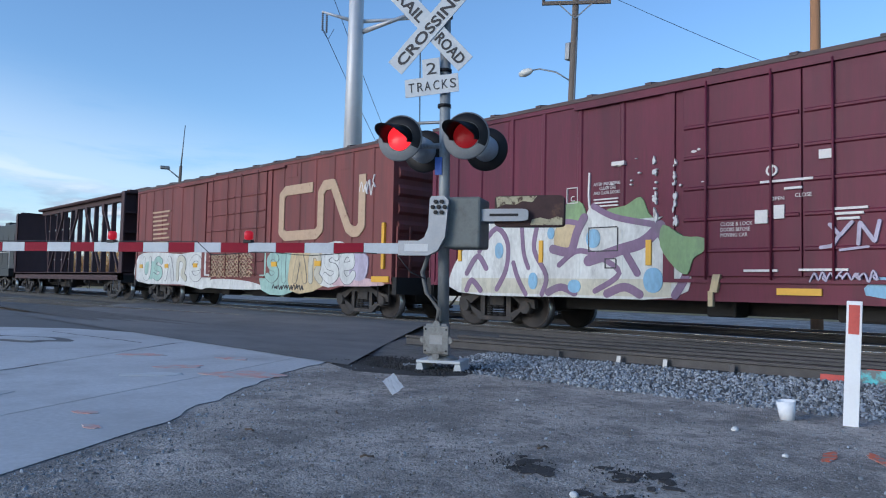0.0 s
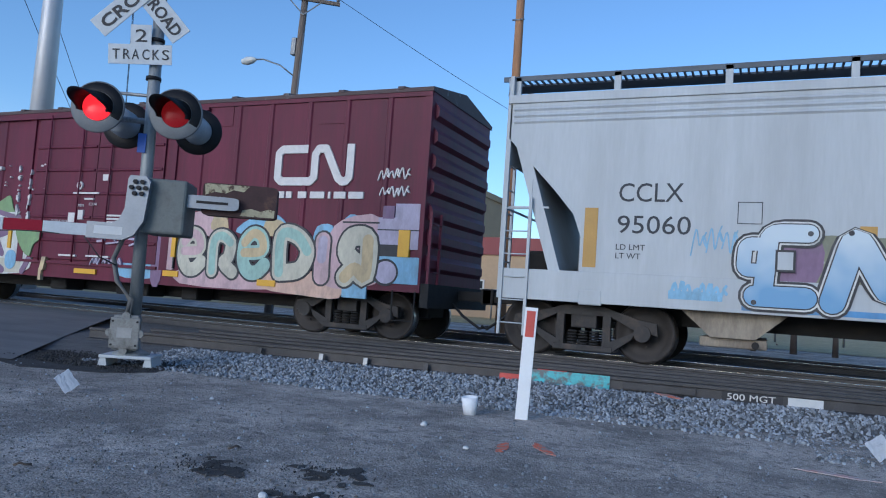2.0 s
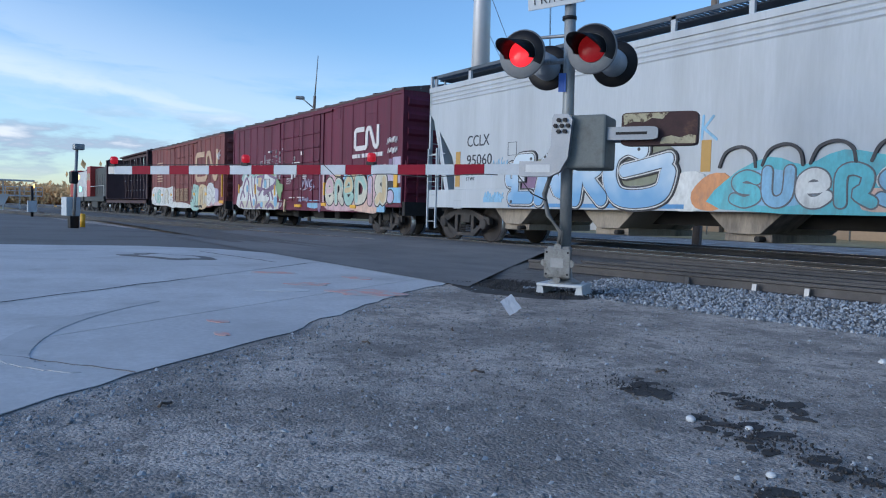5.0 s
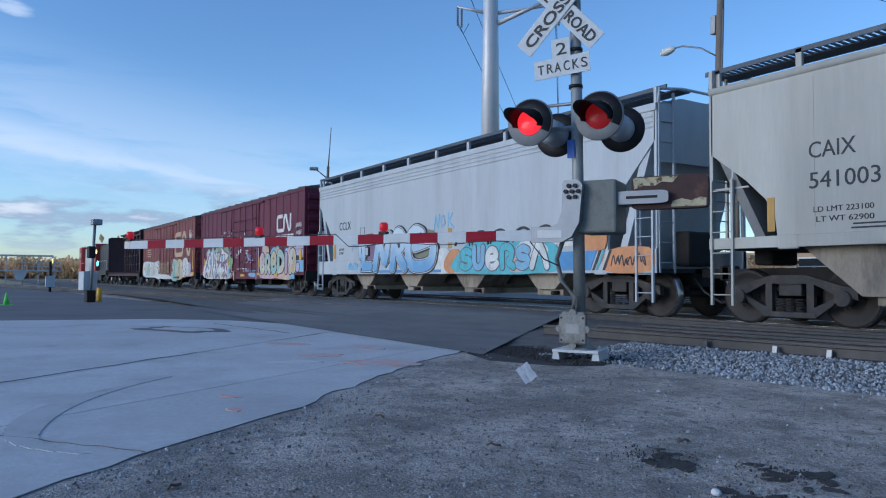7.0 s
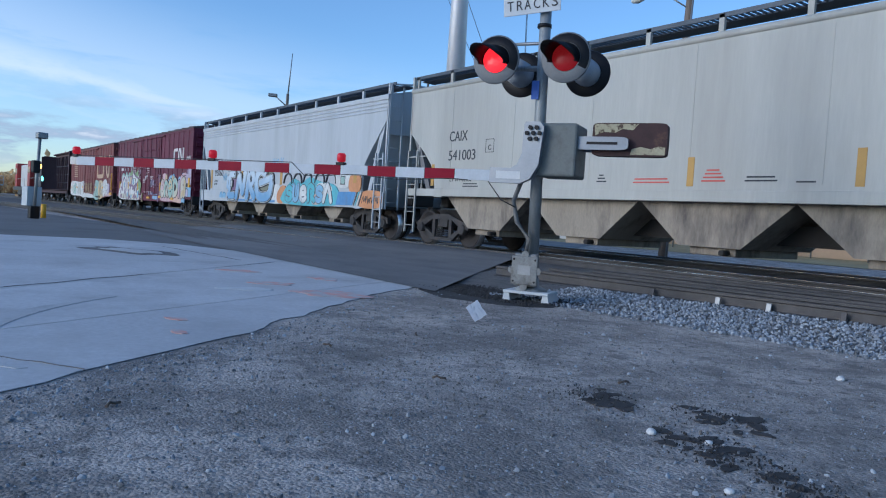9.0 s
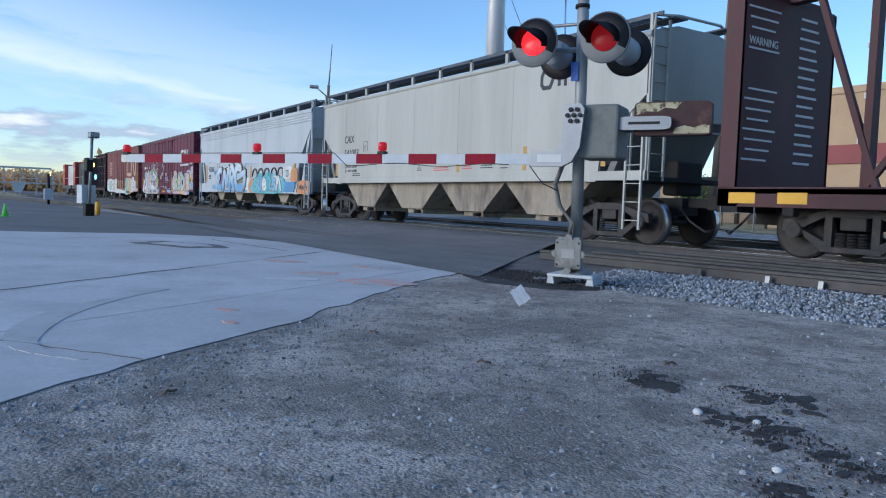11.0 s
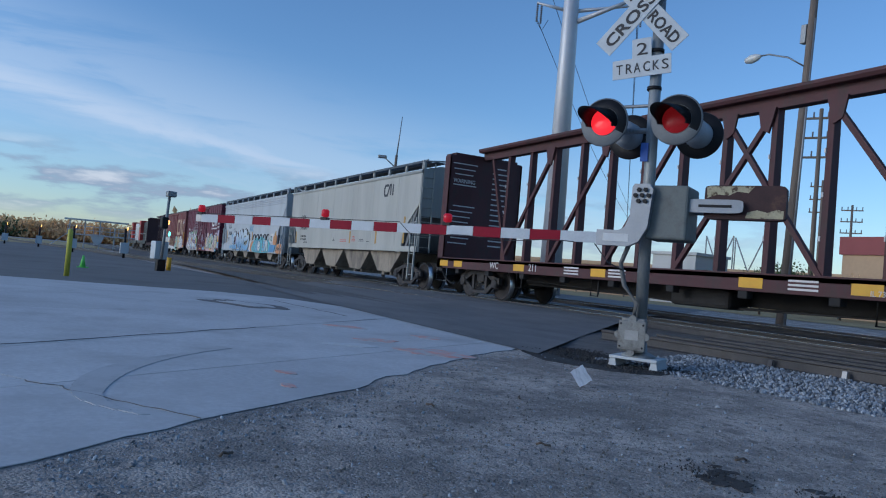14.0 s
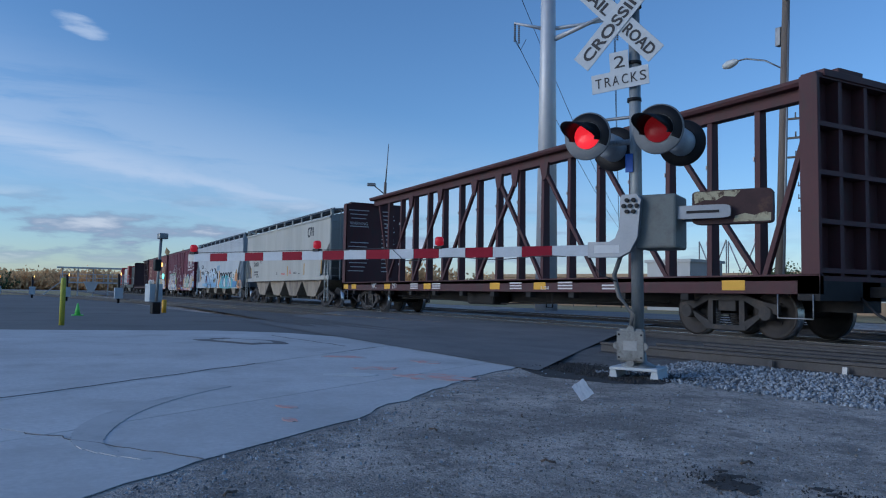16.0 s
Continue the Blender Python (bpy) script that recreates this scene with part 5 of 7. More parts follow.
# piece of swollen letters towards the end of the car
fld = (("g_sky", [(-3.55, 0.8), (-2.6, 0.78), (-2.6, 1.2), (-3.3, 1.12)]), ("g_sky", [(-3.15, 1.7), (-3.05, 1.98), (-2.75, 1.95), (-2.75, 1.65)]), ("g_violet", [(-2.62, 0.75), (-2.36, 0.75), (-2.34, 2.0), (-2.6, 1.95)]),
       ("g_pink", [(-1.66, 1.7), (-1.64, 2.1), (-1.05, 2.1), (-1.05, 1.7)]), ("g_cream", [(-1.2, 1.8), (-1.1, 2.08), (-0.85, 2.02), (-0.8, 1.7)]), ("g_sky", [(-0.6, 1.75), (-0.3, 2.0), (0.05, 2.02), (0.1, 1.7)]), ("g_sky", [(0.1, 1.9), (0.25, 2.1), (0.5, 1.95), (0.4, 1.8)]),
       ("g_cream", [(0.02, 1.75), (0.12, 2.02), (0.5, 1.93), (0.25, 1.7)]), ("g_sky", [(1.15, 1.6), (1.2, 1.9), (1.5, 1.92), (1.55, 1.6)]), ("g_sky", [(1.7, 1.9), (1.85, 2.12), (2.1, 2.05), (2.1, 1.85)]),
       ("g_pink", [(-1.85, 0.72), (0.2, 0.72), (0.3, 1.05), (-1.7, 1.05)]), ("g_peach", [(0.1, 0.74), (1.0, 0.66), (1.75, 0.66), (1.7, 1.0), (0.9, 1.1), (0.2, 1.0)]), ("g_pink", [(1.3, 0.9), (2.45, 0.95), (2.5, 2.05), (1.7, 2.02), (1.4, 1.6)]))
for k, (m, pts) in enumerate(fld):
    fill(b2, pts, m, 0.0292 + 0.0005 * k, o=o)
for k, (x0, z0, x1, z1, m) in enumerate(((-2.38, 0.97, -2.06, 2.08, "g_pink"), (1.80, 0.68, 2.28, 0.97, "g_sky"), (2.42, 1.55, 3.2, 2.08, "g_lilac"), (2.74, 2.05, 3.2, 2.32, "g_lilac"), (2.30, 0.97, 3.24, 1.42, "g_sky"), (2.34, 1.42, 2.95, 1.62, "g_dark"), (2.5, 2.06, 2.72, 2.28, "g_violet"))):
    block(b2, x0, z0, x1, z1, m, 0.0365 + 0.0004 * k, o=o)
for x0, z0, x1, z1 in ((-2.95, 1.96, -2.08, 1.99), (-2.08, 1.0, -2.05, 2.1), (1.72, 1.97, 2.45, 2.0), (2.42, 1.86, 3.2, 1.88), (-1.68, 1.7, -1.65, 2.12)):
    block(b2, x0, z0, x1, z1, "g_dark", 0.0405, o=o)
fill(b2, blob(2.62, 1.15, 0.5, 0.46, 0, 2, 18), "g_dark", 0.0410, o=o)
fill(b2, blob(2.63, 1.15, 0.41, 0.38, 0, 2, 18), "g_lilac", 0.0425, o=o)
for k, (ch, x, w, h, t, f) in enumerate((("e", -2.0, 0.78, 0.98, 0.27, ("g_pale", "g_pink")), ("n", -1.26, 0.78, 0.95, 0.25, ("g_pale", "g_mint")), ("e", -0.56, 0.82, 1.02, 0.27, ("g_mint", "g_cream")), ("d", 0.24, 0.98, 1.04, 0.30, ("g_pale", "g_mint")), ("i", 1.14, 0.42, 0.95, 0.30, ("g_pink", "g_lilac")), ("p", 1.62, 0.82, 1.06, 0.34, ("g_pale", "g_cream")))):
    bubble(b2, ch, x, 0.86, w, h, t, f, 0.0415 + 0.0055 * (k % 2), o=o)
for x0, z0, x1, z1 in ((2.84, 1.42, 3.05, 1.87), (-2.12, 1.22, -2.02, 1.66), (-2.28, 0.84, -1.9, 0.95), (0.0, 0.78, 0.4, 0.89), (-4.72, 0.78, -4.1, 0.88), (-9.17, 1.3, -9.08, 1.72), (-6.88, 1.23, -6.78, 1.66), (-11.35, 1.35, -11.26, 1.75)):
    block(b2, x0, z0, x1, z1, "yellow", 0.062, o=o, name="reflector")
# hand tags, stencilled notices, stickers and flaked paint round the doors
for w, pts in ((0.05, [(-3.98, 1.78), (-3.85, 1.62), (-3.7, 1.8)]), (0.05, [(-3.85, 1.64), (-3.95, 1.48), (-4.1, 1.46)]), (0.05, [(-3.62, 1.5), (-3.6, 1.8), (-3.42, 1.52), (-3.36, 1.8)]), (0.05, [(-3.0, 1.78), (-3.22, 1.72), (-3.25, 1.54), (-2.98, 1.52)]), (0.035, [(-3.85, 1.42), (-3.5, 1.46)]), (0.04, [(-3.2, 1.4), (-2.85, 1.52), (-3.05, 1.62)])):
    spray(b2, pts, w, "g_lilac", 0.086, o=o, name="tag", curve=False)
scrawl(b2, -4.25, 0.98, 0.85, 0.16, 4, "g_lilac", 0.088, 31, 0.03, o=o)
scrawl(b2, 2.35, 2.72, 0.6, 0.22, 3, "stencil", 0.034, 32, 0.026, o=o)
scrawl(b2, 2.4, 2.42, 0.55, 0.2, 3, "stencil", 0.034, 33, 0.026, o=o)
for k, line in enumerate(("CLOSE & LOCK", "DOORS BEFORE", "MOVING CAR")):
    stencil(b2, line, -5.58, 1.83 - 0.085 * k, 0.085, o=o, width=0.5 - 0.04 * k)
for k, line in enumerate(("AFTER UNLOADING", "CLEAN CAR", "AND CLOSE DOORS")):
    stencil(b2, line, -7.95 + (0.12 if k == 1 else 0), 2.66 - 0.08 * k, 0.08, out=0.033, o=o, width=0.55 if k != 1 else 0.34)
for k in range(3):
    block(b2, -7.95, 2.40 - 0.06 * k, -7.45, 2.425 - 0.06 * k, "stencil", 0.033, o=o, name="stencil_bar")
    block(b2, -3.95 + 0.03 * k, 1.98 - 0.07 * k, -3.5 - 0.05 * k, 2.015 - 0.07 * k, "stencil", 0.083, o=o, name="stencil_bar")
stencil(b2, "OPEN", -4.8, 2.17, 0.08, out=0.085, o=o)
stencil(b2, "CLOSE", -4.45, 2.2, 0.08, out=0.085, o=o)
for x0, x1, z in ((-4.95, -4.2, 2.44), (-4.6, -4.35, 2.32), (-5.2, -4.7, 1.12), (-4.4, -3.75, 1.13)):
    block(b2, x0, z, x1, z + 0.035, "stencil", 0.085, o=o, name="stencil_bar")
stencil(b2, "C", -8.46, 2.42, 0.14, out=0.0335, o=o)
for a, b, c, d in ((-8.55, 2.38, -8.3, 2.395), (-8.55, 2.66, -8.3, 2.675), (-8.55, 2.38, -8.535, 2.675), (-8.315, 2.38, -8.3, 2.675)):
    block(b2, a, b, c, d, "stencil", 0.033, o=o, name="stencil_frame")
fill(b2, blob(-4.78, 2.62, 0.17, 0.17, 0, 2, 16), "stencil", 0.084, o=o, name="roundel")
fill(b2, blob(-4.78, 2.62, 0.11, 0.11, 0, 2, 16), "maroon", 0.0856, o=o, name="roundel_centre")
block(b2, -4.795, 2.56, -4.765, 2.68, "stencil", 0.0868, o=o, name="roundel_bar")
for x0, z0, x1, z1 in ((-5.03, 1.84, -4.84, 2.04), (-4.75, 1.9, -4.6, 2.1), (-4.12, 2.72, -3.95, 2.85), (-7.55, 2.98, -7.3, 3.05)):
    block(b2, x0, z0, x1, z1, "stencil", 0.083, o=o, name="sticker")
rnd = random.Random(9)
for i in range(44):
    x, z = (-6.72, -6.36)[i % 2] + rnd.uniform(-0.03, 0.03), rnd.uniform(1.9, 3.05)
    fill(b2, blob(x, z, rnd.uniform(0.015, 0.06), rnd.uniform(0.03, 0.16), rnd.uniform(-0.1, 0.1), 1.6, 7), "stencil", 0.05 + 0.0005 * (i % 7), o=o, round_=False, name="paint_flake")
for i in range(14):
    x, z = rnd.uniform(-8.1, -5.8), rnd.uniform(2.5, 3.1)
    fill(b2, blob(x, z, rnd.uniform(0.03, 0.12), rnd.uniform(0.015, 0.05), 0, 1.6, 7), "stencil", 0.05, o=o, round_=False, name="paint_flake")
spray(b2, [(-8.05, 2.9), (-8.06, 2.5), (-8.03, 2.2)], 0.035, "stencil", 0.034, o=o, name="paint_flake")

# older boxcar, faded paint
b1 = boxcar("boxcar", "faded oxide red boxcar with cream emblem and graffiti", -21.33, "oxide", 2)
o = 21.33
logo(b1, -18.7 + o, 2.0, 4.1, 1.55, "cream", 0.27)
for k, (m, pts) in enumerate((("g_white", [(-28.85, 0.78), (-28.8, 1.75), (-27.0, 1.85), (-25.0, 1.75), (-22.95, 1.8), (-22.95, 0.62), (-25.0, 0.7)]), ("g_mint", [(-28.3, 0.95), (-28.0, 1.5), (-27.0, 1.45), (-27.2, 0.9)]), ("g_white", [(-22.9, 0.62), (-22.6, 0.9), (-20.3, 0.85), (-19.4, 0.62)]),
                              ("g_mint", [(-19.5, 0.6), (-19.45, 1.75), (-18.4, 1.85), (-17.9, 1.6), (-17.85, 0.58)]), ("g_cream", [(-17.95, 0.6), (-17.9, 1.7), (-17.2, 1.85), (-16.4, 1.6), (-16.4, 0.75)]), ("g_white", [(-16.5, 0.78), (-16.4, 1.75), (-15.6, 1.9), (-15.1, 1.5), (-15.2, 0.9)]), ("g_pink", [(-15.9, 0.78), (-15.6, 1.0), (-14.3, 0.95), (-13.9, 0.8)]), ("g_lilac", [(-15.2, 1.0), (-15.1, 1.6), (-14.5, 1.5), (-14.6, 0.95)]))):
    fill(b1, pts, m, 0.0292 + 0.0005 * k, o=o)
for k, (ch, x, w, m) in enumerate((("u", -28.4, 0.9, "g_white"), ("s", -27.4, 0.9, "g_mint"), ("a", -26.4, 0.9, "g_white"), ("n", -25.4, 0.9, "g_pale"), ("e", -24.4, 1.1, "g_white"), ("s", -19.3, 0.75, "g_mint"), ("i", -18.6, 0.6, "g_mint"), ("a", -17.85, 0.75, "g_cream"), ("n", -17.1, 0.7, "g_pale"), ("s", -16.4, 0.75, "g_white"), ("e", -15.7, 0.75, "g_white"))):
    bubble(b1, ch, x, 0.8, w, 0.92, 0.2, (m,), 0.0345 + 0.0045 * (k % 2), o=o, edge=0.03, dark="g_line")
for k in range(9):
    scrawl(b1, -22.8 + 0.1 * (k % 2), 0.95 + 0.08 * k, 2.7, 0.1, 7, "cream", 0.086, 50 + k, 0.025, o=o)
scrawl(b1, -18.9, 0.62, 1.6, 0.16, 6, "g_dark", 0.04, 61, 0.03, o=o)
scrawl(b1, -14.9, 2.9, 0.6, 0.6, 2, "stencil", 0.034, 62, 0.04, o=o)
for x in (-28.6, -26.3, -24.0, -18.95, -16.75):
    block(b1, x, 1.28, x + 0.28, 1.42, "yellow", 0.06, o=o, name="reflector")
block(b1, -13.95, 1.2, -13.85, 2.3, "yellow", 0.06, o=o, name="reflector")
block(b1, -14.3, 0.88, -13.65, 1.02, "yellow", 0.06, o=o, name="reflector")
for i in range(8):
    block(b1, -27.6 + 0.02 * i, 3.3 - 0.16 * i, -26.1 - 0.1 * (i % 3), 3.36 - 0.16 * i, "cream", 0.033, o=o, name="stencil_bar")


def hopper(name, label, u, L, paint, sill, bays, trk, curved):
    """A covered hopper: side sheets cut away at the ends, slope sheets, roof walkway, end ladders, bays below the sill."""
    car = rollcar(name, label, "hopper car", u, 2 * L)
    s0, s1 = sill
    out = [(-L + 0.04, 4.02), (-L + 0.04, 3.40), (-L + 0.85, 2.55), (-L + 1.15, 2.2), (-L + 1.28, 1.85), (-L + 1.28, s1), (L - 1.28, s1), (L - 1.28, 1.85), (L - 1.15, 2.2), (L - 0.85, 2.55), (L - 0.04, 3.40), (L - 0.04, 4.02)]
    top = 3.46
    if curved:
        half = [(L - 1.28, s1), (L - 1.24, 1.75), (L - 1.08, 2.05), (L - 0.72, 2.4), (L - 0.3, 2.72), (L - 0.04, 2.92), (L - 0.04, 4.02)]
        out, top = [(-x, z) for x, z in reversed(half)] + half, 2.96
    bm = B()
    prism(bm, out, "y", -HW + 0.02, HW - 0.02)
    body = part("body", bm, paint, car)
    if curved:
        for k in range(6):
            x = -L + 1.9 + k * (2 * L - 3.8) / 5
            part("weld_seam", bx(B(), x - 0.012, -HW + 0.014, s1 + 0.1, x + 0.012, -HW + 0.02, 3.95), paint, body)
        part("top_sill", cyl(B(), (-L, -HW + 0.06, 4.03), (L, -HW + 0.06, 4.03), 0.075, n=12), paint, car)
    else:
        for z in (3.86, 3.76, 3.66):
            part("side_bead", prism(B(), [(-HW + 0.02, z - 0.03), (-HW + 0.0, z), (-HW + 0.02, z + 0.03)], "x", -L + 0.1, L - 0.1), paint, body)
        part("top_sill", bx(B(), -L, -HW - 0.01, 3.96, L, -HW + 0.06, 4.10, 0.01), paint, car)
    part("roof", prism(B(), [(-HW + 0.03, 4.02), (-HW + 0.1, 4.12), (-0.6, 4.28), (0.6, 4.28), (HW - 0.1, 4.12), (HW - 0.03, 4.02)], "x", -L + 0.03, L - 0.03), paint, car)
    wk = part("roof_walkway", bx(B(), -L - 0.15, -0.95, 4.36, L + 0.15, -0.55, 4.39), "grating", car, "dark steel grating walkway along the roof")
    wk2 = part("roof_walkway", bx(B(), -L - 0.15, 0.55, 4.36, L + 0.15, 0.95, 4.39), "grating", car)
    for k in range(11):
        x = -L + 0.1 + k * (2 * L - 0.2) / 10
        part("walkway_bracket", prism(B(), [(x - 0.05, 4.02), (x + 0.05, 4.02), (x + 0.05, 4.42), (x - 0.05, 4.42)], "y", -HW + 0.12, -HW + 0.18), paint, wk)
    part("walkway_edge", bx(B(), -L - 0.15, -HW + 0.12, 4.36, L + 0.15, -HW + 0.15, 4.44), "grating", wk)
    grate = B()
    for k in range(int(2 * L / 0.11)):
        x = -L + 0.11 * k
        bx(grate, x, -HW + 0.14, 4.37, x + 0.03, -0.9, 4.4)
    part("grating", grate, "grating", wk)
    part("hatch", bx(B(), -L + 0.8, -0.3, 4.28, L - 0.8, 0.3, 4.40, 0.03), paint, car)
    part("side_sill", bx(B(), -L, -HW - 0.005, s0, L, -HW + 0.13, s1 + 0.0, 0.008), paint, car)
    part("side_sill", bx(B(), -L, HW - 0.13, s0, L, HW, s1, 0.008), paint, car)
    for s in (-1, 1):
        x = s * L
        # on curved cars the slope sheets take the colour with shade painted in
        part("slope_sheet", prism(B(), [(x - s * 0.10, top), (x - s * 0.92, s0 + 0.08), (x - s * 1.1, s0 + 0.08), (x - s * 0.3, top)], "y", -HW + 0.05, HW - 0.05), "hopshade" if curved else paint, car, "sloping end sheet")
        part("end_panel", bx(B(), min(x - s * 0.05, x - s * 0.02), -HW + 0.05, top - 0.46, max(x - s * 0.05, x - s * 0.02), HW - 0.05, 4.05), paint, car)
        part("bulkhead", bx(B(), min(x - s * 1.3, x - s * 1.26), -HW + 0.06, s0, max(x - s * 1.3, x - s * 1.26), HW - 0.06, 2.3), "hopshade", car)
        for y in (-HW + 0.02, HW - 0.1):
            part("corner_post", bx(B(), min(x, x - s * 0.07), y, s0, max(x, x - s * 0.07), y + 0.08, 4.42, 0.006), paint, car)
        part("end_deck", bx(B(), min(x, x - s * 1.3), -HW + 0.1, s0 + 0.0, max(x, x - s * 1.3), HW - 0.1, s0 + 0.08), "under", car)
        ladder(car, x - s * 0.07 if s < 0 else x - 0.48, -HW - 0.02, 0.3, 2.45, 6, 0.41, "x", paint)
        ladder(car, x + s * 0.0, -HW + 0.08, s0, 4.35, 9, 0.42, "y", paint)
        part("handrail", beam(B(), (x, -HW + 0.1, 2.3), (x, HW - 0.1, 2.3), 0.03), paint, car)
        part("roof_end_rail", tube(B(), [(x, -HW + 0.05, 4.1), (x + s * 0.02, -HW + 0.08, 4.38), (x + s * 0.02, -0.6, 4.46), (x + s * 0.02, 0.6, 4.46), (x, HW - 0.05, 4.1)], 0.03), paint, car)
        part("brake_equipment", bx(B(), min(x - s * 0.12, x - s * 0.5), -0.3, 1.0, max(x - s * 0.12, x - s * 0.5), 0.5, 1.7, 0.06), "under", car)
        part("end_rail_post", beam(B(), (x - s * 0.45, -HW + 0.06, s0), (x - s * 0.45, -HW + 0.06, 2.75), 0.04), paint, car)
        part("handrail", beam(B(), (x, -HW + 0.06, 2.3), (x - s * 0.75, -HW + 0.06, 2.3), 0.03), paint, car)
        part("bolster_pad", bx(B(), min(x - s * 1.3, x - s * 1.65), -HW - 0.012, s0 - 0.03, max(x - s * 1.3, x - s * 1.65), -HW + 0.05, s0 + 0.2, 0.02), paint, car)
        coupler(car, x, s)
        truck(car, s * trk)
    part("centre_sill", bx(B(), -L, -0.25, 0.6, L, 0.25, 0.95), "under", car)
    for x, w, tp in bays:
        bay = part("hopper_bay", prism(B(), [(x - w / 2, tp), (x + w / 2, tp), (x + 0.2 * w, 0.5), (x - 0.2 * w, 0.5)], "y", -1.12, 1.12), "hopdirt", car, "grimy funnel of a hopper bay")
        part("outlet_gate", bx(B(), x - 0.45, -1.0, 0.36, x + 0.45, 1.0, 0.5, 0.02), "hopdirt", bay)
        part("gate_capstan", cyl(B(), (x + 0.3, -1.2, 0.42), (x + 0.3, -0.95, 0.42), 0.05, n=10), "under", bay)
    return car


h1 = hopper("covered_hopper", "pale grey covered hopper with big blue graffiti on its side", 12.69, 8.07, "hopgrey", (0.86, 1.33), [(-4.6, 1.5, 0.9), (-1.55, 1.5, 0.9), (1.55, 1.5, 0.9), (4.6, 1.5, 0.9)], 6.75, False)
o = -12.69
YS = -HW + 0.016
lettering("CCLX", 0.40, "darktext", h1, facing(6.43 + o, YS, 2.40), width=0.92)
lettering("95060", 0.38, "darktext", h1, facing(6.43 + o, YS, 1.93), width=1.04)
lettering("LD LMT", 0.12, "darktext", h1, facing(6.43 + o, YS, 1.68), width=0.42)
lettering("LT WT", 0.12, "darktext", h1, facing(6.43 + o, YS, 1.55), width=0.36)
for x in (5.95, 9.6, 13.5, 19.0):
    part("reflector", bx(B(), x + o, YS - 0.004, 1.4 if x < 7 else 1.55, x + 0.2 + o, YS + 0.01, 2.3 if x < 7 else 2.1), "ochre", h1, "faded yellow strip")
bm = B()
for a, b, c, d in ((8.1, 2.1, 8.42, 2.11), (8.1, 2.4, 8.42, 2.41), (8.1, 2.1, 8.11, 2.41), (8.41, 2.1, 8.42, 2.41)):
    bx(bm, a + o, YS - 0.003, b, c + o, YS + 0.01, d)
part("stencil_frame", bm, "darktext", h1)
# big blue piece: dark ground, outlined letters that fade from pale to blue
fill(h1, [(8.95, 0.95), (9.2, 1.6), (9.05, 1.95), (9.9, 1.95), (10.4, 2.1), (11.25, 1.9), (11.6, 2.2), (12.3, 2.15), (12.9, 2.0), (13.1, 1.4), (13.0, 0.95)], "g_olive", 0.014, YS, o)
fill(h1, [(8.5, 1.3), (9.1, 1.32), (9.15, 1.9), (8.6, 1.85)], "g_violet", 0.0155, YS, o)
block(h1, 8.2, 0.90, 13.2, 0.98, "g_blue", 0.030, YS, o)
PIECE = [(0.18, [(8.42, 1.82), (8.22, 1.82), (8.2, 1.46), (8.36, 1.46)]), (0.24, [(9.0, 1.98), (8.52, 1.98), (8.46, 1.2)]), (0.28, [(8.36, 1.11), (8.98, 1.11)]), (0.30, [(9.3, 1.08), (9.55, 1.98), (9.98, 1.16), (10.24, 2.02)]), (0.32, [(10.45, 1.08), (10.66, 2.02), (11.0, 2.03), (11.1, 1.75), (10.8, 1.52), (11.2, 1.1)]),
         (0.34, [(12.2, 2.0), (11.85, 2.1), (11.5, 1.92), (11.42, 1.5), (11.65, 1.14), (12.2, 1.08), (12.7, 1.2), (12.85, 1.55)]), (0.24, [(12.85, 1.8), (12.3, 1.7), (11.8, 1.62)])]
for q, (w, pts) in enumerate(PIECE):
    c = q > 3
    spray(h1, pts, w + 0.15, "g_dark", 0.0325 + 0.0015 * q, YS, o, curve=c)
for q, (w, pts) in enumerate(PIECE):
    c = q > 3
    spray(h1, pts, w + 0.08, "g_white", 0.0445 + 0.0015 * q, YS, o, curve=c)
    spray(h1, pts, w + 0.035, "g_dark", 0.0462 + 0.0015 * q, YS, o, curve=c)
for q, (w, pts) in enumerate(PIECE):
    spray(h1, pts, w, "g_fade", 0.0580 + 0.0015 * q, YS, o, curve=q > 3)
for x, z in ((9.5, 2.0), (9.02, 1.98), (10.66, 2.04), (12.15, 2.02), (10.0, 2.1), (8.35, 1.02)):
    fill(h1, blob(x, z, 0.07, 0.07, 0, 2, 10), "g_dark", 0.0705, YS, o)
fill(h1, blob(10.88, 1.75, 0.14, 0.22, 0, 2, 12), "g_dark", 0.0705, YS, o)
block(h1, 8.6, 1.45, 8.85, 1.75, "g_dark", 0.0680, YS, o)
block(h1, 8.63, 1.48, 8.82, 1.72, "hopgrey", 0.0695, YS, o)
scrawl(h1, 7.25, 1.02, 0.75, 0.24, 4, "g_sky", 0.028, 71, 0.05, YS, o)
scrawl(h1, 7.5, 1.62, 0.62, 0.45, 3, "g_sky", 0.004, 72, 0.025, YS, o)
block(h1, 7.22, 1.0, 7.95, 1.12, "g_sky", 0.0265, YS, o)
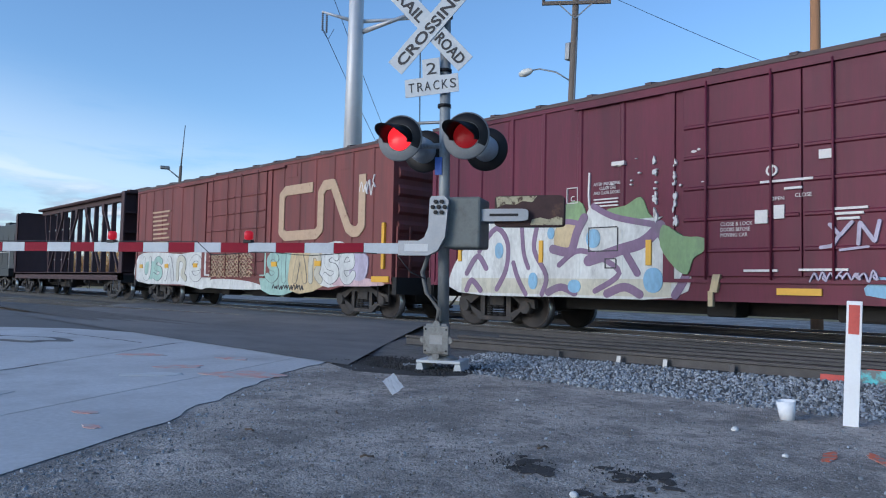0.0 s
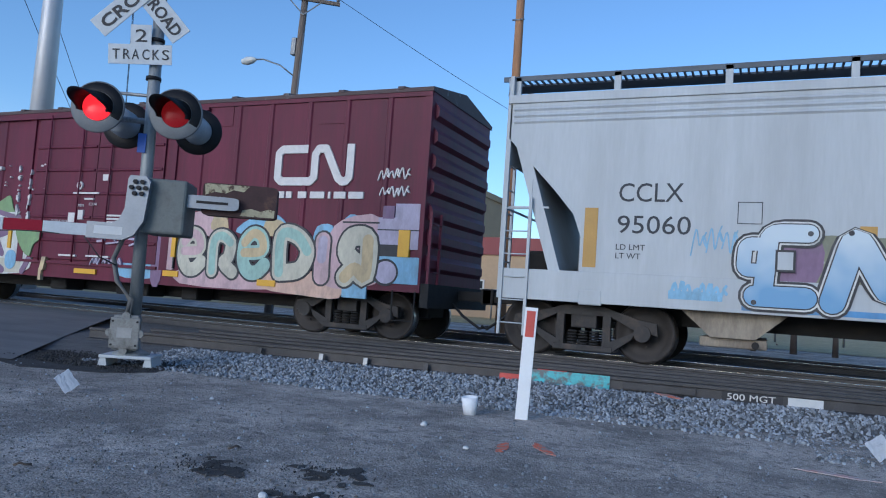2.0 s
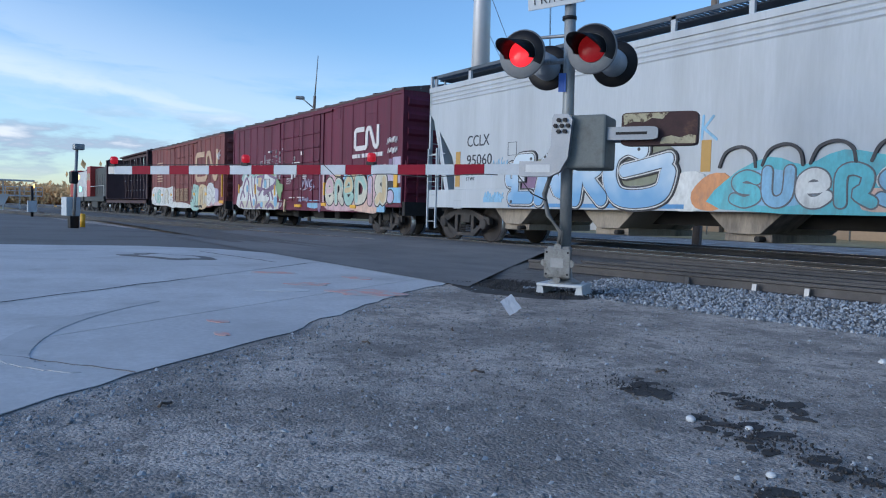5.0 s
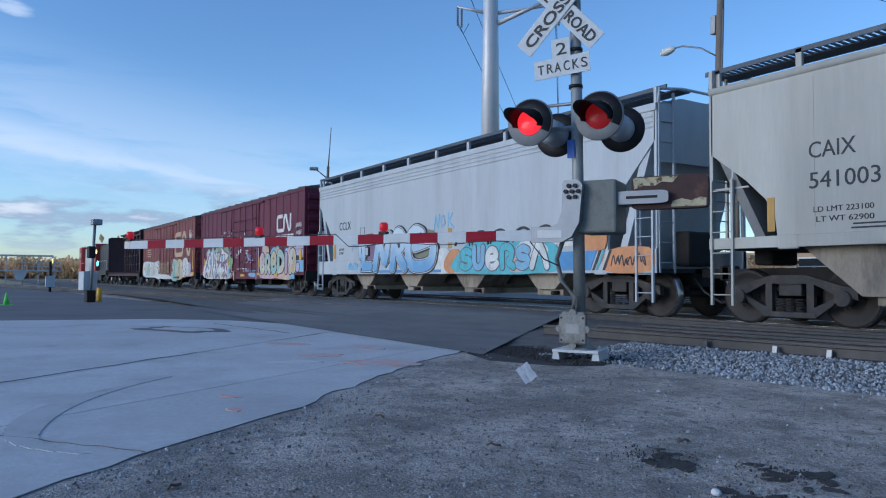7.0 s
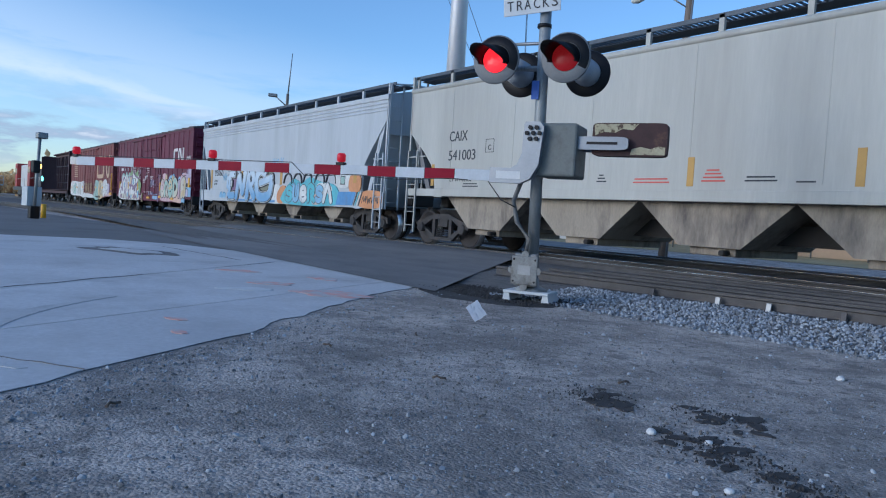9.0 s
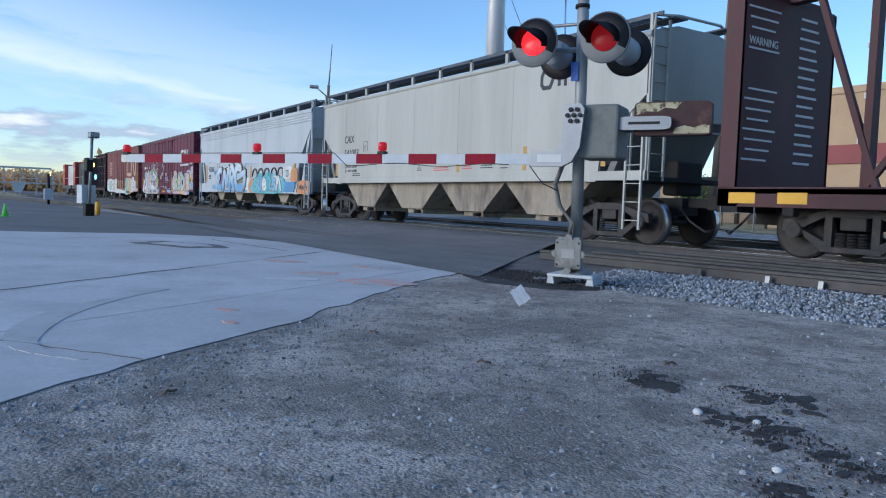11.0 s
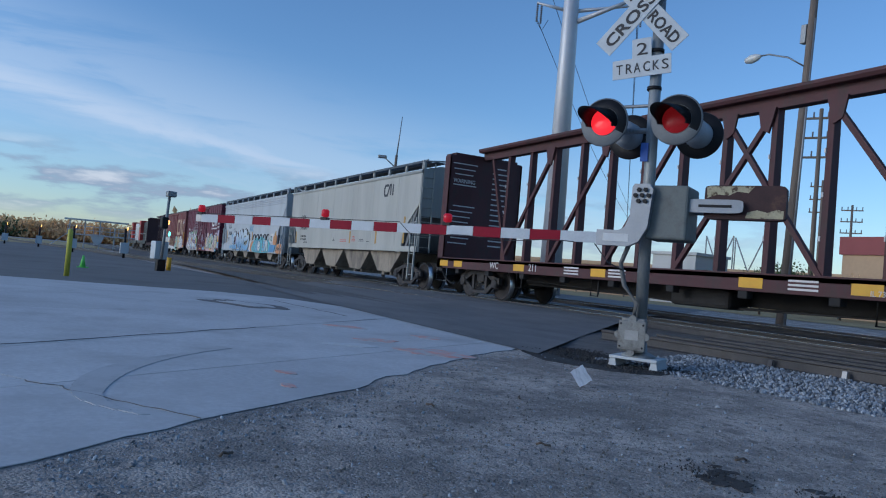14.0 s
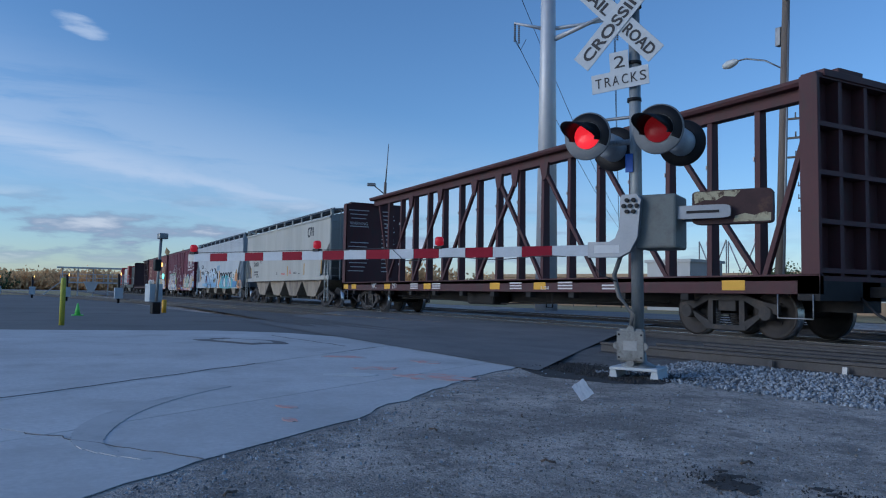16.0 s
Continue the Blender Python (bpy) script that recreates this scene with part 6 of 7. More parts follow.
# second piece along the sill
for q, (m, pts) in enumerate((("g_white", [(12.9, 0.92), (13.0, 1.5), (13.6, 1.5), (13.6, 0.92)]), ("g_orange", [(13.45, 0.92), (13.35, 1.2), (13.7, 1.5), (14.1, 1.45), (13.95, 0.92)]), ("g_teal", [(13.95, 0.9), (14.05, 1.4), (14.8, 1.75), (15.4, 1.6), (16.0, 1.8), (16.8, 1.65), (17.9, 1.5), (17.9, 0.9)]), ("g_sky", [(14.2, 1.1), (14.4, 1.5), (15.2, 1.5), (15.6, 1.1), (15.0, 0.95)]),
                              ("g_white", [(16.5, 1.25), (16.7, 1.6), (17.5, 1.55), (17.6, 1.3)]), ("g_white", [(17.9, 1.5), (17.9, 1.93), (18.85, 1.93), (18.85, 1.5)]), ("g_orange", [(18.8, 1.36), (18.8, 1.8), (19.4, 1.85), (19.42, 1.36)]), ("g_orange", [(19.45, 0.9), (19.5, 1.32), (20.6, 1.35), (20.6, 0.9)]), ("g_peach", [(16.3, 0.92), (16.3, 1.2), (16.8, 1.2), (16.8, 0.92)]))):
    fill(h1, pts, m, 0.0265 + 0.0006 * q, YS, o)
fill(h1, [(17.95, 0.92), (18.1, 1.33), (19.2, 1.33), (19.0, 0.92)], "g_blue", 0.033, YS, o, False)
for q, (x, m) in enumerate(((19.06, "g_dark"), (19.16, "g_teal"), (19.28, "g_white"), (19.36, "g_dark"))):
    block(h1, x, 0.92, x + 0.07, 1.33, m, 0.0338 + 0.0003 * q, YS, o, 0.2)
for q, (ch, x, w) in enumerate((("s", 14.1, 0.62), ("u", 14.68, 0.62), ("e", 15.25, 0.62), ("n", 15.85, 0.66), ("s", 16.45, 0.62), ("a", 17.0, 0.75))):
    bubble(h1, ch, x, 0.93, w, 0.62 + 0.06 * (q % 2), 0.17, (("g_teal", "g_sky", "g_white")[q % 3],), 0.035 + 0.0045 * (q % 2), YS, o, edge=0.05, dark="g_line")
for x in (13.9, 14.7, 15.5, 16.4, 17.2):
    spray(h1, [(x, 1.62), (x + 0.12, 1.86), (x + 0.4, 1.94), (x + 0.62, 1.82), (x + 0.68, 1.6)], 0.05, "g_dark", 0.04, YS, o)
scrawl(h1, 19.6, 0.98, 0.9, 0.28, 4, "g_dark", 0.034, 73, 0.035, YS, o)
block(h1, 19.02, 1.6, 19.2, 2.02, "ochre", 0.034, YS, o, name="reflector")
block(h1, 18.2, 1.55, 18.5, 1.82, "g_dark", 0.0335, YS, o)
block(h1, 18.23, 1.58, 18.47, 1.79, "g_mint", 0.0345, YS, o)
for line in ([(12.8, 2.1), (12.85, 2.5), (13.0, 2.12), (13.05, 2.5)], [(13.2, 2.15), (13.12, 2.4), (13.28, 2.48), (13.36, 2.25), (13.2, 2.15)], [(13.5, 2.12), (13.52, 2.52)], [(13.72, 2.5), (13.54, 2.3), (13.8, 2.1)]):
    spray(h1, line, 0.05, "g_sky", 0.004, YS, o, "tag", False)

h2 = hopper("covered_hopper", "sandy grey covered hopper with tapered bays and end ladders", 29.62, 7.68, "hoptan", (1.26, 1.45), [(-4.6, 3.0, 1.26), (-1.55, 3.0, 1.26), (1.5, 3.0, 1.26), (4.5, 3.0, 1.26)], 6.42, True)
o = -29.62
lettering("CAIX", 0.36, "darktext", h2, facing(23.75 + o, YS, 2.62), width=0.72)
lettering("541003", 0.36, "darktext", h2, facing(23.75 + o, YS, 2.15), width=1.06)
lettering("LD LMT 223100", 0.12, "darktext", h2, facing(23.82 + o, YS, 1.78), width=0.9)
lettering("LT WT 62900", 0.12, "darktext", h2, facing(23.86 + o, YS, 1.63), width=0.86)
lettering("C", 0.17, "darktext", h2, facing(25.28 + o, YS, 2.36))
for x, z, h in ((23.05, 1.52, 0.55), (30.76, 1.52, 0.5), (33.56, 1.52, 0.55), (36.1, 1.55, 0.95)):
    part("reflector", bx(B(), x + o, YS - 0.004, z, x + 0.13 + o, YS + 0.01, z + h), "ochre", h2)
k = [[(34.5, 3.72), (34.2, 3.72), (34.13, 3.6), (34.13, 3.42), (34.2, 3.34), (34.42, 3.34), (34.62, 3.72), (34.72, 3.72), (34.72, 3.34)], [(34.92, 3.32), (34.92, 3.74)]]
part("painted_emblem", band(band(B(), [(x + o, z) for x, z in k[0]], 0.09, YS - 0.004, YS + 0.01), [(x + o, z) for x, z in k[1]], 0.09, YS - 0.004, YS + 0.01), "darktext", h2, "slanted dark emblem")
for x, z, w, n, m in ((28.7, 1.6, 0.25, 3, "darktext"), (29.6, 1.58, 0.8, 2, "redpaint"), (31.05, 1.6, 0.45, 4, "redpaint"), (31.85, 1.6, 0.55, 2, "darktext"), (32.7, 1.58, 0.3, 1, "darktext"), (24.4, 1.5, 0.6, 2, "darktext")):
    for i in range(n):
        block(h2, x + 0.03 * i, z + 0.06 * i, x + w - 0.04 * i, z + 0.06 * i + 0.025, m, 0.003, YS, o, name="stencil_bar")
for a, b, c, d in ((25.2, 2.3, 25.5, 2.312), (25.2, 2.6, 25.5, 2.612), (25.2, 2.3, 25.212, 2.61), (25.49, 2.3, 25.5, 2.61)):
    block(h2, a, b, c, d, "darktext", 0.003, YS, o, name="stencil_frame")


def centerbeam(name, label, u, L, paint, trk):
    """A centre-beam flat car: deck, end bulkheads, and a row of tapered posts under one top chord."""
    car = rollcar(name, label, "flat car", u, 2 * L)
    part("deck", bx(B(), -L, -HW, 1.02, L, HW, 1.10), paint, car)
    for y in (-HW, HW - 0.1):
        part("side_sill", bx(B(), -L, y, 0.80, L, y + 0.1, 1.13, 0.008), paint, car)
    part("centre_sill", bx(B(), -L, -0.25, 0.5, L, 0.25, 1.02), "under", car)
    part("top_chord", prism(B(), [(-0.30, 4.60), (0.30, 4.60), (0.34, 4.66), (0.34, 4.72), (-0.34, 4.72), (-0.34, 4.66), (-0.30, 4.60)][:6], "x", -L + 0.3, L - 0.3), paint, car)
    part("chord_web", bx(B(), -L + 0.3, -0.12, 4.38, L - 0.3, 0.12, 4.6), paint, car)
    for s in (-1, 1):
        x = s * L
        a, b = sorted((x, x - s * 0.33))
        bk = part("end_bulkhead", bx(B(), a if s > 0 else a, -HW, 1.1, b, -HW + 0.07, 4.38, 0.01), paint, car)
        part("bulkhead_wall", bx(B(), *((b - 0.06, -HW + 0.008, 1.1, b, HW - 0.008, 4.40) if s < 0 else (a, -HW + 0.008, 1.1, a + 0.06, HW - 0.008, 4.40))), paint, bk)
        part("bulkhead_edge", bx(B(), a, HW - 0.07, 1.1, b, HW, 4.38), paint, bk)
        for k in range(5):
            z = 1.15 + 0.8 * k
            part("bulkhead_rib", bx(B(), a + 0.03, -HW + 0.012, z, b - 0.03, HW - 0.012, z + 0.08), paint, bk)
        for y in (-0.7, 0, 0.7):
            part("bulkhead_rib", bx(B(), a + 0.05, y - 0.05, 1.1, b - 0.05, y + 0.05, 4.42), paint, bk)
        part("bulkhead_lip", bx(B(), a, -HW + 0.2, 4.38, b, HW - 0.2, 4.5, 0.01), paint, bk)
        part("end_sill", bx(B(), min(x, x - s * 0.4), -HW, 0.7, max(x, x - s * 0.4), HW, 1.02), "under", car)
        part("grab_iron", tube(B(), [(x - s * 0.1, -HW - 0.03, 0.8), (x - s * 0.1, -HW - 0.03, 0.4), (x - s * 0.75, -HW - 0.03, 0.4), (x - s * 0.75, -HW - 0.03, 0.8)], 0.012), "galv", car)
        coupler(car, x, s)
        truck(car, s * trk)
    step, first = 1.18, -L + 1.8
    count = int((2 * L - 3.9) / step) + 1
    for i in range(count):
        x, w = first + step * i, 0.062
        p = part("post", prism(B(), [(-0.12, 1.1), (0.12, 1.1), (0.09, 4.4), (-0.09, 4.4)], "x", x - w, x + w), paint, car)
        for z in (1.8, 2.6, 3.4):
            part("tie_ring", bx(B(), x - w - 0.012, -0.13, z, x - w + 0.012, -0.09, z + 0.09), "stencil", p)
    mid = count // 2
    for i in range(count):
        d = -2 if i % 2 == 0 and 2 <= i <= mid else 2 if i % 2 == 1 and i >= mid - 1 and i + 2 < count else 0
        if d:
            x, q = first + step * i, math.copysign(1, d)
            part("diagonal_brace", beam(B(), (x, -0.09 - 0.006 * q, 4.36), (x + d * step, -0.09 - 0.006 * q, 1.15), 0.1, 0.1), paint, car)
            part("gusset", prism(B(), [(x - q * 0.06, 4.4), (x + q * 0.34, 4.4), (x + q * 0.26, 4.0), (x + q * 0.08, 3.9)], "y", -0.17, -0.12), paint, car)
    for s in (-1, 1):
        part("end_brace", beam(B(), (s * (L - 0.9), -0.09, 4.36), (s * (L - 2.0), -0.09, 1.15), 0.1, 0.1), paint, car)
    for i in range(int(L * 1.1)):
        x = -L + 1.2 + i * 1.75
        if x < L - 1:
            part("winch", bx(B(), x, -HW + 0.02, 0.66, x + 0.2, -HW + 0.2, 0.82, 0.02), "under", car)
    for x in (-L + 4.4, -L + 7.5, L - 7.5, L - 4.4):
        part("stirrup", tube(B(), [(x, -HW + 0.15, 0.85), (x, -HW + 0.15, 0.42), (x + 0.25, -HW + 0.15, 0.42), (x + 0.25, -HW + 0.15, 0.85)], 0.02), "under", car)
    part("brake_rod", tube(B(), [(-L + 4, -0.6, 0.62), (0, -0.6, 0.45), (L - 4, -0.6, 0.62)], 0.025), "under", car)
    part("brake_gear", bx(B(), -1.2, -0.9, 0.42, 0.3, -0.3, 0.8, 0.08), "under", car)
    return car


cb = centerbeam("centerbeam_flatcar", "empty brown-red centre-beam flat car with end bulkheads", 49.78, 10.83, "cbpaint", 8.68)
for x in (-10.6, -9.7, -6.4, -3.2, 0.9, 3.0, 8.9):
    part("reflector", bx(B(), x, -HW - 0.006, 0.86, x + 0.5, -HW + 0.02, 1.04), "yellow", cb)
lettering("WC", 0.26, "stencil", cb, facing(-7.6, -HW - 0.006, 0.88))
lettering("211", 0.26, "stencil", cb, facing(-5.7, -HW - 0.006, 0.88))
for i in range(14):
    x = (-4.2, -2.6, 1.9, 4.0, 5.6)[i % 5]
    part("stencil_bar", bx(B(), x, -HW - 0.006, 0.87 + 0.07 * (i // 5), x + 0.55, -HW + 0.02, 0.905 + 0.07 * (i // 5)), "stencil", cb)
lettering("IL 73-0", 0.12, "stencil", cb, facing(3.3, -HW - 0.006, 0.86))
wall = -10.83 + 0.335
lettering("WARNING", 0.19, "stencil", cb, pose(wall, -1.2, 3.55, 90, 0, 90), width=0.8)
for i in range(16):
    z = 4.15 - 0.17 * i
    if abs(z - 3.6) > 0.12 and not 2.9 < z < 3.4:
        part("stencil_bar", bx(B(), wall - 0.004, -1.25 + 0.05 * (i % 3), z, wall + 0.004, -0.35 - 0.07 * (i % 4), z + 0.032), "stencil", cb)
    part("stencil_bar", bx(B(), wall - 0.004, 0.25, z, wall + 0.004, 0.75 + 0.05 * (i % 3), z + 0.04), "stencil", cb)
cba = centerbeam("centerbeam_flatcar", "dark weathered centre-beam flat car", -38.7, 8.1, "cbold", 6.4)


def locomotive(u, L, hood, nose, label):
    car = rollcar("locomotive", label, "locomotive", u, 2 * L)
    part("frame", bx(B(), -L, -1.4, 0.9, L, 1.4, 1.35, 0.02), "locoblack", car)
    part("hood", bx(B(), -L + 3.5, -0.95, 1.35, L - 0.6, 0.95, 4.0, 0.05), hood, car)
    cab = part("cab", bx(B(), -L + 1.6, -1.4, 1.35, -L + 3.6, 1.4, 4.25, 0.06), nose, car)
    for x in (-L + 1.9, -L + 2.75):
        part("window", bx(B(), x, -1.41, 2.9, x + 0.6, -1.395, 3.6), "glass", cab)
    part("nose", bx(B(), -L + 0.5, -0.8, 1.35, -L + 1.7, 0.8, 3.0, 0.08), nose, car)
    for k in range(5):
        part("hood_door", bx(B(), -L + 4 + k * 1.3, -0.965, 1.6, -L + 5.1 + k * 1.3, -0.945, 3.4), hood, car)
    part("exhaust", bx(B(), 0, -0.4, 4.0, 1.0, 0.4, 4.3, 0.03), "locoblack", car)
    part("end_face", bx(B(), L - 0.62, -0.96, 1.4, L - 0.55, 0.96, 4.0), nose, car)
    part("handrail", tube(B(), [(-L + 3.7, -1.35, 2.3), (L - 0.2, -1.35, 2.3), (L - 0.1, -1.35, 1.3)], 0.025), "locowhite", car)
    part("fuel_tank", bx(B(), -1.6, -1.3, 0.3, 1.6, 1.3, 0.95, 0.1), "locoblack", car)
    coupler(car, L, 1)
    for s in (-1, 1):
        truck(car, s * (L - 2.4), 2.4, 0.5)


locomotive(-53.4, 5.6, "locoblack", "locored", "red and black diesel locomotive at the head of the train")
locomotive(-65.6, 5.6, "locowhite", "locored", "grey-white and red diesel locomotive leading the train")


# ---- surroundings
def by(az, dist):
    a = radians(az)
    return -0.4 - dist * math.sin(a), dist * math.cos(a)


mk = thing("marker_post", "flat white marker post with a red reflector", "post", pose(-2.3, 6.14, 0, 0, 0, 15))
part("post", bx(B(), -0.055, -0.012, -0.1, 0.055, 0.012, 0.98, 0.004), "white", mk).matrix_basis = pose(0, 0, 0, 0, 2, 0)
part("reflector", bx(B(), -0.038, -0.016, 0.72, 0.038, -0.0125, 0.95), "redpaint", mk).matrix_basis = pose(0, 0, 0, 0, 2, 0)


def sheet(x, y, w, h, rz, seed, label, name="paper_litter"):
    bm = B()
    n = 7
    c, k = math.cos(0.6), math.sin(0.6)
    flat = lambda i, j: ((i / n - 0.5) * w * c - (j / n - 0.5) * h * k, (i / n - 0.5) * w * k + (j / n - 0.5) * h * c)
    vs = [[bm.verts.new((flat(i, j)[0], flat(i, j)[1] * 0.85, 0.05 + 0.012 * noise.noise((i * 0.7, j * 0.7, seed)) + 0.9 * flat(i, j)[1])) for i in range(n + 1)] for j in range(n + 1)]
    for a, b in zip(vs, vs[1:]):
        for i in range(n):
            bm.faces.new((a[i], a[i + 1], b[i + 1], b[i]))
    bmesh.ops.solidify(bm, geom=bm.faces[:], thickness=0.003)
    lo = min(v.co.z for v in bm.verts)
    bmesh.ops.translate(bm, vec=(0, 0, -lo), verts=bm.verts)
    ob = tagged(part(name, bm, "paper"), label, "litter")
    ob.matrix_basis = pose(x, y, 0.0, 0, 0, rz)
    return ob


sheet(-5.72, 4.33, 0.135, 0.16, 55, 1.3, "crumpled white paper wrapper on the dirt")
sheet(0.46, 6.5, 0.16, 0.15, 5, 4.1, "crumpled white bag lying on gravel")
cup = thing("paper_cup", "crushed white paper cup on the gravel", "cup", pose(-2.74, 6.03, 0.0, 4, -4, 20))
cup.scale = (0.78, 0.78, 0.78)
part("cup_wall", lathe(B(), [(0.0, 0.0), (0.07, 0.0), (0.085, 0.1), (0.095, 0.2), (0.09, 0.2), (0.08, 0.1), (0.065, 0.012), (0, 0.012)], (0, 0, 0), (0, 0, 1), 20), "paper", cup)
for i, (x, y) in enumerate([(-3.83, 2.5), (-3.87, 0.75), (-4.9, 2.4), (-3.3, 3.6), (-5.2, 3.3)]):
    st = tagged(part("twig", tube(B(), [(0, 0, 0.008), (0.025, 0.01, 0.02), (0.05, 0.008, 0.012), (0.08, 0.02, 0.01)], 0.007, 6), "bark"), "short dark broken stick on the dirt", "twig")
    st.matrix_basis = pose(x, y, 0, 0, 0, 40 + 70 * i)
for i, (x, y, s) in enumerate([(-2.53, 2.83, 0.024), (-1.89, 2.47, 0.02), (-2.8, 5.2, 0.03), (-2.2, 4.6, 0.02), (-2.3, 2.95, 0.018)]):
    bm = B()
    bmesh.ops.create_icosphere(bm, subdivisions=2, radius=s)
    for v in bm.verts:
        v.co *= 1 + 0.4 * noise.noise(v.co * 30 + Vector((i, 0, 0)))
        v.co.z = max(v.co.z * 0.7, -s * 0.4)
    tagged(part("pale_stone", bm, "chalk"), "pale loose stone lying on dirt", "stone").matrix_basis = pose(x, y, s * 0.4)

# transmission monopole
x, y = by(53.75, 45)
tw = thing("transmission_pole", "tall pale steel transmission monopole with insulator arms", "pole", pose(x, y, 0, 0, 0, 53.5))
part("shaft", cyl(B(), (0, 0, 0), (0, 0, 30), 0.68, 0.32, 24), "steelpole", tw)
for z in (17.4, 20.9):
    for s, l in ((-1, 2.1), (1, 4.0)):
        a = part("arm", cyl(B(), (0, 0, z), (s * l, 0, z + 0.5), 0.13, 0.06, 10), "steelpole", tw)
        for dx, dz in ((0, 0), (0.25, -0.12)):
            bm = B()
            for k in range(9):
                cyl(bm, (s * (l - 0.05) + dx, 0, z + 0.42 + dz - 0.13 * k), (s * (l - 0.05) + dx, 0, z + 0.35 + dz - 0.13 * k), 0.085, 0.05, 10)
            part("insulator", bm, "glassins", a)
    part("arm", cyl(B(), (0.2, 0, z - 0.7), (3.4, -1.5, z + 0.2), 0.16, 0.1, 10), "steelpole", tw)
    part("jumper", tube(B(), [(-2.0, 0, z - 0.75), (-1.7, 0.1, z - 1.2), (-1.35, 0.2, z - 0.5)], 0.02, 5), "wire", tw)


def cable(pts, sag, r=0.012):
    a, b = Vector(pts[0]), Vector(pts[1])
    line = [a.lerp(b, i / 14) - Vector((0, 0, sag * 4 * (i / 14) * (1 - i / 14))) for i in range(15)]
    tagged(part("overhead_wire", tube(B(), line, r, 5), "wire"), "thin black overhead power cable", "cable")


X, Y = x, y
c, s = math.cos(radians(53.5)), math.sin(radians(53.5))
for z, l in ((17.0, -2.1), (17.0, 4.0), (20.5, -2.1), (20.5, 4.0)):
    p = (X + l * c, Y + l * s, z)
    cable((p, (*by(47 + 0.3 * l, 230), 16)), 4.0, 0.025)

# timber power pole with street lamp
up = thing("utility_pole", "weathered timber utility pole with crossarm and street lamp", "pole", pose(-17.08, 22, 0, 0, 2.2, 0))
part("shaft", cyl(B(), (0, 0, 0), (0, 0, 12.6), 0.17, 0.12, 14), "wood", up)
part("crossarm", bx(B(), -1.25, -0.16, 11.75, 1.3, -0.06, 11.88), "wood", up).matrix_basis = pose(0, 0, 0, 0, 0, 34)
for k in (-1.2, 0, 1.22):
    part("insulator", lathe(B(), [(0, 0.0), (0.05, 0.0), (0.07, 0.1), (0.03, 0.2), (0, 0.2)], (k, -0.11, 11.88 if k else 12.55), (0, 0, 1), 12), "glassins", up).matrix_basis = pose(0, 0, 0, 0, 0, 34)
for k in (-1, 1):
    part("brace", beam(B(), (0.6 * k, -0.14, 11.75), (0, -0.14, 11.2), 0.04), "galv", up).matrix_basis = pose(0, 0, 0, 0, 0, 34)
part("switch_box", bx(B(), -0.32, -0.12, 9.7, -0.12, 0.1, 10.35, 0.02), "galv", up)
part("conduit", cyl(B(), (0.16, -0.05, 0), (0.16, -0.05, 10.5), 0.035, n=8), "galv", up)
la = part("lamp_arm", tube(B(), [(0, -0.1, 8.85), (-0.7, -0.12, 9.3), (-1.5, -0.14, 9.55), (-2.0, -0.15, 9.55)], 0.03), "galv", up)
part("lamp_head", lathe(B(), [(0.0, -0.02), (0.06, 0.0), (0.13, 0.15), (0.16, 0.4), (0.1, 0.62), (0, 0.66)], (-1.85, -0.15, 9.55), (-1, 0, -0.12), 16), "lampglass", la)
for k in (-1.2, -0.95):
    cable(((-16.62 + 0.83 * k, 22 + 0.56 * k, 12.03), (-1.0 + k, -14, 13.2)), 0.6)
cable(((-15.62, 22.6, 12.03), (-8.5, 60, 11)), 0.6)
bp = thing("utility_pole", "tall brown timber pole catching evening sunlight", "pole", pose(-8.1, 22, 0))
part("shaft", cyl(B(), (0, 0, 0), (0, 0, 15), 0.17, 0.12, 14), "newwood", bp)
part("step_bolt", cyl(B(), (-0.2, -0.12, 10.2), (0.2, -0.12, 10.2), 0.03, n=8), "galv", bp)
for az, d, h in ((35.5, 62, 15.6), (35.1, 95, 15), (33.2, 110, 14), (28, 90, 13), (20, 85, 12)):
    x, y = by(az, d)
    fp = thing("utility_pole", "distant timber power pole with several crossarms", "pole", pose(x, y, 0, 0, 0, 30), "distant power poles")
    part("shaft", cyl(B(), (0, 0, 0), (0, 0, h), 0.2, 0.14, 10), "wood", fp)
    for k in range(3):
        a = part("crossarm", bx(B(), -1.3, -0.1, h - 0.8 - 1.5 * k, 1.3, 0.1, h - 0.66 - 1.5 * k), "wood", fp)
        for j in (-1.2, -0.5, 0.5, 1.2):
            part("insulator", cyl(B(), (j, 0, h - 0.66 - 1.5 * k), (j, 0, h - 0.25 - 1.5 * k), 0.06, n=8), "glassins", a)
x, y = by(66.66, 60)
sl = thing("street_lamp", "distant street lamp on a leaning pole with a thin aerial", "lamp", pose(x, y, 0, 0, 1.5, 60))
part("shaft", cyl(B(), (0, 0, 0), (0, 0, 10), 0.15, 0.11, 10), "wood", sl)
part("aerial", cyl(B(), (0, 0, 9.8), (0.12, 0, 13.2), 0.06, 0.03, 8), "galv", sl)
part("lamp_arm", cyl(B(), (0, 0, 9.0), (-1.0, 0, 9.75), 0.05, n=8), "galv", sl)
part("lamp_head", bx(B(), -1.5, -0.2, 9.65, -0.8, 0.2, 9.9, 0.06), "galv", sl)

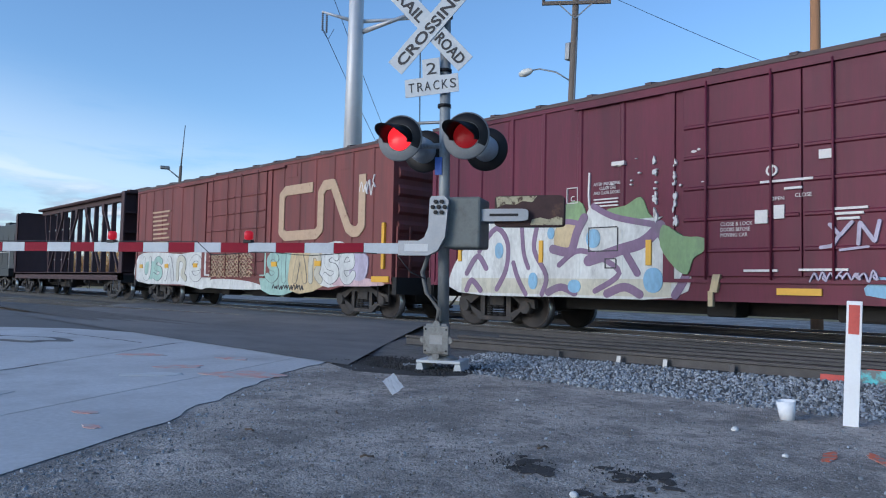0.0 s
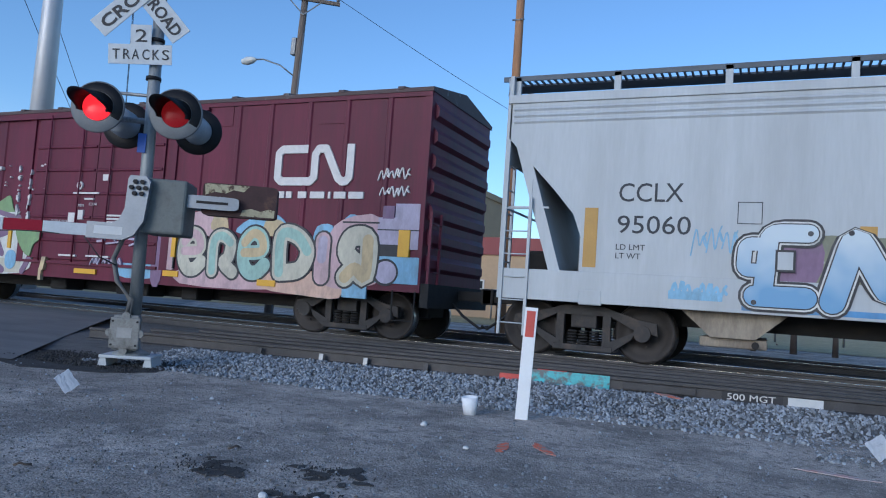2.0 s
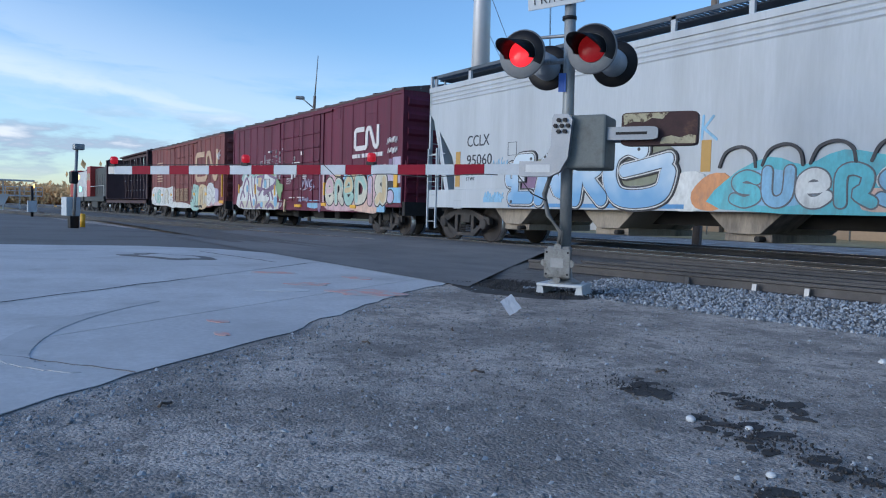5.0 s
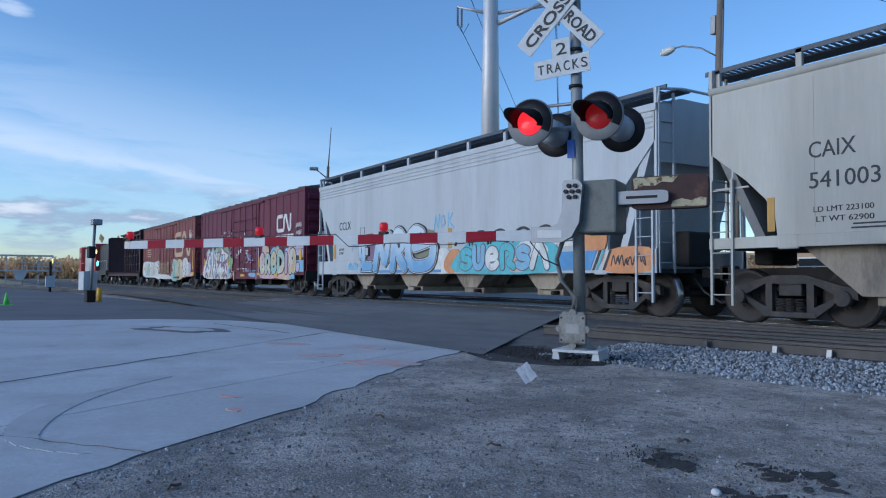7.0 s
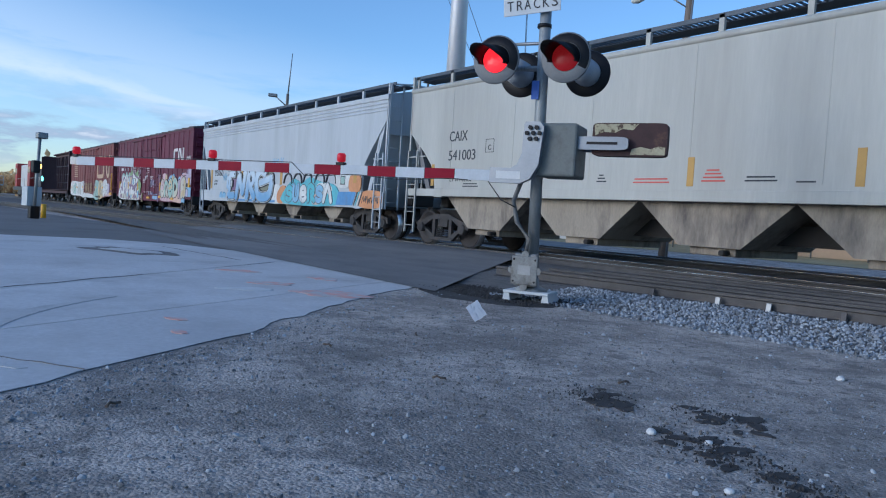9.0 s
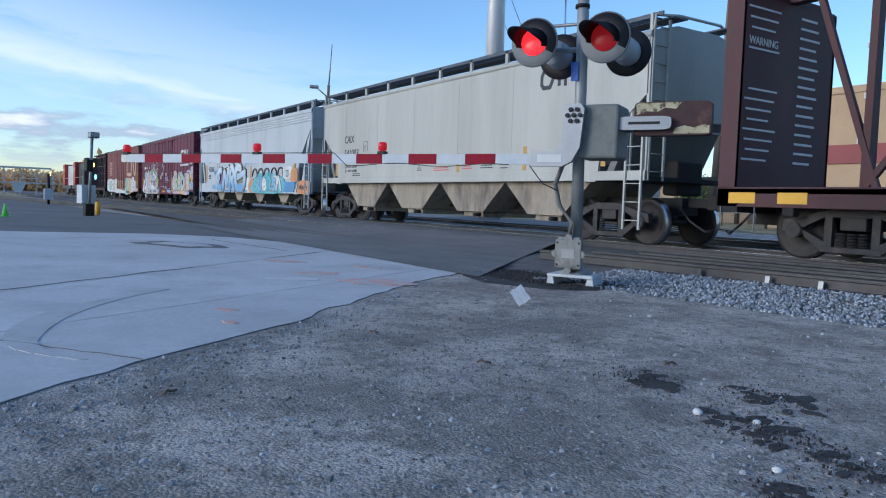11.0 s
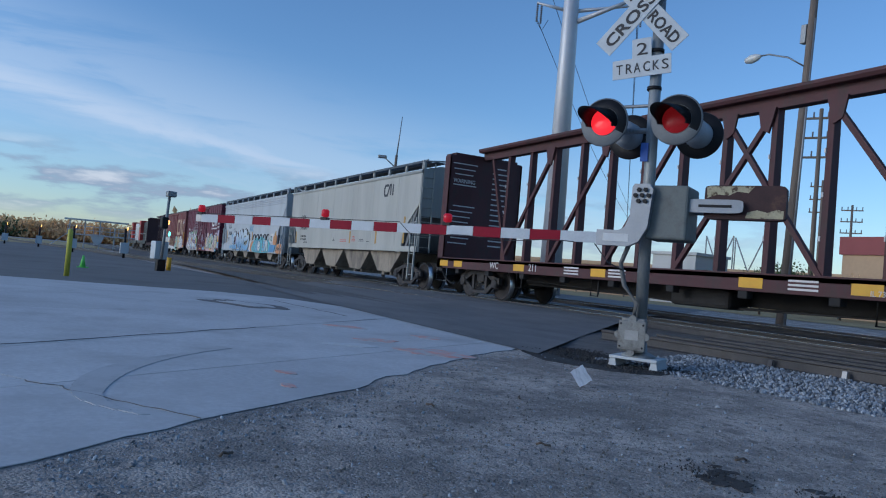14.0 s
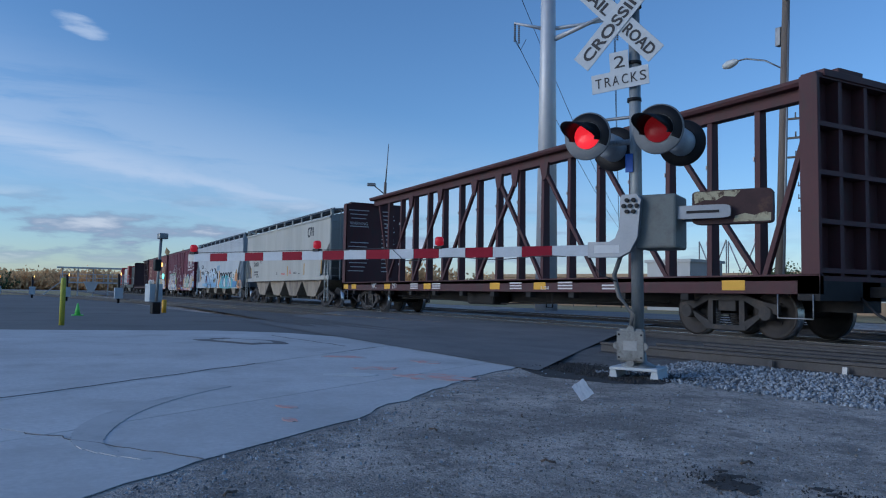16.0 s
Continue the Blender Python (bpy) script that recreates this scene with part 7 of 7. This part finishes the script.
# signal on the far side of the road, seen from behind, and the things near it
fs = thing("crossing_signal", "distant crossing signal pole with equipment case", "signal", pose(-30.6, 3.65, 0, 0, 0, 100))
part("pole", cyl(B(), (0, 0, 0), (0.12, 0, 3.0), 0.055, n=12), "mastgrey", fs)
part("flood_lamp", bx(B(), 0.0, -0.15, 2.9, 0.35, 0.15, 3.12, 0.03), "galv", fs)
hd = part("signal_head", bx(B(), -0.12, -0.15, 1.65, 0.14, 0.15, 2.1, 0.05), "black", fs)
part("lens", lathe(B(), [(0.1, 0), (0.07, 0.03), (0, 0.04)], (0.16, 0, 1.9), (1, 0, 0), 14), "amber", hd, "glowing amber lamp")
part("lens", lathe(B(), [(0.1, 0), (0.07, 0.03), (0, 0.04)], (0.08, -0.5, 1.45), (1, 0, 0), 14), "greenlens", hd, "small green lamp")
part("equipment_case", bx(B(), -0.2, 0.15, 0.45, 0.3, 0.75, 1.15, 0.02), "cabinet", fs)
part("base", bx(B(), -0.16, -0.16, 0, 0.16, 0.16, 0.45, 0.03), "black", fs)
part("yellow_guard", cyl(B(), (0.2, -0.4, 0.05), (0.2, -0.4, 0.55), 0.09, n=12), "yellow", fs)
yp = thing("bollard", "faded yellow-green steel bollard on the asphalt", "bollard", pose(-21.25, 0.32, 0, 0, 2, 0))
part("pipe", lathe(B(), [(0.0, 0.0), (0.065, 0.0), (0.062, 1.15), (0.04, 1.2), (0, 1.21)], (0, 0, 0), (0, 0, 1), 16), "limeyellow", yp)
gc = thing("traffic_cone", "small bright green cone beside the tracks", "cone", pose(-28.5, 0.9, 0))
part("cone", cyl(B(), (0, 0, 0.03), (0, 0, 0.42), 0.1, 0.03, 14), "limegreen", gc)
part("foot", bx(B(), -0.18, -0.18, 0, 0.18, 0.18, 0.035), "limegreen", gc)
for az, d in ((88.9, 60), (85.6, 52), (91, 75), (93, 80)):
    x, y = by(az, d)
    sg = thing("track_signal", "distant low signal post with amber lamp", "signal", pose(x, y, 0, 0, 0, 90), "distant signals")
    part("post", cyl(B(), (0, 0, 0), (0, 0, 1.9), 0.08, n=8), "black", sg)
    part("case", bx(B(), -0.25, -0.3, 0.3, 0.25, 0.3, 1.0), "cabinet", sg)
    part("lens", lathe(B(), [(0.12, 0), (0.08, 0.03), (0, 0.04)], (0.1, 0, 1.9), (1, 0, 0), 12), "amber", sg)


setting("dry_grass", grid(B(), [-230, -160, -100], [-90, -20, 8], lambda x, y: 0.03), "weeds", "dry golden grass at the yard edge")


# buildings beyond the tracks
def building(label, az, dist, w, d, h, mats, windows=(), rot=0.0, name="building"):
    x, y = by(az, dist)
    b = thing(name, label, "building", pose(x, y, 0, 0, 0, rot))
    part("wall", bx(B(), 0, 0, 0, w, d, h), mats[0], b)
    part("parapet", bx(B(), -0.15, -0.15, h - mats[2], w + 0.15, d + 0.15, h), mats[1], b)
    for i, (wx, wz, ww, wh_) in enumerate(windows):
        o = part("window", bx(B(), wx, -0.06, wz, wx + ww, 0.02, wz + wh_), "offwhite", b)
        part("pane", bx(B(), wx + 0.1, -0.075, wz + 0.1, wx + ww - 0.1, -0.061, wz + wh_ - 0.1), "glass", o)
    return b


building("tall tan block in evening sun", 30.9, 75, 12, 12, 12.2, ("tan", "tan", 0.6), [(1.2, 3, 1.6, 2), (4, 3, 1.6, 2), (7, 3, 1.6, 2), (4, 7, 1.6, 2)])
building("low tan shop with a dark red fascia", 33.6, 52, 16, 9, 5.1, ("tan", "redband", 1.1), [(2, 0.8, 2.4, 1.6), (6, 0.8, 2.4, 1.6), (10, 0.8, 2.4, 1.6)])
building("pale corrugated metal shed", 46.2, 55, 3.5, 4, 3.6, ("corr", "corr", 0.2), [], 10, "shed")
building("low off-white industrial block", 43.0, 80, 24, 10, 3.4, ("offwhite", "tan", 0.5), [(3, 1, 3, 1.2), (9, 1, 3, 1.2), (15, 1, 3, 1.2)])
building("distant tan tower block", 12.4, 110, 4, 6, 14, ("tan", "tan", 1.0), [(1, 9, 1.5, 2)])
building("long low pale depot", 24, 90, 30, 12, 6.5, ("offwhite", "corr", 0.6), [(4, 1.5, 4, 2), (12, 1.5, 4, 2), (20, 1.5, 4, 2)])
building("low grey retaining wall and depot", 58, 75, 30, 6, 3.0, ("tan", "tan", 0.3), [], 25)
for az in (40.5, 42.5):
    x, y = by(az, 70)
    lt = thing("lattice_brace", "thin crossed steel yard bracing", "frame", pose(x, y, 0))
    for a, b in (((0, 0, 0), (3, 0, 6)), ((3, 0, 0), (0, 0, 6)), ((0, 0, 0), (0, 0, 6)), ((3, 0, 0), (3, 0, 6))):
        part("bar", beam(B(), a, b, 0.08), "galv", lt)
fence = thing("yard_fence", "low grey wire fence beyond the tracks", "fence", pose(-60, 40, 0))
for i in range(26):
    part("post", cyl(B(), (i * 3, 0, 0), (i * 3, 0, 1.8), 0.05, n=6), "galv", fence)
for z in (0.9, 1.75):
    part("rail_wire", beam(B(), (0, 0, z), (75, 0, z), 0.05), "galv", fence)
# platform structure at the far end of the line
x, y = by(87.4, 95)
gp = thing("loading_platform", "distant white steel loading platform with stairs", "structure", pose(x, y, 0, 0, 0, 90))
for k in range(5):
    part("leg", beam(B(), (k * 1.6 - 3, 0, 0), (k * 1.6 - 3, 0, 2.6 + 0.6 * (k < 3)), 0.15), "offwhite", gp)
part("platform", bx(B(), -3.2, -0.6, 1.5, 4, 0.6, 1.65), "offwhite", gp)
part("canopy", bx(B(), -3.6, -1, 3.2, 3.2, 1, 3.35), "offwhite", gp)
part("stair", beam(B(), (-3.2, -0.6, 1.6), (-5, -0.6, 0.0), 0.5, 0.1), "offwhite", gp)
for z in (2.1, 2.55):
    part("guard_rail", beam(B(), (-3.2, -0.6, z), (4, -0.6, z), 0.07), "offwhite", gp)
for k in range(9):
    part("guard_post", beam(B(), (-3.2 + 0.9 * k, -0.6, 1.6), (-3.2 + 0.9 * k, -0.6, 2.55), 0.06), "offwhite", gp)
part("hopper_chute", prism(B(), [(-0.8, 1.7), (0.8, 1.7), (0.3, 0.5), (-0.3, 0.5)], "y", -0.5, 0.5), "offwhite", gp)


def tree(at, h, w, material, label, seed, n=900, leaf=0.2, name="tree", cat="tree"):
    rs = random.Random(seed)
    tr = thing(name, label, cat, pose(*at))
    bm = cyl(B(), (0, 0, 0), (0, 0, h * 0.45), h * 0.03, h * 0.018, 8)
    ends = []
    for i in range(9):
        a, z = rs.uniform(0, 6.28), h * rs.uniform(0.2, 0.5)
        e = Vector((math.cos(a) * w * rs.uniform(0.2, 0.45), math.sin(a) * w * rs.uniform(0.2, 0.45), h * rs.uniform(0.5, 0.9)))
        cyl(bm, (0, 0, z), e, h * 0.014, h * 0.004, 6)
        ends.append(e)
    part("trunk", bm, "bark", tr)
    bm = B()
    for i in range(n):
        e = rs.choice(ends)
        p = e + Vector((rs.gauss(0, w * 0.14), rs.gauss(0, w * 0.14), rs.gauss(0, h * 0.11)))
        p.z = max(p.z * (rs.uniform(0.1, 1.0) if leaf > 0.4 else 1.0), 0.1)
        q = Euler((rs.uniform(0, 6), rs.uniform(0, 6), rs.uniform(0, 6))).to_matrix()
        k = leaf * rs.uniform(0.6, 1.4)
        bm.faces.new([bm.verts.new(p + q @ Vector(v) * k) for v in ((-1, 0, 0), (0, -0.55, 0.1), (1, 0, 0), (0, 0.55, 0.1))])
    part("crown", bm, material, tr)
    return tr


for i in range(44):
    az = 82.5 + 14.0 * i / 43
    x, y = by(az, 330 + 70 * ((i * 7) % 5) / 5)
    gold = az < 93.4
    tree((x, y, 0), 6.2 + (i * 5 % 7) * 0.45, 19, "leafgold" if gold else "leaf", "golden autumn tree on the far side of the yard" if gold else "dark green tree at the yard edge", i, 1700, 0.75)
for i in range(9):
    x, y = by(60 + 2.6 * i, 130)
    tree((x, y, 0), 5.5 + i % 3, 11, "leafgold", "golden autumn tree behind the train", 60 + i, 500, 0.6)
for i, (az, d, h, w, m, lb) in enumerate((*[(a, 26 + (a * 3) % 2, 3.3 + 0.5 * (k % 2), 3.4, "leafred", "russet leafless bush beyond the tracks") for k, a in enumerate((10.5, 8.2, 5.6, 3.2, 0.8, -1.8, -4.4))], (37.2, 40, 2.6, 2.0, "leaf", "small dark green shrub by the fence"), (33.5, 46, 2.2, 2.4, "leafgold", "yellowing shrub by a building"), (38.6, 42, 2.2, 1.8, "leaf", "small dark green shrub by the fence"))):
    x, y = by(az, d)
    tree((x, y, 0), h, w, m, lb, 90 + i, 1500, 0.07, "bush", "bush")


def motions():
    times = [t for t, _ in SPEED]
    for car, u in CARS:
        walk(car, [(t, pose(u - run(t), TC, RT)) for t in times])
    steps = [4 * i / FPS for i in range(121)]
    for ws, x, r in TRUCKS:
        walk(ws, [(t, pose(x, 0, r) @ Matrix.Rotation(-run(min(t, 16)) / r, 4, "Y")) for t in steps])


motions()
